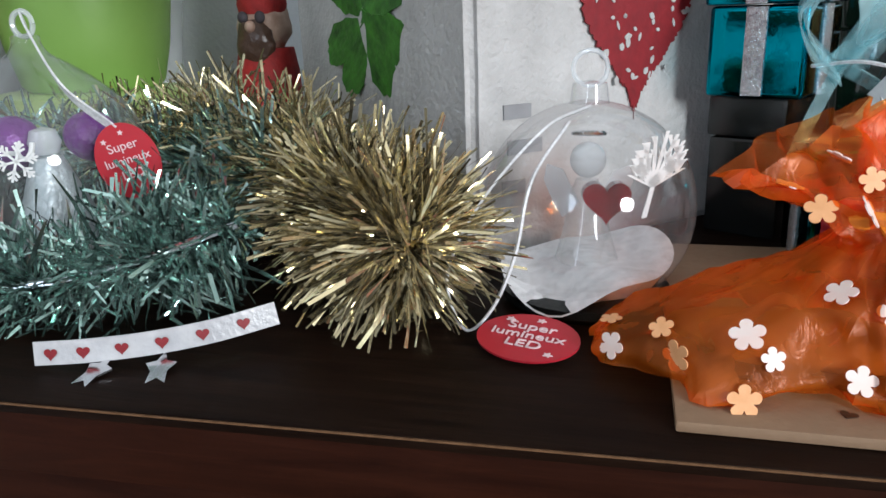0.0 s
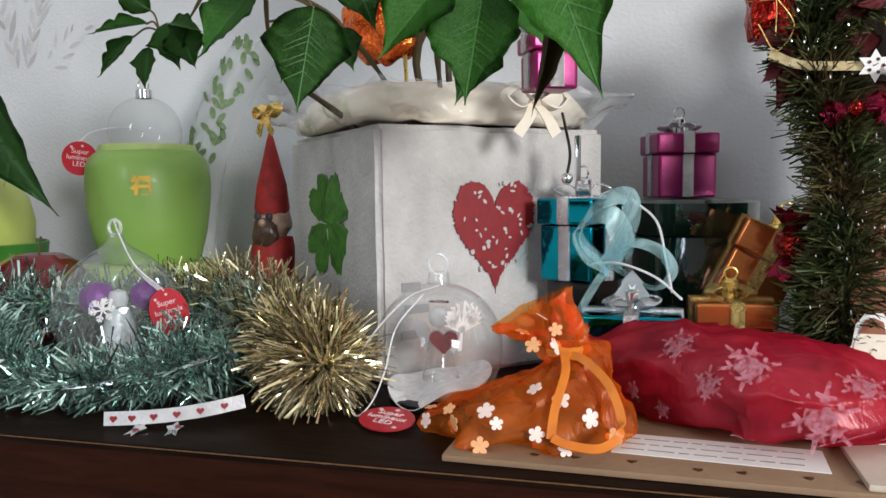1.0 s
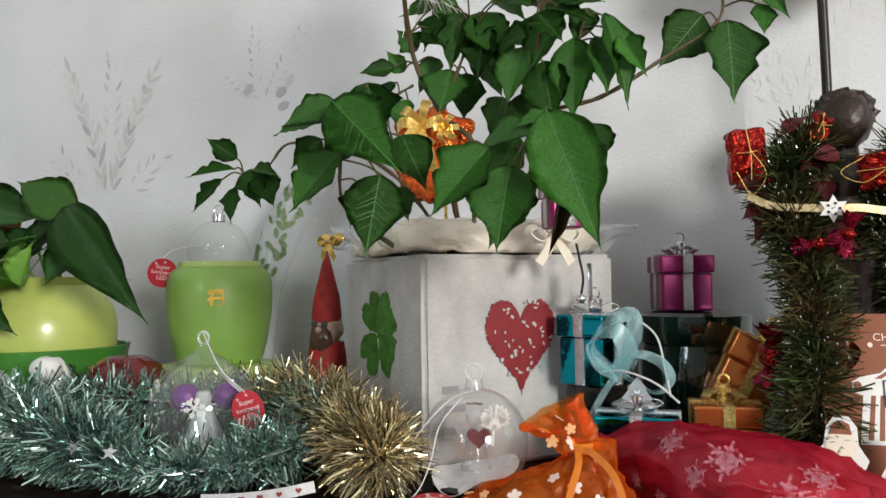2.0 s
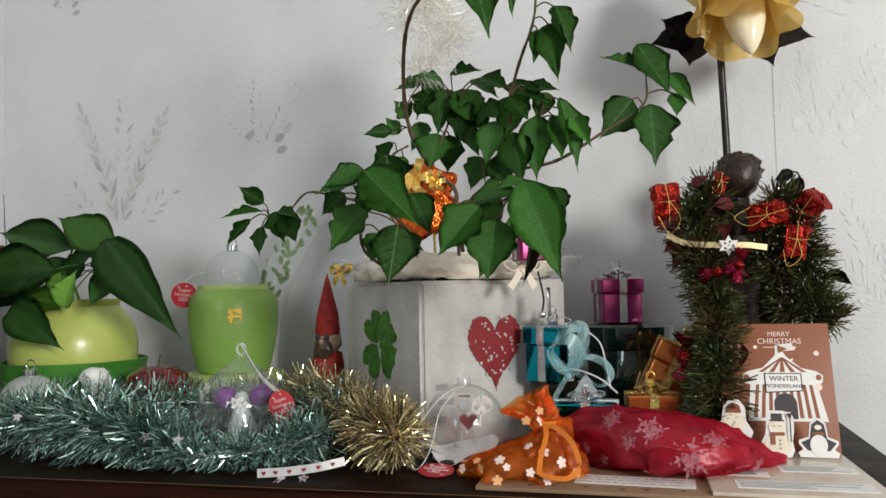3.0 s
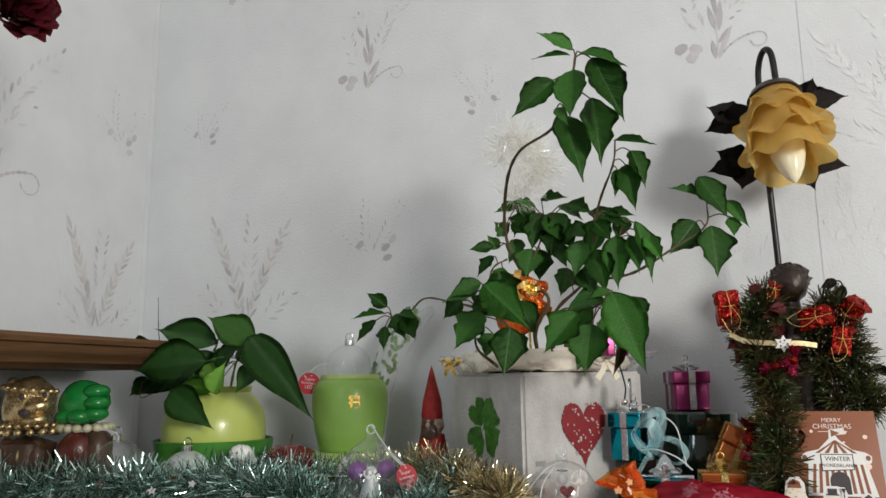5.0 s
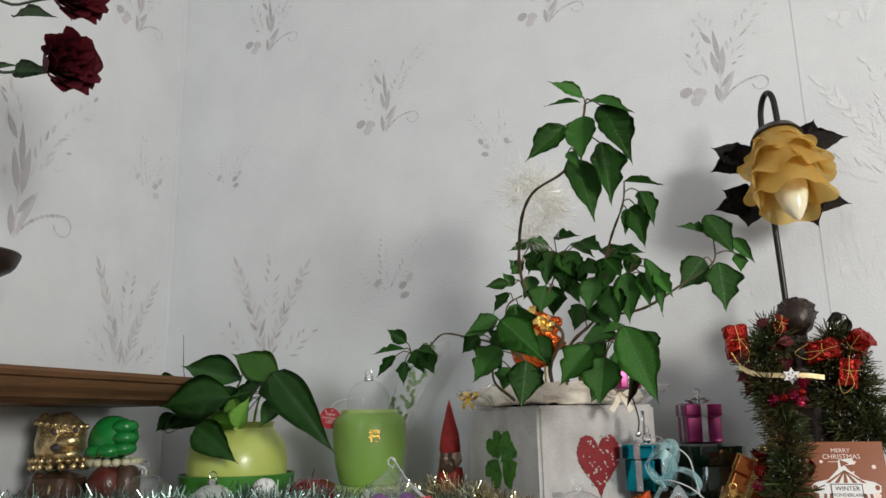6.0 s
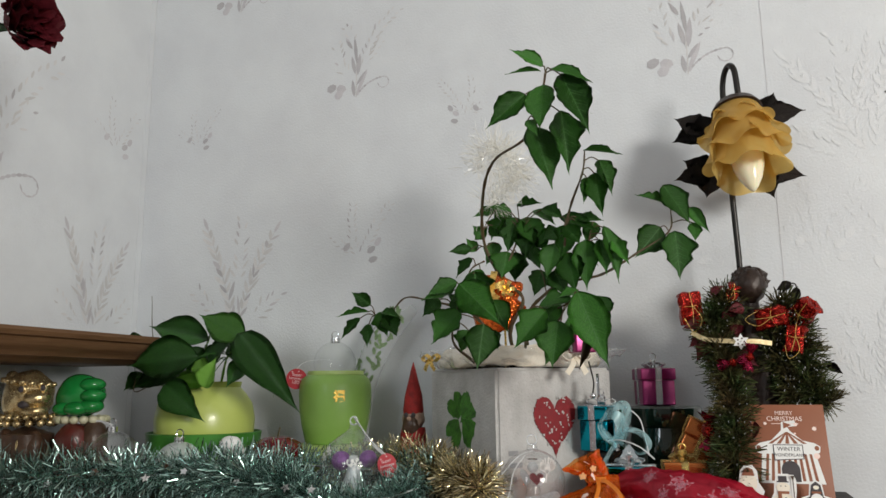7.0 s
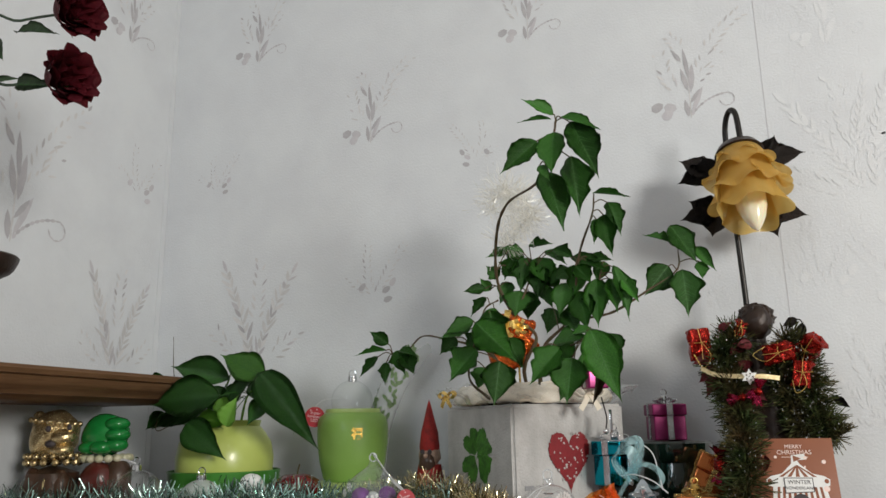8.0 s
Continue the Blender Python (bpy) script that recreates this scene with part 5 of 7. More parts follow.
# ---- gift box ornaments ----
def gift(name, label, at, w, d, h, colour, sparkle=GLITTER, cap=SILVER, bow=True):
    t = thing(name, label, "ornament", at, "gift box ornaments")
    lid = h * 0.68
    part("body", box((-w / 2, -d / 2, 0), (w / 2, d / 2, lid), 0.0025, 3), colour, t)
    top = part("lid", box((-w / 2 - 0.0018, -d / 2 - 0.0018, lid + 0.0003), (w / 2 + 0.0018, d / 2 + 0.0018, h), 0.002, 3), colour, t)
    b = 0.0045
    for host, z0, z1, e in ((t, 0.001, lid - 0.0005, 0.0012), (top, lid + 0.0005, h + 0.0012, 0.003)):
        part("band", box((-b, -d / 2 - e, z0), (b, d / 2 + e, z1), 0.0004), sparkle, host, "glittering band")
        part("band", box((-w / 2 - e, -b, z0), (w / 2 + e, b, z1 + 0.0004), 0.0004), sparkle, host, "glittering band")
    if bow:
        for k in range(4):
            a = math.pi / 2 * k + 0.6
            c, s = math.cos(a), math.sin(a)
            part("bow_loop", ribbon(((0, 0, h + 0.0016), (0.010 * c, 0.010 * s, h + 0.009), (0.019 * c, 0.019 * s, h + 0.006), (0.012 * c, 0.012 * s, h + 0.0018)), 0.008, (-s, c, 0), 6, 0.0005), sparkle, top)
    part("cap", lathe([(0.0055, h + 0.001), (0.0058, h + 0.012), (0.004, h + 0.014), (0, h + 0.0145)], 20), cap, top)
    loop(0.0042, 0.0008, pose(0, 0, h + 0.0175), top, cap)
    return t


dark_box = thing("black_box", "low black lacquered box under a teal ornament", "box", pose(0.5245, 0.7165, 0, 0, 0, -28))
part("base", box((-0.017, -0.016, 0), (0.017, 0.019, 0.046), 0.002), BLACK_BOX, dark_box)
part("lid", box((-0.018, -0.017, 0.0465), (0.018, 0.020, 0.0655), 0.002), BLACK_BOX, dark_box)
jar = thing("glass_jar", "dark green glass jar with a flat black lid", "jar", pose(0.598, 0.838, 0))
part("body", lathe([(0, 0), (0.05, 0), (0.053, 0.006), (0.053, 0.075), (0.05, 0.09), (0, 0.09)], 36), GLASS_DARK, jar)
part("lid", lathe([(0, 0.0905), (0.052, 0.0905), (0.054, 0.093), (0.054, 0.1165), (0.051, 0.1195), (0, 0.12)], 36), GLASS_DARK, jar)
gift("gift_box_ornament", "shiny teal gift box ornament with silver ribbon on black box", pose(0.5265, 0.7085, 0.0657, 0, 0, -28), 0.0425, 0.0425, 0.057, TEAL)
gift("gift_box_ornament", "shiny purple gift box ornament standing on dark jar", pose(0.588, 0.838, 0.1203, 0, 0, 20), 0.047, 0.044, 0.052, PURPLE)
teal_low = gift("gift_box_ornament", "shiny teal gift box ornament tied with pale organza bow", pose(0.563, 0.666, 0, 0, 0, 2), 0.056, 0.050, 0.052, TEAL)
gift("gift_box_ornament", "shiny copper gift box ornament with gold glitter band", pose(0.624, 0.722, 0, 0, 0, 8), 0.048, 0.044, 0.053, COPPER, GOLD_GLITTER, GOLD)
gift("gift_box_ornament", "tilted copper gift box ornament leaning on its neighbour", pose(0.626, 0.772, 0.034, 0, 26, 6), 0.046, 0.044, 0.070, COPPER, GOLD_GLITTER, GOLD, False)
gift("gift_box_ornament", "shiny pink gift box ornament set in planter", pose(0.512, 0.655, 0.190, 0, 0, 30), 0.028, 0.028, 0.034, PURPLE)
tie = thing("organza_bow", "pale teal sheer organza bow on a gift box", "bow", pose(0.547, 0.676, 0.078))
part("loop", ribbon(((0, 0, 0), (-0.016, -0.012, 0.020), (-0.006, -0.015, 0.040), (0.012, -0.012, 0.046), (0.014, -0.006, 0.030), (0.002, 0, 0.004)), 0.015, (0.2, 1, 0.3), 8, 0.0003, 0.9), TEAL_SHEER, tie)
part("loop", ribbon(((0, 0, 0), (0.014, -0.008, 0.016), (0.032, -0.01, 0.012), (0.040, -0.006, -0.002), (0.028, -0.006, -0.012), (0.004, 0, 0)), 0.010, (0.2, 1, 0.3), 8, 0.0003, 0.9), TEAL_SHEER, tie)
part("tail", ribbon(((0, 0, 0), (-0.008, -0.012, -0.012), (-0.016, -0.022, -0.028), (-0.021, -0.026, -0.044)), 0.005, (0.8, 0.4, 0), 8, 0.0003, 0.8), TEAL_SHEER, tie)
part("cord", tube(((0.014, 0, 0.044), (0.030, -0.004, 0.030), (0.036, -0.006, 0.006), (0.040, -0.012, -0.014)), 0.0008, 5), WHITE_RIBBON, tie)
part("cord", tube(((-0.010, 0, 0.002), (0.008, -0.014, 0.004), (0.030, -0.016, -0.004), (0.046, -0.012, -0.018)), 0.0008, 5), WHITE_RIBBON, tie)
part("loop", ribbon(((0, 0, 0), (-0.014, -0.014, 0.010), (-0.018, -0.016, 0.026), (0.002, -0.018, 0.034), (0.010, -0.010, 0.016), (0, 0, 0)), 0.015, (0.5, 1, 0.1), 8, 0.0003, 1.1), TEAL_SHEER, tie)
pinetag = thing("tree_charm", "small grey tree charm printed with a snowflake", "charm", pose(0.563, 0.662, 0.055, -12))
part("plate", flat([(-0.014, 0), (-0.009, 0.006), (-0.011, 0.007), (-0.006, 0.014), (-0.007, 0.015), (0, 0.023), (0.007, 0.015), (0.006, 0.014), (0.011, 0.007), (0.009, 0.006), (0.014, 0)], 0.0012), mat("grey_charm", (0.28, 0.31, 0.32), 0.3, 0.3, scale=80), pinetag, smooth=False)
part("snowflake_print", flat([(u, v + 0.010) for u, v in star(6, 0.0045, 0.0014)], 0.0004), PAPER, pinetag, smooth=False).location.y = -0.0013


def candy(label, at, ln=0.022, r=0.009):
    t = thing("wrapped_candy", label, "candy", at, "foil candies")
    part("middle", lathe([(r * 0.35, -ln / 2), (r, -ln / 2 + 0.004), (r * 1.08, 0), (r, ln / 2 - 0.004), (r * 0.35, ln / 2)], 22, 0.15), RED_FOIL, t)
    for s in (-1, 1):
        bm = bmesh.new()
        rings = []
        for q, rad in ((0, r * 0.33), (0.005, r * 0.95), (0.011, r * 1.45)):
            rings.append([bm.verts.new((rad * math.cos(a) * (1 + 0.14 * math.sin(9 * a)), rad * math.sin(a) * (1 + 0.14 * math.sin(9 * a)), s * (ln / 2 + q + 0.0015 * math.sin(9 * a)))) for a in np.linspace(0, 2 * math.pi, 37)[:-1]])
        for a, b in zip(rings, rings[1:]):
            for k in range(36):
                bm.faces.new((a[k], a[(k + 1) % 36], b[(k + 1) % 36], b[k]))
        bmesh.ops.solidify(bm, geom=bm.faces[:], thickness=0.0004)
        part("twisted_end", bm, PINK_FOIL, t, "pink crimped foil end")
    return t


candy("red foil candy with pink crimped ends on garland", pose(0.660, 0.712, 0.092, 8, 4, 0), 0.020, 0.010)
candy("red foil candy with pink crimped ends on garland", pose(0.692, 0.700, 0.176, 0, 80, 20), 0.010, 0.0055)
candy("red foil candy with pink crimped ends on garland", pose(0.712, 0.700, 0.182, 10, 10, 20), 0.010, 0.0055)


# ---- organza bags ----
def loft(stations, around=56, fold=0.05, folds=9, seed=0.0, lumps=0.0, square=0.0):
    """A bag lofted through (centre, half-breadths, tilt axes) stations; the folds run along it."""
    def surface(i, k):
        c, ax, ay, fl = stations[i]
        a = 2 * math.pi * k / around
        f = 1 + fl * fold * math.sin(folds * a + seed + 0.4 * i) + fl * fold * 0.6 * math.sin(5 * a + 2.0 * seed - 0.7 * i)
        if square:
            f *= (abs(math.cos(a)) ** square + abs(math.sin(a)) ** square) ** (-1 / square)
        p = Vector(c) + Vector(ax) * math.cos(a) * f + Vector(ay) * math.sin(a) * f
        p += Vector((1, 1, 1)) * lumps * noise.noise(p * 55)
        p += Vector((1, 1, 1)) * lumps * 0.4 * noise.noise(p * 140)
        p.z = max(p.z, 0.0042)
        return p
    bm = bmesh.new()
    rings = [[bm.verts.new(surface(i, k)) for k in range(around)] for i in range(len(stations))]
    for a, b in zip(rings, rings[1:]):
        for k in range(around):
            bm.faces.new((a[k], a[(k + 1) % around], b[(k + 1) % around], b[k]))
    return bm, surface


def stations_between(keys, n):
    """Eases many stations through few keys."""
    out = []
    cs = [curve_points([k[j] for k in keys], n) for j in range(3)]
    fl = curve_points([(k[3], 0, 0) for k in keys], n)
    return [(cs[0][i], cs[1][i], cs[2][i], fl[i].x) for i in range(len(cs[0]))]


def flower_outline(r, petals=5):
    return [(r * (0.5 + 0.5 * abs(math.cos(petals * a / 2)) ** 0.55) * math.cos(a), r * (0.5 + 0.5 * abs(math.cos(petals * a / 2)) ** 0.55) * math.sin(a)) for a in np.linspace(0, 2 * math.pi, 41)[:-1]]


def printed(parent, surface, i, k, outline, material, out=0.0006, name="flower_print"):
    p, q, r = surface(i, k), surface(i + 1, k), surface(i, k + 1)
    n = (r - p).cross(q - p).normalized()
    if n.dot(Vector((0.1, -1, 0.5))) < 0:
        n = -n
    x = (r - p).normalized()
    z = n.cross(x)
    ob = part(name, flat(outline, 0.0004), material, parent, smooth=False)
    ob.matrix_local = Matrix.Translation(p + n * out) @ Matrix((x, -n, -z)).transposed().to_4x4()


PEACH_PRINT = mat("peach_print", (0.80, 0.42, 0.20), 0.5, base2=(0.70, 0.34, 0.14), scale=200)
orange = thing("organza_pouch", "orange sheer organza pouch printed with pale flowers", "pouch", pose(0, 0, 0), "organza pouches")
keys = [
    ((0.515, 0.556, 0.0045), (0.054, -0.002, 0), (0, 0.030, 0), 0.25),
    ((0.516, 0.555, 0.010), (0.054, 0, 0), (0, 0.032, 0.001), 0.4),
    ((0.524, 0.556, 0.026), (0.037, 0, 0.004), (0, 0.023, 0), 0.8),
    ((0.536, 0.560, 0.040), (0.019, 0, 0.006), (0, 0.013, 0), 1.3),
    ((0.5375, 0.562, 0.0465), (0.009, 0, 0.003), (0, 0.008, 0), 1.5),
    ((0.531, 0.566, 0.054), (0.014, 0, 0.007), (-0.002, 0.010, 0.0), 1.8),
    ((0.518, 0.572, 0.068), (0.020, 0, 0.011), (-0.002, 0.012, 0.0), 1.6),
]
st = stations_between(keys, 6)
bm, surf = loft(st, fold=0.085, folds=11, lumps=0.007)
part("bag", bm, ORANGE, orange, "sheer orange organza")
rng = random.Random(12)
for i, k in ((5, 32), (6, 36), (5, 40), (8, 34), (9, 40), (8, 44), (6, 47), (11, 38), (12, 46), (4, 50), (15, 41), (31, 38), (32, 46), (33, 34), (34, 42), (29, 44), (7, 29), (10, 49)):
    if i < len(st) - 1:
        printed(orange, surf, i, k, flower_outline(rng.uniform(0.0034, 0.0052)), PEACH_PRINT if (i + k) % 3 == 0 else PRINT_WHITE)
part("drawstring", ribbon(((0.5375, 0.553, 0.046), (0.548, 0.546, 0.046), (0.562, 0.534, 0.036), (0.568, 0.525, 0.020), (0.560, 0.518, 0.012), (0.545, 0.518, 0.012), (0.537, 0.520, 0.014)), 0.0042, (0.1, 0.5, 1), 9, 0.0004, 0.3), ORANGE_RIBBON, orange, "orange satin ribbon loop")
part("drawstring", ribbon(((0.5375, 0.553, 0.047), (0.540, 0.540, 0.040), (0.537, 0.528, 0.026), (0.536, 0.521, 0.013)), 0.0042, (1, 0.2, 0), 9, 0.0004, 0.2), ORANGE_RIBBON, orange, "orange satin ribbon")
part("neck_tie", lathe([(0.0095, 0.0440), (0.0115, 0.0455), (0.0115, 0.0485), (0.0095, 0.0500)], 24, 0.3, (0.5375, 0.562, 0)), ORANGE_RIBBON, orange)
part("filling", blob((0.518, 0.557, 0.011), (0.036, 0.018, 0.007), 0.3, 60), KRAFT, orange, "dark contents showing through")

red = thing("organza_pouch", "crimson sheer organza pouch printed with pale snowflakes", "pouch", pose(0, 0, 0), "organza pouches")
keys = [
    ((0.538, 0.622, 0.026), (0, 0.016, 0.004), (0, -0.003, 0.016), 1.6),
    ((0.552, 0.618, 0.026), (0, 0.022, 0), (0, -0.003, 0.020), 1.5),
    ((0.585, 0.610, 0.028), (0, 0.044, 0), (0, -0.004, 0.026), 0.9),
    ((0.630, 0.600, 0.027), (0, 0.054, 0), (0, -0.002, 0.025), 0.6),
    ((0.680, 0.604, 0.022), (0, 0.046, 0), (0, 0, 0.019), 0.6),
    ((0.712, 0.622, 0.013), (0, 0.026, 0), (0, 0, 0.009), 0.8),
    ((0.735, 0.634, 0.007), (0, 0.010, 0), (0, 0, 0.002), 0.8),
]
st2 = stations_between(keys, 7)
bm, surf2 = loft(st2, fold=0.055, folds=8, seed=1.3, lumps=0.0048)
part("bag", bm, RED_SHEER, red, "sheer crimson organza")
part("filling", merged([(blob((0.60, 0.608, 0.022), (0.04, 0.03, 0.017), 0.2), 0), (blob((0.66, 0.602, 0.020), (0.04, 0.03, 0.014), 0.2), 1)]), [FIG_RED, mat("pink_contents", (0.55, 0.12, 0.16), 0.6, scale=60)], red, "soft contents showing through")


def snowflake(r):
    bm_pts = []
    for k in range(6):
        a = math.pi / 3 * k
        for u, v in ((0.10, -0.12), (0.45, -0.07), (0.55, -0.28), (0.66, -0.26), (0.62, -0.07), (1.0, -0.05), (1.0, 0.05), (0.62, 0.07), (0.66, 0.26), (0.55, 0.28), (0.45, 0.07), (0.10, 0.12)):
            bm_pts.append((r * (u * math.cos(a) - v * math.sin(a)), r * (u * math.sin(a) + v * math.cos(a))))
    return bm_pts


for i, k, r in ((11, 30, 0.005), (14, 33, 0.006), (17, 27, 0.010), (20, 34, 0.006), (24, 29, 0.017), (26, 32, 0.014), (31, 30, 0.011), (20, 22, 0.015), (27, 22, 0.013), (34, 28, 0.009), (15, 21, 0.012), (29, 38, 0.008), (22, 38, 0.006)):
    printed(red, surf2, i, k, snowflake(r), SNOW_PRINT, 0.0012, "snowflake_print")

# ---- envelopes under the pouches ----
envelope = thing("kraft_envelope", "brown kraft envelope with small printed hearts", "envelope", pose(0.485, 0.513, 0.0002, 0, 0, 1.5))
part("sheet", box((0, 0, 0), (0.29, 0.16, 0.0032), 0.0008), KRAFT, envelope)
rng = random.Random(3)
for k in range(22):
    hp = part("heart_print", flat(heart(0.0045, 20), 0.0002), FIG_BROWN, envelope, smooth=False)
    hp.matrix_local = pose(0.018 + 0.024 * (k % 11) + rng.uniform(-0.004, 0.004), 0.010 + 0.018 * (k // 11) + rng.uniform(-0.003, 0.003), 0.0033, -90, 0, rng.uniform(-30, 30))
note = thing("paper_slip", "white paper slip with rows of unreadable writing", "paper", pose(0.562, 0.538, 0.0036, 0, 0, -1))
part("sheet", box((0, 0, 0), (0.095, 0.030, 0.0003)), PAPER, note, smooth=False)
for k in range(3):
    x = 0.004
    while x < 0.085:
        w = rng.uniform(0.004, 0.012)
        part("writing_bar", box((x, 0.006 + 0.008 * k, 0.0003), (x + w, 0.0072 + 0.008 * k, 0.0005)), GREY_INK, note, smooth=False)
        x += w + 0.002
pack = thing("card_packet", "flat clear-wrapped pale card packet with grey print bars", "packet", pose(0.668, 0.520, 0.0002, 0, 0, 2))
part("card", box((0, 0, 0.0032), (0.128, 0.155, 0.0062), 0.0008), mat("beige_card", (0.52, 0.44, 0.36), 0.35, base2=(0.6, 0.54, 0.47), scale=30, bump=0.1, Coat_Weight=0.4), pack)
part("spacer", box((0.002, 0.002, 0), (0.126, 0.153, 0.0031)), KRAFT, pack)
for k, (x, y, w, d) in enumerate(((0.02, 0.015, 0.10, 0.026), (0.062, 0.075, 0.06, 0.022), (0.01, 0.055, 0.04, 0.014))):
    part("print_bar", box((x, y, 0.0062), (x + w, y + d, 0.0065)), PAPER, pack, smooth=False)
    for j in range(5):
        part("print_bar", box((x + 0.003, y + 0.003 + d / 6 * j, 0.0065), (x + w * rng.uniform(0.5, 0.95), y + 0.0045 + d / 6 * j, 0.0067)), GREY_INK, pack, smooth=False)

# ---- wrapping round the pot inside the planter ----
wrap = thing("satin_wrapping", "crumpled cream satin wrapping round the inner pot", "wrapping", PL @ pose(SIDE / 2, SIDE / 2, 0))
keys = [((0, 0, z), (r, 0, 0), (0, r, 0), f) for z, r, f in ((0.1745, 0.080, 0.3), (0.1748, 0.094, 0.4), (0.180, 0.1000, 0.8), (0.190, 0.0985, 0.9), (0.199, 0.092, 0.9), (0.202, 0.085, 0.8), (0.195, 0.077, 0.5), (0.180, 0.074, 0.4))]
bm, _ = loft(stations_between(keys, 4), around=88, fold=0.020, folds=11, seed=0.6, lumps=0.0045, square=3.6)
for v in bm.verts:
    v.co.z = max(v.co.z, 0.1740)
part("band", bm, CREAM, wrap)
keys = [((0, 0, z), (r, 0, 0), (0, r, 0), f) for z, r, f in ((0.176, 0.101, 1), (0.184, 0.112, 1.4), (0.192, 0.120, 2.0), (0.199, 0.124, 2.4))]
bm, _ = loft(stations_between(keys, 3), around=88, fold=0.03, folds=13, seed=2.2, lumps=0.008, square=3.2)
part("clear_film", bm, thin_glass("clear_film", (0.98, 0.98, 0.98), 0.10), wrap, "clear crinkled film")
part("inner_pot", lathe([(0, 0.153), (0.072, 0.153), (0.076, 0.19), (0.073, 0.19), (0.070, 0.178), (0, 0.177)], 36), SOIL, wrap)


def bow(name, label, at, size, material):
    t = thing(name, label, "bow", at, "ribbon bows")
    for s in (-1, 1):
        part("loop", ribbon(((0, 0, 0), (0.6 * size * s, -0.15 * size, 0.35 * size), (size * s, -0.1 * size, 0.1 * size), (0.6 * size * s, -0.2 * size, -0.25 * size), (0, -0.02 * size, 0)), 0.42 * size, (0.1, 1, 0.25), 7, 0.0004, 0.5 * s), material, t)
        part("tail", ribbon(((0, -0.05 * size, 0), (0.3 * size * s, -0.25 * size, -0.5 * size), (0.65 * size * s, -0.2 * size, -1.0 * size)), 0.36 * size, (1, 0.3, 0), 7, 0.0004, 0.4), material, t)
    part("knot", blob((0, -0.08 * size, 0), (0.2 * size, 0.16 * size, 0.2 * size), 0.2), material, t)
    return t


bow("ribbon_bow", "shiny gold ribbon bow on cream wrapping", pose(0.303, 0.672, 0.187, 0, 0, -30), 0.016, GOLD)
bow("ribbon_bow", "cream satin ribbon bow on cream wrapping", pose(0.500, 0.668, 0.186, 0, 0, 40), 0.022, CREAM)
pull = thing("cord_clip", "grey metal clip on a cord hanging from wrapping", "clip", pose(0.520, 0.686, 0.128))
part("cord", tube(((-0.006, 0.010, 0.052), (-0.002, 0, 0.040), (0.001, -0.002, 0.024), (-0.001, -0.002, 0.010)), 0.0010, 6), BLACK_METAL, pull)
part("bead", blob((-0.001, -0.002, 0.008), (0.004, 0.004, 0.004)), SILVER, pull)
part("clip", box((0.004, -0.004, 0.006), (0.008, 0.0, 0.036), 0.001), SILVER, pull)

foil = thing("foil_pick", "orange-red foil packet with gold bow on a stick", "ornament", pose(0.403, 0.690, 0.15))
part("stick", tube(((0, 0, 0), (0.001, 0, 0.05), (0, 0, 0.085)), 0.0015, 6), GOLD, foil)
part("packet", blob((-0.012, 0.004, 0.112), (0.036, 0.015, 0.041), 0.42, 62, 4), mat("orange_foil", (0.84, 0.20, 0.025), 0.2, 0.8, base2=(0.60, 0.07, 0.02), scale=90, fine=160, bump=1.0, relief=0.003), foil)
rng = random.Random(44)
for cx, cz, r in ((-0.014, 0.133, 0.021), (0.008, 0.128, 0.012)):
    for k in range(6):
        a = k * math.pi / 3 + rng.uniform(-0.2, 0.2)
        part("bow_loop", ribbon(((cx, -0.018, cz), (cx + 0.6 * r * math.cos(a), -0.027, cz + 0.6 * r * math.sin(a)), (cx + r * math.cos(a + 0.2), -0.020, cz + r * math.sin(a + 0.2))), 0.42 * r, (-math.sin(a), 0.2, math.cos(a)), 5), GOLD, foil, "gold ribbon loop")
part("bow_tail", ribbon(((-0.014, -0.019, 0.128), (-0.006, -0.022, 0.112), (-0.002, -0.018, 0.094)), 0.007, (1, 0.2, 0.3), 6), GOLD, foil)

fluff = thing("fluffy_garland", "white sparkling fluffy garland wound round the stem", "garland", pose(0, 0, 0))
FL = ((0.362, 0.70, 0.455), (0.385, 0.70, 0.490), (0.410, 0.70, 0.480), (0.430, 0.70, 0.445), (0.405, 0.70, 0.425), (0.385, 0.69, 0.40))
part("fluff_fringe", brush(FL, 1200, 0.040, 0.0005, 0.9, 0.002, seed=15), FLUFF, fluff, kind="stuff")
part("thread", tube(FL, 0.0006, 5), FLUFF, fluff)

cone = thing("paper_wrapper", "white paper wrapper printed with green leaves", "wrapper", pose(0.108, 0.845, 0.0))
bm = bmesh.new()
rows = []
for i in range(9):
    t = i / 8
    rows.append([bm.verts.new((0.004 + 0.082 * t**3 + (0.017 + 0.006 * t) * math.cos(a), -0.014 * math.sin(a) * (1 + 0.5 * t), 0.02 + 0.255 * t + 0.006 * math.sin(3 * a))) for a in np.linspace(-0.5, 3.6, 13)])
for a, b in zip(rows, rows[1:]):
    for k in range(12):
        bm.faces.new((a[k], a[k + 1], b[k + 1], b[k]))
bmesh.ops.solidify(bm, geom=bm.faces[:], thickness=0.0005)
part("sheet", bm, thin_glass("sheer_wrapper", (0.97, 0.98, 0.97), 0.28), cone)
rng = random.Random(21)
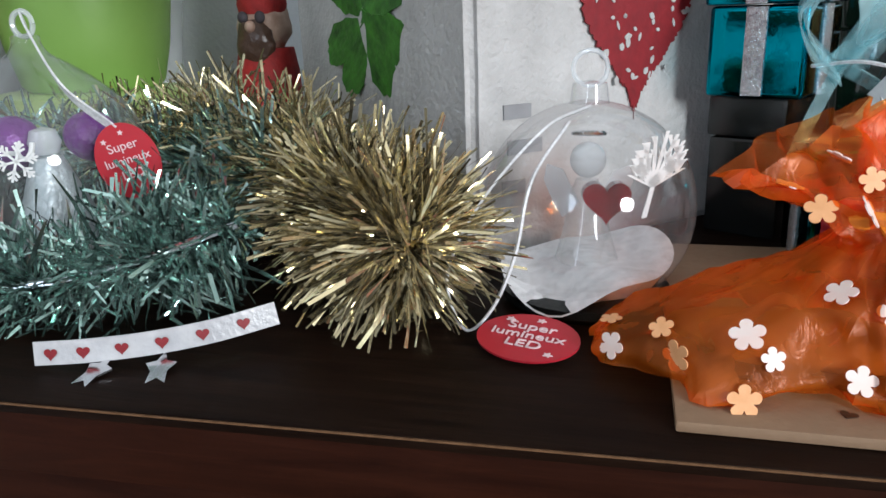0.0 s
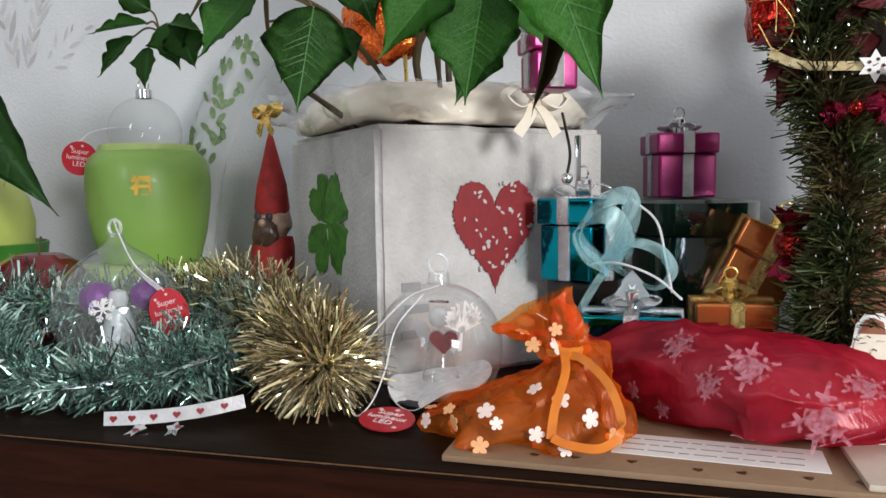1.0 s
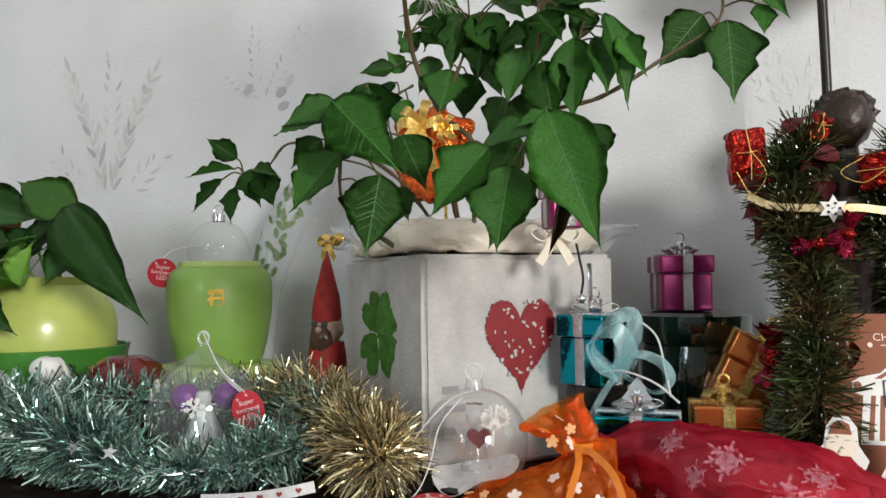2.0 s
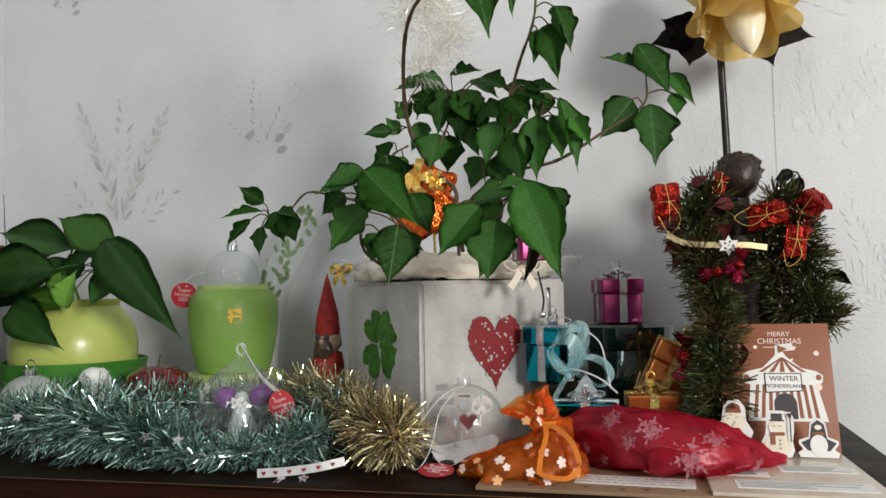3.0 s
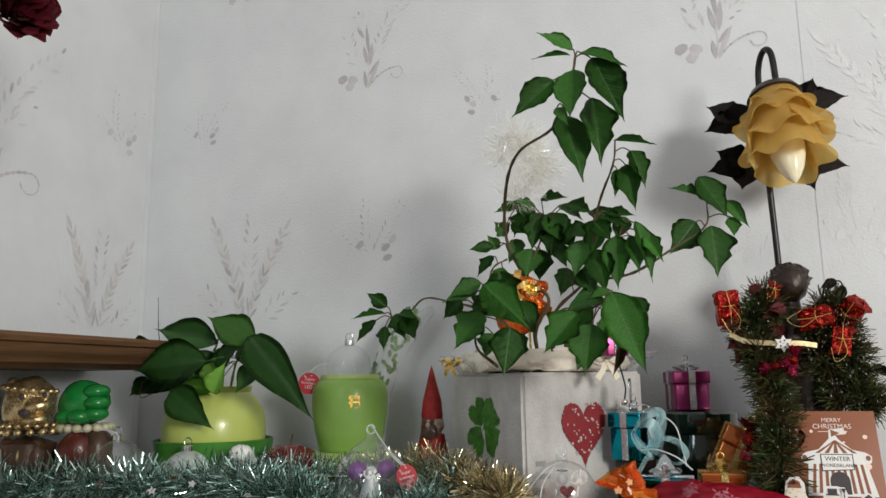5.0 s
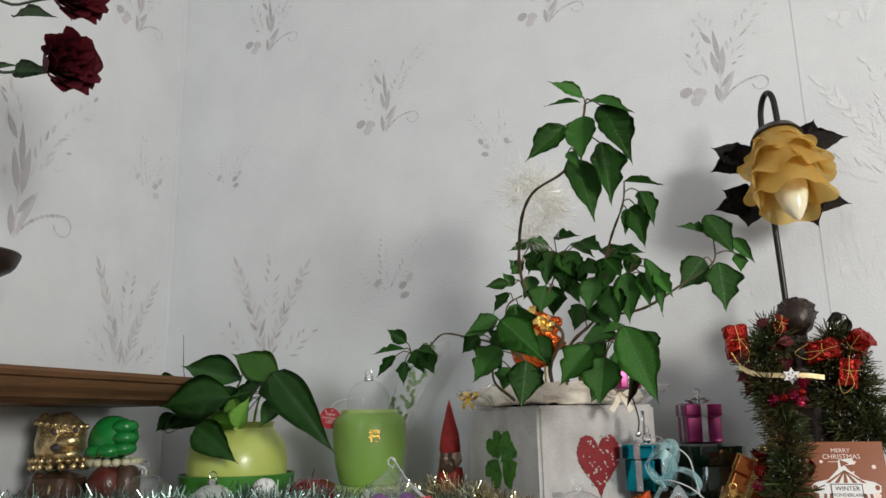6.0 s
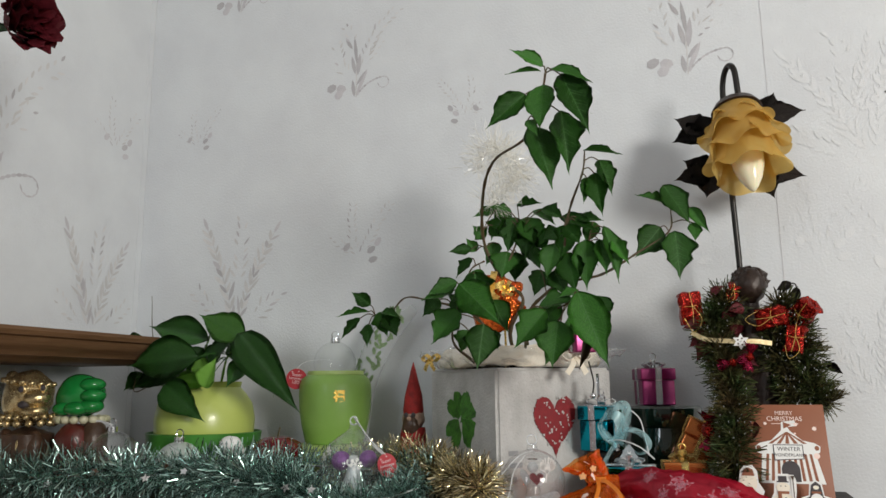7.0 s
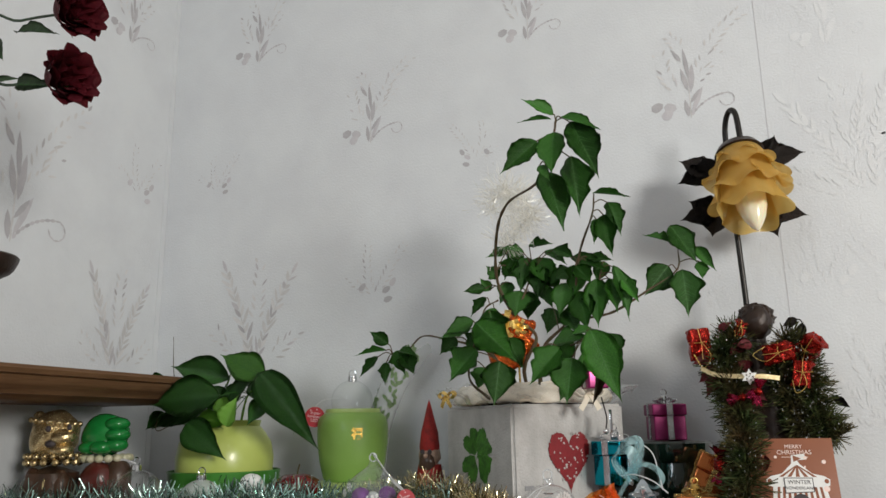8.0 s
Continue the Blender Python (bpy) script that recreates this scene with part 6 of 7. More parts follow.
for k in range(44):
    t, a = 0.55 + 0.45 * rng.random(), rng.uniform(0.5, 2.7)
    lp = part("leaf_print", flat(ellipse(0, 0, 0.0030, 0.0062, 10), 0.0003), PALE_LEAF_PRINT, cone, smooth=False)
    lp.matrix_local = pose(0.004 + 0.082 * t**3 + (0.0175 + 0.006 * t) * math.cos(a), -0.0156 * math.sin(a) * (1 + 0.5 * t), 0.02 + 0.255 * t, 0, rng.uniform(-60, 60), 90 - math.degrees(a) * 0.9 - 6)

# ---- figure lamp ----
lamp = thing("figure_lamp", "dark bronze figure lamp with an amber glass flower shade", "lamp", pose(0, 0, 0))
figure = merged([
    (lathe([(0, 0), (0.050, 0), (0.052, 0.012), (0.046, 0.018), (0.044, 0.06), (0.042, 0.12), (0.040, 0.17), (0.041, 0.205), (0.038, 0.225), (0.024, 0.240), (0.011, 0.247), (0.010, 0.262), (0, 0.264)], 40, 0.35), 0),
    (blob((0, -0.003, 0.280), (0.0215, 0.022, 0.025), 0.08, 110, 4), 0),
    (blob((0, 0.004, 0.287), (0.0245, 0.023, 0.021), 0.22, 210, 4), 0),
    (blob((-0.028, -0.008, 0.205), (0.012, 0.014, 0.034), 0.15), 0), (blob((0.028, -0.008, 0.205), (0.012, 0.014, 0.034), 0.15), 0),
    (blob((-0.013, -0.024, 0.175), (0.020, 0.010, 0.010), 0.15), 0), (blob((0.013, -0.024, 0.172), (0.020, 0.010, 0.010), 0.15), 0),
    (blob((0.0, -0.010, 0.10), (0.036, 0.034, 0.075), 0.30, 75, 4), 0),
])
fig = part("figure", figure, BRONZE, lamp, "dark bronze draped figure")
fig.matrix_local = pose(0.724, 0.785, 0) @ Matrix.Diagonal((1.0, 0.9, 1, 1))
part("pole", tube(((0.717, 0.812, 0.02), (0.716, 0.812, 0.20), (0.715, 0.808, 0.31), (0.712, 0.803, 0.43), (0.710, 0.800, 0.55), (0.712, 0.795, 0.585), (0.719, 0.784, 0.600), (0.726, 0.772, 0.588), (0.729, 0.770, 0.546)), 0.0042, 12, 8), BLACK_METAL, lamp)
HEAD = Matrix.Translation((0.724, 0.772, 0.535)) @ Vector((0.08, -0.30, -0.95)).to_track_quat("Z", "Y").to_matrix().to_4x4()
cap = part("shade_cap", lathe([(0, -0.008), (0.014, -0.007), (0.029, 0.000), (0.0345, 0.010), (0.032, 0.011), (0.012, 0.004), (0, 0.003)], 32), BRONZE, lamp, "brown metal cap")
cap.matrix_local = HEAD
PETAL_RNG = random.Random(9)


def petal_mesh(r0, r1, h, half, flare, seed):
    bm = bmesh.new()
    rows = []
    for i in range(11):
        t = i / 10
        row = []
        for j in range(-7, 8):
            u = j / 7
            a = u * half * (0.75 + 0.5 * t - 0.35 * t * t)
            edge = max(0, t - 0.55) / 0.45
            r = r0 + (r1 - r0) * (t ** 0.75) + flare * edge ** 2 * 0.016 + edge * 0.0045 * math.sin(u * 8 + seed)
            z = h * t * (1 - 0.26 * abs(u) ** 3 * t) + edge * 0.0036 * math.sin(u * 9 + seed * 2)
            row.append(bm.verts.new((r * math.cos(a), r * math.sin(a), z)))
        rows.append(row)
    for a, b in zip(rows, rows[1:]):
        for k in range(14):
            bm.faces.new((a[k], a[k + 1], b[k + 1], b[k]))
    bmesh.ops.solidify(bm, geom=bm.faces[:], thickness=0.0016)
    return bm




def shade_petal(r0, r1, h, half, lip, seed):
    """A broad glass petal of a cup, with a softly waved lip that turns outwards."""
    bm = bmesh.new()
    rows = []
    for i in range(13):
        t = i / 12
        edge = max(0, t - 0.6) / 0.4
        row = []
        for j in range(-9, 10):
            u = j / 9
            wave = math.sin(u * 4.2 + seed)
            r = r0 + (r1 - r0) * math.sin(t * math.pi / 2) ** 0.9 + lip * edge ** 2 * (1 + 0.75 * wave) + 0.0016 * (1 - u * u)
            z = h * t * (1 - 0.10 * u ** 4 * t) + edge * 0.0035 * math.sin(u * 5.1 + seed * 1.7)
            row.append(bm.verts.new((r * math.cos(u * half), r * math.sin(u * half), z)))
        rows.append(row)
    for a, b in zip(rows, rows[1:]):
        for k in range(18):
            bm.faces.new((a[k], a[k + 1], b[k + 1], b[k]))
    bmesh.ops.solidify(bm, geom=bm.faces[:], thickness=0.0016)
    return bm


for count, r0, r1, h, half, lip, off in ((4, 0.020, 0.038, 0.110, 0.92, 0.008, 0.3), (5, 0.024, 0.042, 0.082, 0.74, 0.010, 0.9), (5, 0.026, 0.042, 0.052, 0.74, 0.010, 0.2), (5, 0.026, 0.034, 0.026, 0.74, 0.007, 0.7)):
    for k in range(count):
        pt = part("petal", shade_petal(r0, r1, h * PETAL_RNG.uniform(0.95, 1.05), half, lip, k * 1.7 + off * 3), AMBER, lamp, "amber glass petal")
        pt.matrix_local = HEAD @ pose(0, 0, 0.006, 0, 0, math.degrees(off + 2 * math.pi * k / count))
bulb = part("bulb", lathe([(0, 0.012), (0.013, 0.02), (0.0135, 0.045), (0.0195, 0.062), (0.0215, 0.074), (0.0200, 0.090), (0.0145, 0.108), (0.0070, 0.122), (0.002, 0.128), (0, 0.1285)], 32), BULB, lamp, "cream opal candle bulb, unlit")
bulb.matrix_local = HEAD @ pose(0, 0, 0.014)
part("branch", tube(((0.712, 0.805, 0.45), (0.730, 0.812, 0.455), (0.752, 0.818, 0.46)), 0.0016, 6), BLACK_METAL, lamp)
part("branch", tube(((0.711, 0.803, 0.50), (0.735, 0.815, 0.52), (0.765, 0.82, 0.532)), 0.0016, 6), BLACK_METAL, lamp)
METAL_LEAVES = [leaf_mesh("metal_leaf", LEAF_METAL, 50 + k, 0.06, BLACK_METAL, 0.1, 0.1) for k in range(3)]
for b, tips in (((0.684, 0.815, 0.517), ((0.632, 0.81, 0.545), (0.626, 0.80, 0.498), (0.674, 0.81, 0.548))), ((0.687, 0.815, 0.452), ((0.642, 0.81, 0.479), (0.625, 0.80, 0.442), (0.676, 0.80, 0.406))), ((0.765, 0.82, 0.530), ((0.783, 0.81, 0.569), (0.827, 0.80, 0.529))), ((0.752, 0.82, 0.452), ((0.742, 0.80, 0.418), (0.771, 0.80, 0.396), (0.822, 0.80, 0.430)))):
    for tip in tips:
        m = leaf(b, [p + 0.84 * (q - p) for p, q in zip(b, tip)], 0.045, lamp, METAL_LEAVES, (0, -1, 0.1))
        m.name = "metal_leaf"
        part("leaf_stalk", tube(((0.711, 0.803, b[2] - 0.01), ((0.711 + b[0]) / 2, 0.815, b[2]), b), 0.0012, 5), BLACK_METAL, lamp)

# ---- fir garland on the figure ----
fir = thing("fir_garland", "dark green artificial fir garland draped over the figure", "garland", pose(0, 0, 0))
for k, (path, count) in enumerate((
    (((0.694, 0.748, 0.252), (0.682, 0.742, 0.244), (0.670, 0.738, 0.222), (0.679, 0.728, 0.190), (0.686, 0.714, 0.155), (0.688, 0.700, 0.114), (0.688, 0.690, 0.075), (0.684, 0.688, 0.035)), 5200),
    (((0.742, 0.752, 0.215), (0.750, 0.748, 0.185), (0.758, 0.745, 0.155), (0.770, 0.742, 0.132)), 2200),
    (((0.750, 0.750, 0.252), (0.760, 0.748, 0.242), (0.771, 0.745, 0.222), (0.780, 0.745, 0.190), (0.780, 0.742, 0.158), (0.788, 0.738, 0.134), (0.800, 0.735, 0.122)), 3600),
)):
    part("core_wire", tube(path, 0.0018, 6), STEM, fir)
    part("needle_fringe", brush(path, count, (0.033, 0.028, 0.030)[k], 0.0011, 0.5, 0.002, seed=30 + k), FIR, fir, kind="stuff")
    rng = random.Random(70 + k)
    line = curve_points(path, 10)
    for j in range(70):
        p = line[rng.randrange(len(line))] + Vector((rng.uniform(-0.02, 0.02), -0.012 - rng.uniform(0, 0.012), rng.uniform(-0.015, 0.015)))
        bd = part("glint", blob(p, (0.0007, 0.0007, 0.0007 + 0.0016 * rng.random()), 0, 1, 1), SILVER, fir, smooth=False)


def packet(label, at, s=1.0):
    t = thing("foil_parcel", label, "ornament", at, "red foil parcels")
    bm = box((-0.013 * s, -0.009 * s, -0.02 * s), (0.013 * s, 0.009 * s, 0.02 * s), 0.002, 2)
    bmesh.ops.subdivide_edges(bm, edges=bm.edges[:], cuts=3, use_grid_fill=True)
    bmesh.ops.triangulate(bm, faces=bm.faces[:])
    for v in bm.verts:
        v.co += Vector((noise.noise(v.co * 150), noise.noise(v.co * 150 + Vector((9, 0, 0))), noise.noise(v.co * 150 + Vector((0, 9, 0))))) * 0.005
    part("parcel", bm, RED_FOIL, t, smooth=False)
    part("cord", tube(((-0.002, -0.0115 * s, -0.02 * s), (0.0, -0.0125 * s, 0.0), (-0.001, -0.0115 * s, 0.021 * s)), 0.0004, 5), GOLD, t)
    part("cord", tube(((-0.0145 * s, -0.006, 0.004 * s), (0.0, -0.0125 * s, 0.002 * s), (0.0145 * s, -0.006, 0.005 * s)), 0.0004, 5), GOLD, t)
    part("hanger", tube(((0, -0.012 * s, 0.004), (0.008 * s, -0.016 * s, -0.016 * s), (-0.004 * s, -0.016 * s, -0.030 * s), (-0.012 * s, -0.013 * s, -0.012 * s)), 0.0004, 5), GOLD, t)
    return t


packet("crinkled red foil parcel with gold cord on garland", pose(0.646, 0.735, 0.248, 0, -6, 12), 1.05)
packet("crinkled red foil parcel with gold cord on garland", pose(0.744, 0.728, 0.232, 10, 80, -10), 0.95)
packet("crinkled red foil parcel with gold cord on garland", pose(0.768, 0.722, 0.204, 0, 12, -8), 0.85)
packet("crinkled red foil parcel with gold cord on garland", pose(0.781, 0.735, 0.236, 20, 48, -25), 1.0)
packet("crinkled red foil parcel with gold cord on garland", pose(0.700, 0.735, 0.268, 0, 20, 0), 0.5)
RED_LEAVES = [leaf_mesh("red_leaf", DEEP_RED, 60 + k, 0.06, DEEP_RED, 0.2, 0.4) for k in range(3)]
flower = thing("poinsettia_sprig", "deep red cloth poinsettia leaves tucked in garland", "flower", pose(0, 0, 0))
for b, tip, w in (((0.668, 0.730, 0.215), (0.640, 0.72, 0.198), 0.026), ((0.668, 0.728, 0.205), (0.648, 0.715, 0.180), 0.024), ((0.70, 0.725, 0.190), (0.722, 0.712, 0.172), 0.022), ((0.700, 0.73, 0.245), (0.682, 0.72, 0.232), 0.02), ((0.712, 0.728, 0.245), (0.690, 0.72, 0.244), 0.02), ((0.702, 0.728, 0.225), (0.700, 0.715, 0.208), 0.02), ((0.680, 0.72, 0.09), (0.655, 0.705, 0.062), 0.026), ((0.676, 0.712, 0.075), (0.685, 0.700, 0.045), 0.024), ((0.668, 0.712, 0.10), (0.650, 0.705, 0.088), 0.022), ((0.672, 0.735, 0.265), (0.690, 0.73, 0.278), 0.016), ((0.71, 0.70, 0.105), (0.705, 0.69, 0.078), 0.02), ((0.66, 0.73, 0.23), (0.634, 0.72, 0.222), 0.02)):
    rl = leaf(b, tip, w, flower, RED_LEAVES, (0, -1, 0.4))
    rl.name = "red_leaf"
holly = thing("holly_sprig", "dark metal holly leaves on thin stems", "sprig", pose(0, 0, 0))
part("stem", tube(((0.750, 0.76, 0.245), (0.765, 0.75, 0.272), (0.776, 0.745, 0.276), (0.779, 0.745, 0.258)), 0.0010, 5), BLACK_METAL, holly)
part("stem", tube(((0.785, 0.76, 0.165), (0.800, 0.75, 0.174), (0.812, 0.745, 0.170)), 0.0010, 5), BLACK_METAL, holly)
for b, tip in (((0.772, 0.745, 0.278), (0.752, 0.74, 0.268)), ((0.778, 0.745, 0.272), (0.772, 0.74, 0.246)), ((0.803, 0.745, 0.174), (0.822, 0.74, 0.160))):
    leaf(b, tip, 0.014, holly, METAL_LEAVES, (0, -1, 0.2)).name = "metal_leaf"
starband = thing("gold_band", "gold ribbon band with a pale wooden star", "ribbon", pose(0, 0, 0))
part("strip", ribbon(((0.645, 0.722, 0.216), (0.660, 0.716, 0.207), (0.676, 0.712, 0.204), (0.690, 0.710, 0.203), (0.704, 0.708, 0.2015), (0.720, 0.710, 0.202), (0.740, 0.714, 0.199)), 0.0058, (0.05, 0.2, 1), 8, 0.0004, 0.1), mat("pale_gold_ribbon", (0.70, 0.58, 0.34), 0.5, 0.4, base2=(0.45, 0.34, 0.16), scale=220), starband)
wstar = part("star", flat([(u, v) for u, v in star(6, 0.0105, 0.0058, 0.5)], 0.0015), PAPER, starband, "white six-pointed star", smooth=False)
wstar.matrix_local = pose(0.7035, 0.7065, 0.2015, -8)
for a in range(5):
    d = part("hole", flat(ellipse(0.0042 * math.cos(1.256 * a), 0.0042 * math.sin(1.256 * a), 0.0011, 0.0011, 10), 0.0003), FIG_BROWN, starband, smooth=False)
    d.matrix_local = pose(0.7035, 0.7048, 0.2015, -8)

# ---- Christmas card and stand-up figures ----
CARD_AT = pose(0.690, 0.674, 0.0066, -14, 0, 2)
card = thing("christmas_card", "brown Christmas card with a white printed circus tent", "card", CARD_AT)
part("board", box((0, 0, 0), (0.101, 0.006, 0.121), 0.0006), CARD, card)


def on_card(name, outline, material, depth, label=""):
    ob = part(name, flat(outline, 0.0003), material, card, label, smooth=False)
    ob.matrix_local = pose(0, -depth, 0)
    return ob


letters("MERRY", 0.0066, card, PRINT_WHITE, pose(0.056, -0.0004, 0.1105))
letters("CHRISTMAS", 0.0076, card, PRINT_WHITE, pose(0.056, -0.0004, 0.1035))
on_card("underline", [(0.041, 0.0975), (0.071, 0.0975), (0.071, 0.0982), (0.041, 0.0982)], PRINT_WHITE, 0.0002)
TX, TZ = 0.057, 0.028
TENT = [(-0.034, 0), (-0.030, 0.034), (-0.036, 0.036), (-0.037, 0.043), (-0.031, 0.047), (-0.018, 0.050), (-0.006, 0.062), (-0.005, 0.072), (0.010, 0.074), (0.012, 0.067), (0.001, 0.066), (0.004, 0.061), (0.016, 0.050), (0.029, 0.047), (0.035, 0.043), (0.034, 0.036), (0.029, 0.034), (0.036, 0)]
on_card("tent_outline", [(TX + x, TZ + z) for x, z in TENT], PAPER, 0.0002, "white tent outline")
for k in range(9):
    x = -0.029 + 0.0068 * k
    on_card("tent_stripe", [(TX + x, TZ + 0.003), (TX + x + 0.0034, TZ + 0.003), (TX + (x + 0.0034) * 0.86, TZ + 0.034), (TX + x * 0.86, TZ + 0.034)], CARD, 0.0004)
for k in range(5):
    x = -0.022 + 0.0096 * k
    on_card("roof_stripe", [(TX + x, TZ + 0.046), (TX + x + 0.0045, TZ + 0.046), (TX + 0.0008, TZ + 0.060), (TX - 0.0008, TZ + 0.060)], CARD, 0.0004)
on_card("doorway", [(TX + x, TZ + z) for x, z in [(-0.010, 0.002), (0.010, 0.002), *[(0.010 * math.cos(a), 0.016 + 0.010 * math.sin(a)) for a in np.linspace(0, math.pi, 12)]]], INK, 0.0006)
on_card("sign", [(TX - 0.017, TZ + 0.026), (TX + 0.016, TZ + 0.028), (TX + 0.016, TZ + 0.045), (TX - 0.017, TZ + 0.045)], INK, 0.0008)
on_card("sign", [(TX - 0.016, TZ + 0.0272), (TX + 0.015, TZ + 0.0288), (TX + 0.015, TZ + 0.044), (TX - 0.016, TZ + 0.044)], PAPER, 0.0010, "white sign board")
letters("WINTER", 0.0068, card, INK, pose(TX, -0.0014, TZ + 0.0395))
letters("WONDERLAND", 0.0050, card, INK, pose(TX, -0.0014, TZ + 0.0325))
on_card("flag", [(TX - 0.003, TZ + 0.064), (TX + 0.006, TZ + 0.068), (TX - 0.003, TZ + 0.072)], CARD, 0.0005)
for x in (-0.033, 0.031):
    on_card("lamp_print", ellipse(TX + x, TZ + 0.041, 0.0025, 0.0028, 14), CARD, 0.0005)
for x, z, r in ((0.012, 0.104, 0.0022), (0.034, 0.098, 0.0018), (0.088, 0.092, 0.0024), (0.068, 0.103 - 0.006, 0.0020), (0.087, 0.060, 0.0034), (0.080, 0.046, 0.0014), (0.012, 0.085, 0.0015), (0.066, 0.086, 0.0012)):
    on_card("snow_dot", ellipse(x, z, r, r, 16), PRINT_WHITE, 0.0003)


def standee(name, label, at, pieces):
    t = thing(name, label, "cut-out", at, "paper cut-outs")
    for k, (pname, outline, material) in enumerate(pieces):
        ob = part(pname, flat(outline, 0.0012 if k == 0 else 0.0003), material, t, smooth=False)
        ob.matrix_local = pose(0, -0.0012 * (k > 0) - 0.00025 * k, 0)
    return t


standee("paper_snowman", "white paper snowman cut-out with black hat and broom", pose(0.7335, 0.652, 0.0068, -6), [
    ("outline", [(-0.012, 0), (0.011, 0), (0.014, 0.006), (0.0125, 0.014), (0.014, 0.022), (0.0145, 0.034), (0.012, 0.040), (0.0085, 0.040), (0.006, 0.041), (-0.006, 0.041), (-0.009, 0.030), (-0.010, 0.020), (-0.0135, 0.013), (-0.014, 0.005)], PAPER),
    ("hat", [(-0.0062, 0.0315), (0.0062, 0.0315), (0.0062, 0.033), (0.0045, 0.033), (0.0045, 0.0385), (-0.0045, 0.0385), (-0.0045, 0.033), (-0.0062, 0.033)], INK),
    ("body", ellipse(0, 0.010, 0.0115, 0.0095), CREAM), ("face", ellipse(0, 0.026, 0.0072, 0.0055), CREAM),
    ("scarf", [(-0.006, 0.019), (0.006, 0.019), (0.006, 0.022), (-0.006, 0.022)], CARD), ("scarf_end", [(-0.006, 0.011), (-0.002, 0.011), (-0.002, 0.019), (-0.006, 0.019)], CARD),
    ("button", ellipse(0.002, 0.015, 0.0007, 0.0007, 8), INK), ("button", ellipse(0.002, 0.0115, 0.0007, 0.0007, 8), INK), ("button", ellipse(0.002, 0.008, 0.0007, 0.0007, 8), INK),
    ("eye", ellipse(-0.0025, 0.0275, 0.0006, 0.0006, 8), INK), ("eye", ellipse(0.0025, 0.0275, 0.0006, 0.0006, 8), INK),
    ("broom", [(0.0102, 0.014), (0.0112, 0.014), (0.0112, 0.034), (0.0125, 0.039), (0.0085, 0.039), (0.0102, 0.034)], FIG_BROWN)])
standee("paper_penguin", "paper penguin cut-out in black and white", pose(0.768, 0.656, 0.0068, -6), [
    ("outline", [(-0.0155, 0), (0.0155, 0), (0.017, 0.004), (0.013, 0.007), (0.0165, 0.012), (0.016, 0.015), (0.008, 0.018), (0.0065, 0.030), (0.0, 0.035), (-0.0065, 0.030), (-0.008, 0.018), (-0.016, 0.015), (-0.0165, 0.012), (-0.013, 0.007), (-0.017, 0.004)], PAPER),
    ("coat", [(-0.009, 0.006), (-0.0145, 0.013), (-0.007, 0.0165), (-0.005, 0.029), (0, 0.033), (0.005, 0.029), (0.007, 0.0165), (0.0145, 0.013), (0.009, 0.006)], INK),
    ("belly", ellipse(0, 0.011, 0.0072, 0.0090), PAPER), ("face", ellipse(0, 0.0265, 0.0030, 0.0022), CREAM), ("scarf", [(-0.005, 0.020), (0.005, 0.020), (0.005, 0.0222), (-0.005, 0.0222)], CARD)])
standee("paper_cutout", "round pale paper cut-out with a brown cap", pose(0.698, 0.660, 0.0068, -6, 0, 0), [
    ("outline", [(-0.010, 0), (0.010, 0), (0.014, 0.014), (0.0165, 0.020), (0.0105, 0.030), (0.010, 0.042), (0.005, 0.049), (-0.004, 0.049), (-0.009, 0.042), (-0.011, 0.030), (-0.018, 0.021), (-0.014, 0.016)], PAPER),
    ("body", [(-0.009, 0.002), (0.009, 0.002), (0.012, 0.016), (-0.010, 0.016)], CARD), ("face", ellipse(-0.0005, 0.029, 0.0095, 0.0105), CREAM), ("cap", [(-0.0075, 0.037), (0.0065, 0.037), (0.005, 0.044), (0, 0.0465), (-0.005, 0.044)], CARD)])

# ---- shelf on the left wall, roses and dish ----
shelf = thing("wall_shelf", "brown wooden wall shelf with a moulded front edge", "shelf", pose(0, 0, 0))
bm = bmesh.new()
PROFILE = [(-0.389, 0.189), (-0.212, 0.189), (-0.206, 0.194), (-0.196, 0.195), (-0.190, 0.203), (-0.184, 0.205), (-0.178, 0.212), (-0.177, 0.218), (-0.170, 0.220), (-0.168, 0.226), (-0.171, 0.231), (-0.389, 0.231)]
ends = [[bm.verts.new((x, y, z)) for x, z in PROFILE] for y in (-0.45, 0.765)]
bm.faces.new(ends[0])
bm.faces.new(ends[1][::-1])
for k in range(len(PROFILE)):
    k2 = (k + 1) % len(PROFILE)
    bm.faces.new((ends[0][k], ends[1][k], ends[1][k2], ends[0][k2]))
bmesh.ops.recalc_face_normals(bm, faces=bm.faces[:])
part("board", bm, WOOD_SHELF, shelf)
for y in (-0.2, 0.45):
    part("bracket", box((-0.389, y, 0.12), (-0.33, y + 0.02, 0.1885), 0.002), WOOD_SHELF, shelf)
dish = thing("pedestal_dish", "dark wooden pedestal dish standing on the wall shelf", "dish", pose(-0.272, 0.38, 0.2312) @ Matrix.Diagonal((0.74, 0.74, 1, 1)))
part("dish", lathe([(0, 0.118), (0.045, 0.120), (0.060, 0.127), (0.066, 0.132), (0.072, 0.143), (0.0735, 0.148), (0.071, 0.150), (0.055, 0.142), (0, 0.138)], 40), BRONZE, dish)
part("foot", lathe([(0, 0), (0.04, 0), (0.036, 0.012), (0.014, 0.03), (0.012, 0.10), (0.02, 0.118), (0, 0.118)], 30), WOOD_SHELF, dish)
rose_vase = thing("flower_vase", "slim glass vase standing on the wall shelf", "vase", pose(-0.30, 0.25, 0.2312))
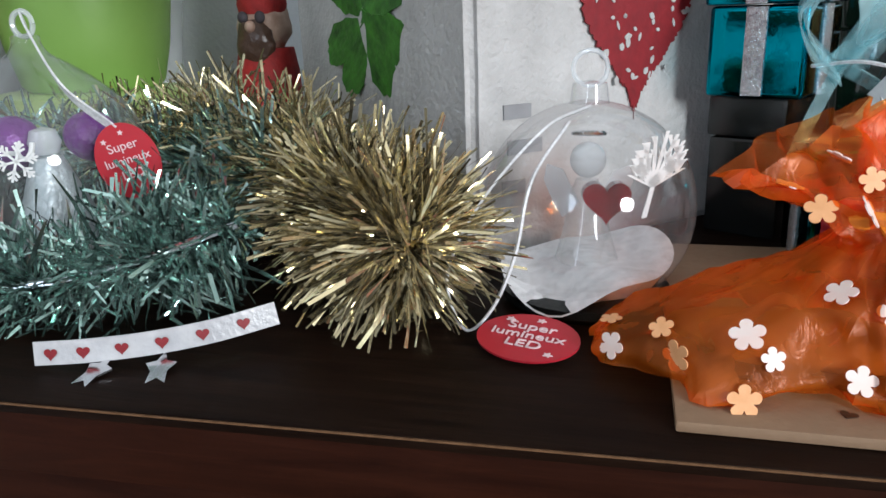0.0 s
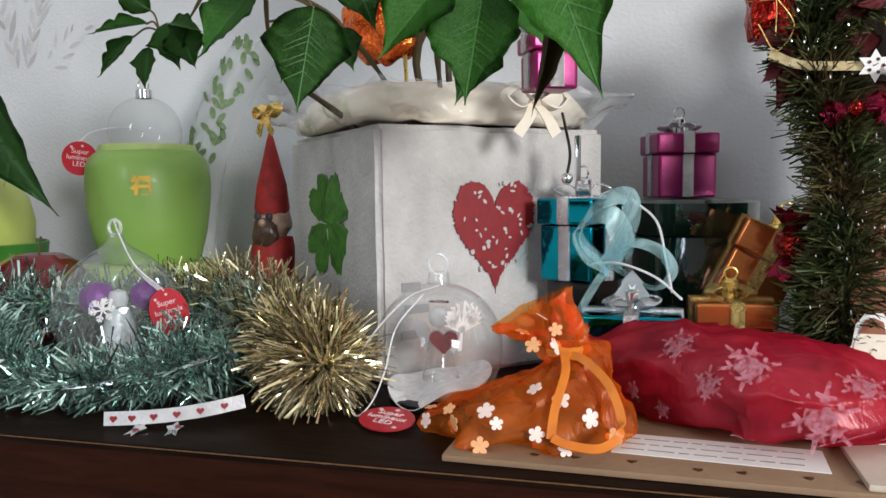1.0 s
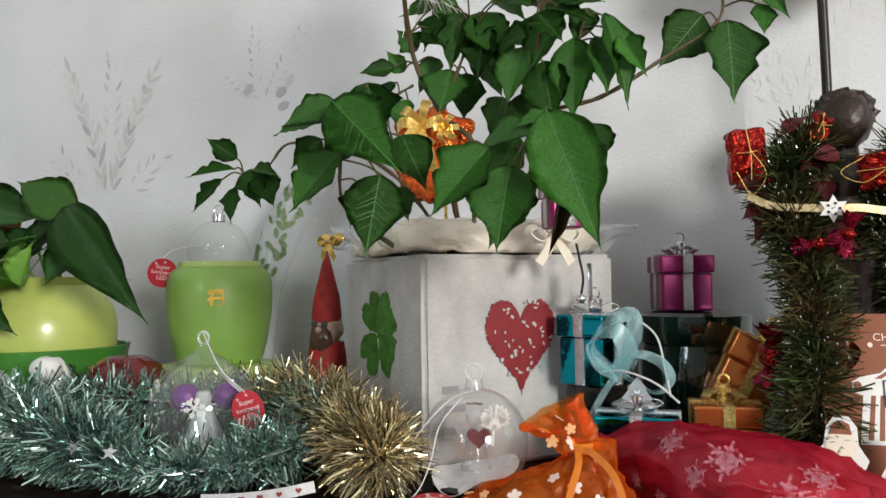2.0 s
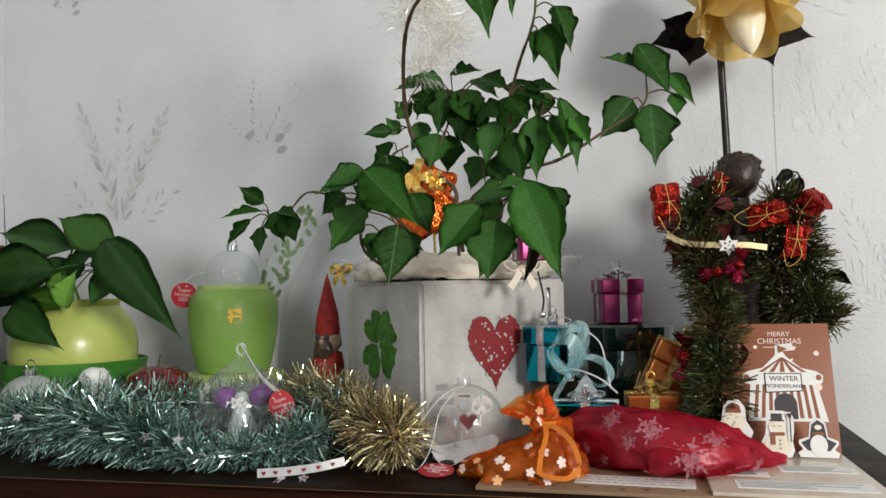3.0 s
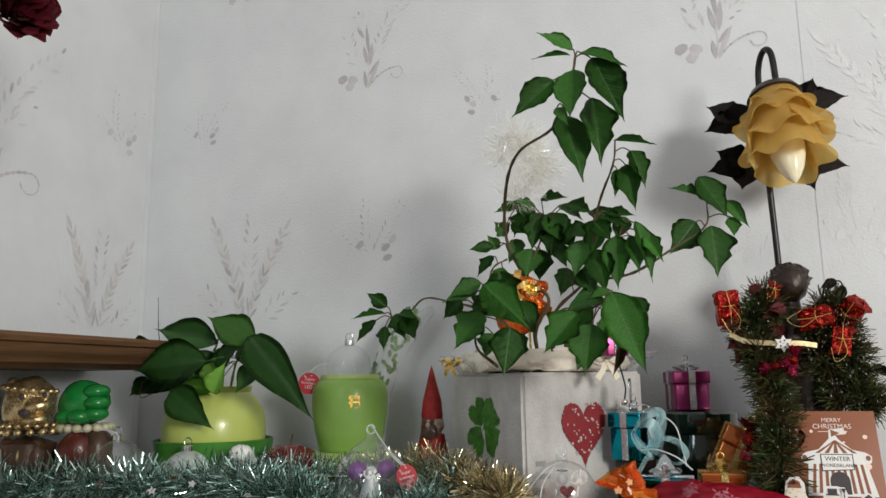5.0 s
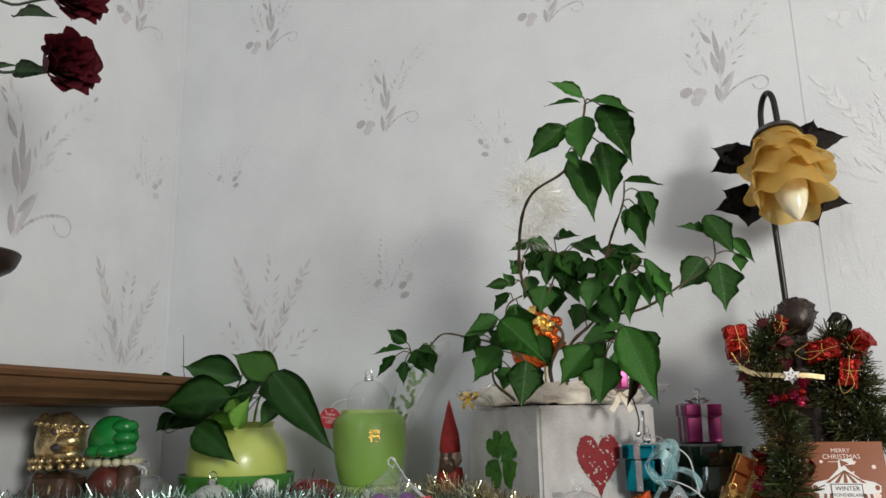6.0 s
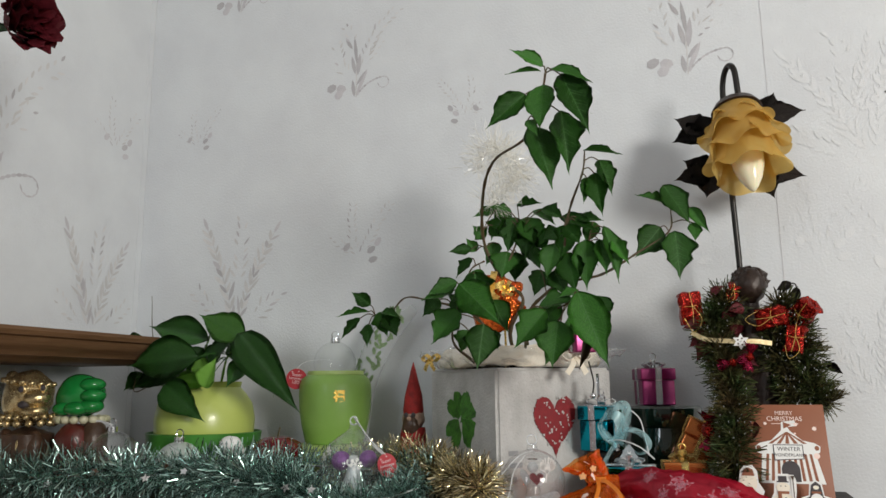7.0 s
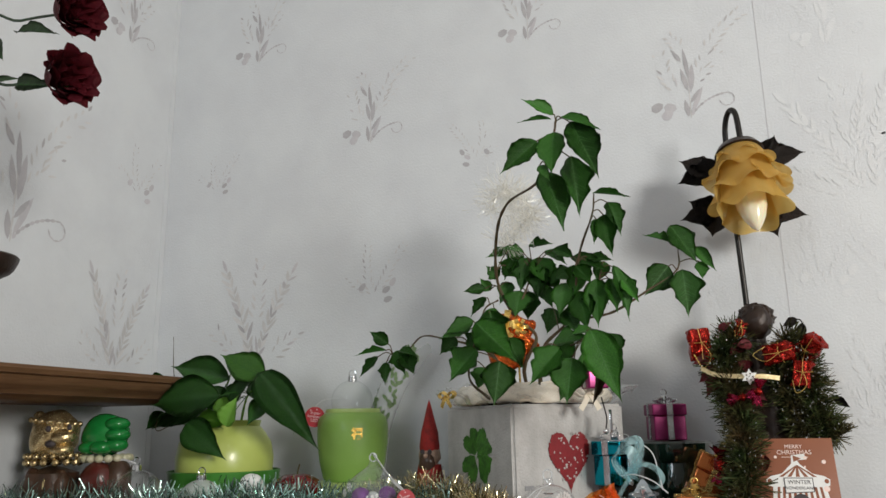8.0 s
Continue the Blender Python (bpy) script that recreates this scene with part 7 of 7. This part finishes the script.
part("body", lathe([(0, 0), (0.03, 0), (0.032, 0.01), (0.022, 0.08), (0.026, 0.20), (0.024, 0.20), (0.019, 0.08), (0, 0.012)], 30), GLASS, rose_vase)
ROSE_LEAVES = [leaf_mesh("rose_leaf", mat("rose_leaf_green", (0.035, 0.075, 0.025), 0.5, base2=(0.02, 0.045, 0.018), scale=60), 80, 0.05)]


def rose(at, label, size, start):
    t = thing("artificial_rose", label, "flower", pose(0, 0, 0), "dark red roses")
    m = Matrix.Translation(at) @ Vector((1, -0.15, -0.12)).to_track_quat("Z", "Y").to_matrix().to_4x4()
    for ring, (count, r0, r1, h, half, flare) in enumerate(((2, 0.004, 0.010, 0.040, 1.9, 0.0), (3, 0.006, 0.018, 0.043, 1.5, 0.1), (3, 0.009, 0.026, 0.044, 1.5, 0.25), (4, 0.012, 0.031, 0.038, 1.15, 0.4))):
        for k in range(count):
            p = part("petal", petal_mesh(r0, r1, h, half, flare * 0.6, k * 2.1 + ring), ROSE_RED, t)
            p.matrix_local = m @ Matrix.Scale(size, 4) @ pose(0, 0, -0.016, 0, 0, 360 / count * k + 40 * ring)
    c = part("calyx", lathe([(0, -0.02), (0.006, -0.018), (0.010, -0.010), (0.012, 0.0), (0.010, 0.002)], 18), GREEN_PAINT, t)
    c.matrix_local = m @ Matrix.Scale(size, 4)
    part("stem", tube((start, (-0.21, 0.265, at[2] - 0.01), (-0.12, 0.28, at[2] + 0.004), m @ Vector((0, 0, -0.016))), 0.0018, 6), mat("rose_stem", (0.03, 0.06, 0.03), 0.6, scale=60), t)
    return t


r1 = rose((-0.042, 0.28, 0.556), "dark red artificial rose leaning out from vase", 1.0, (-0.302, 0.25, 0.245))
leaf((-0.115, 0.28, 0.560), (-0.048, 0.272, 0.545), 0.026, r1, ROSE_LEAVES, (0, -1, 0.15)).name = "rose_leaf"
leaf((-0.150, 0.28, 0.568), (-0.105, 0.275, 0.566), 0.010, r1, ROSE_LEAVES, (0, -1, 0.15)).name = "rose_leaf"
r2 = rose((-0.040, 0.28, 0.643), "dark red artificial rose leaning out from vase", 1.0, (-0.298, 0.25, 0.245))
leaf((-0.125, 0.28, 0.632), (-0.052, 0.272, 0.617), 0.028, r2, ROSE_LEAVES, (0, -1, 0.15)).name = "rose_leaf"
leaf((-0.155, 0.28, 0.625), (-0.133, 0.27, 0.592), 0.026, r2, ROSE_LEAVES, (0, -1, 0.15)).name = "rose_leaf"
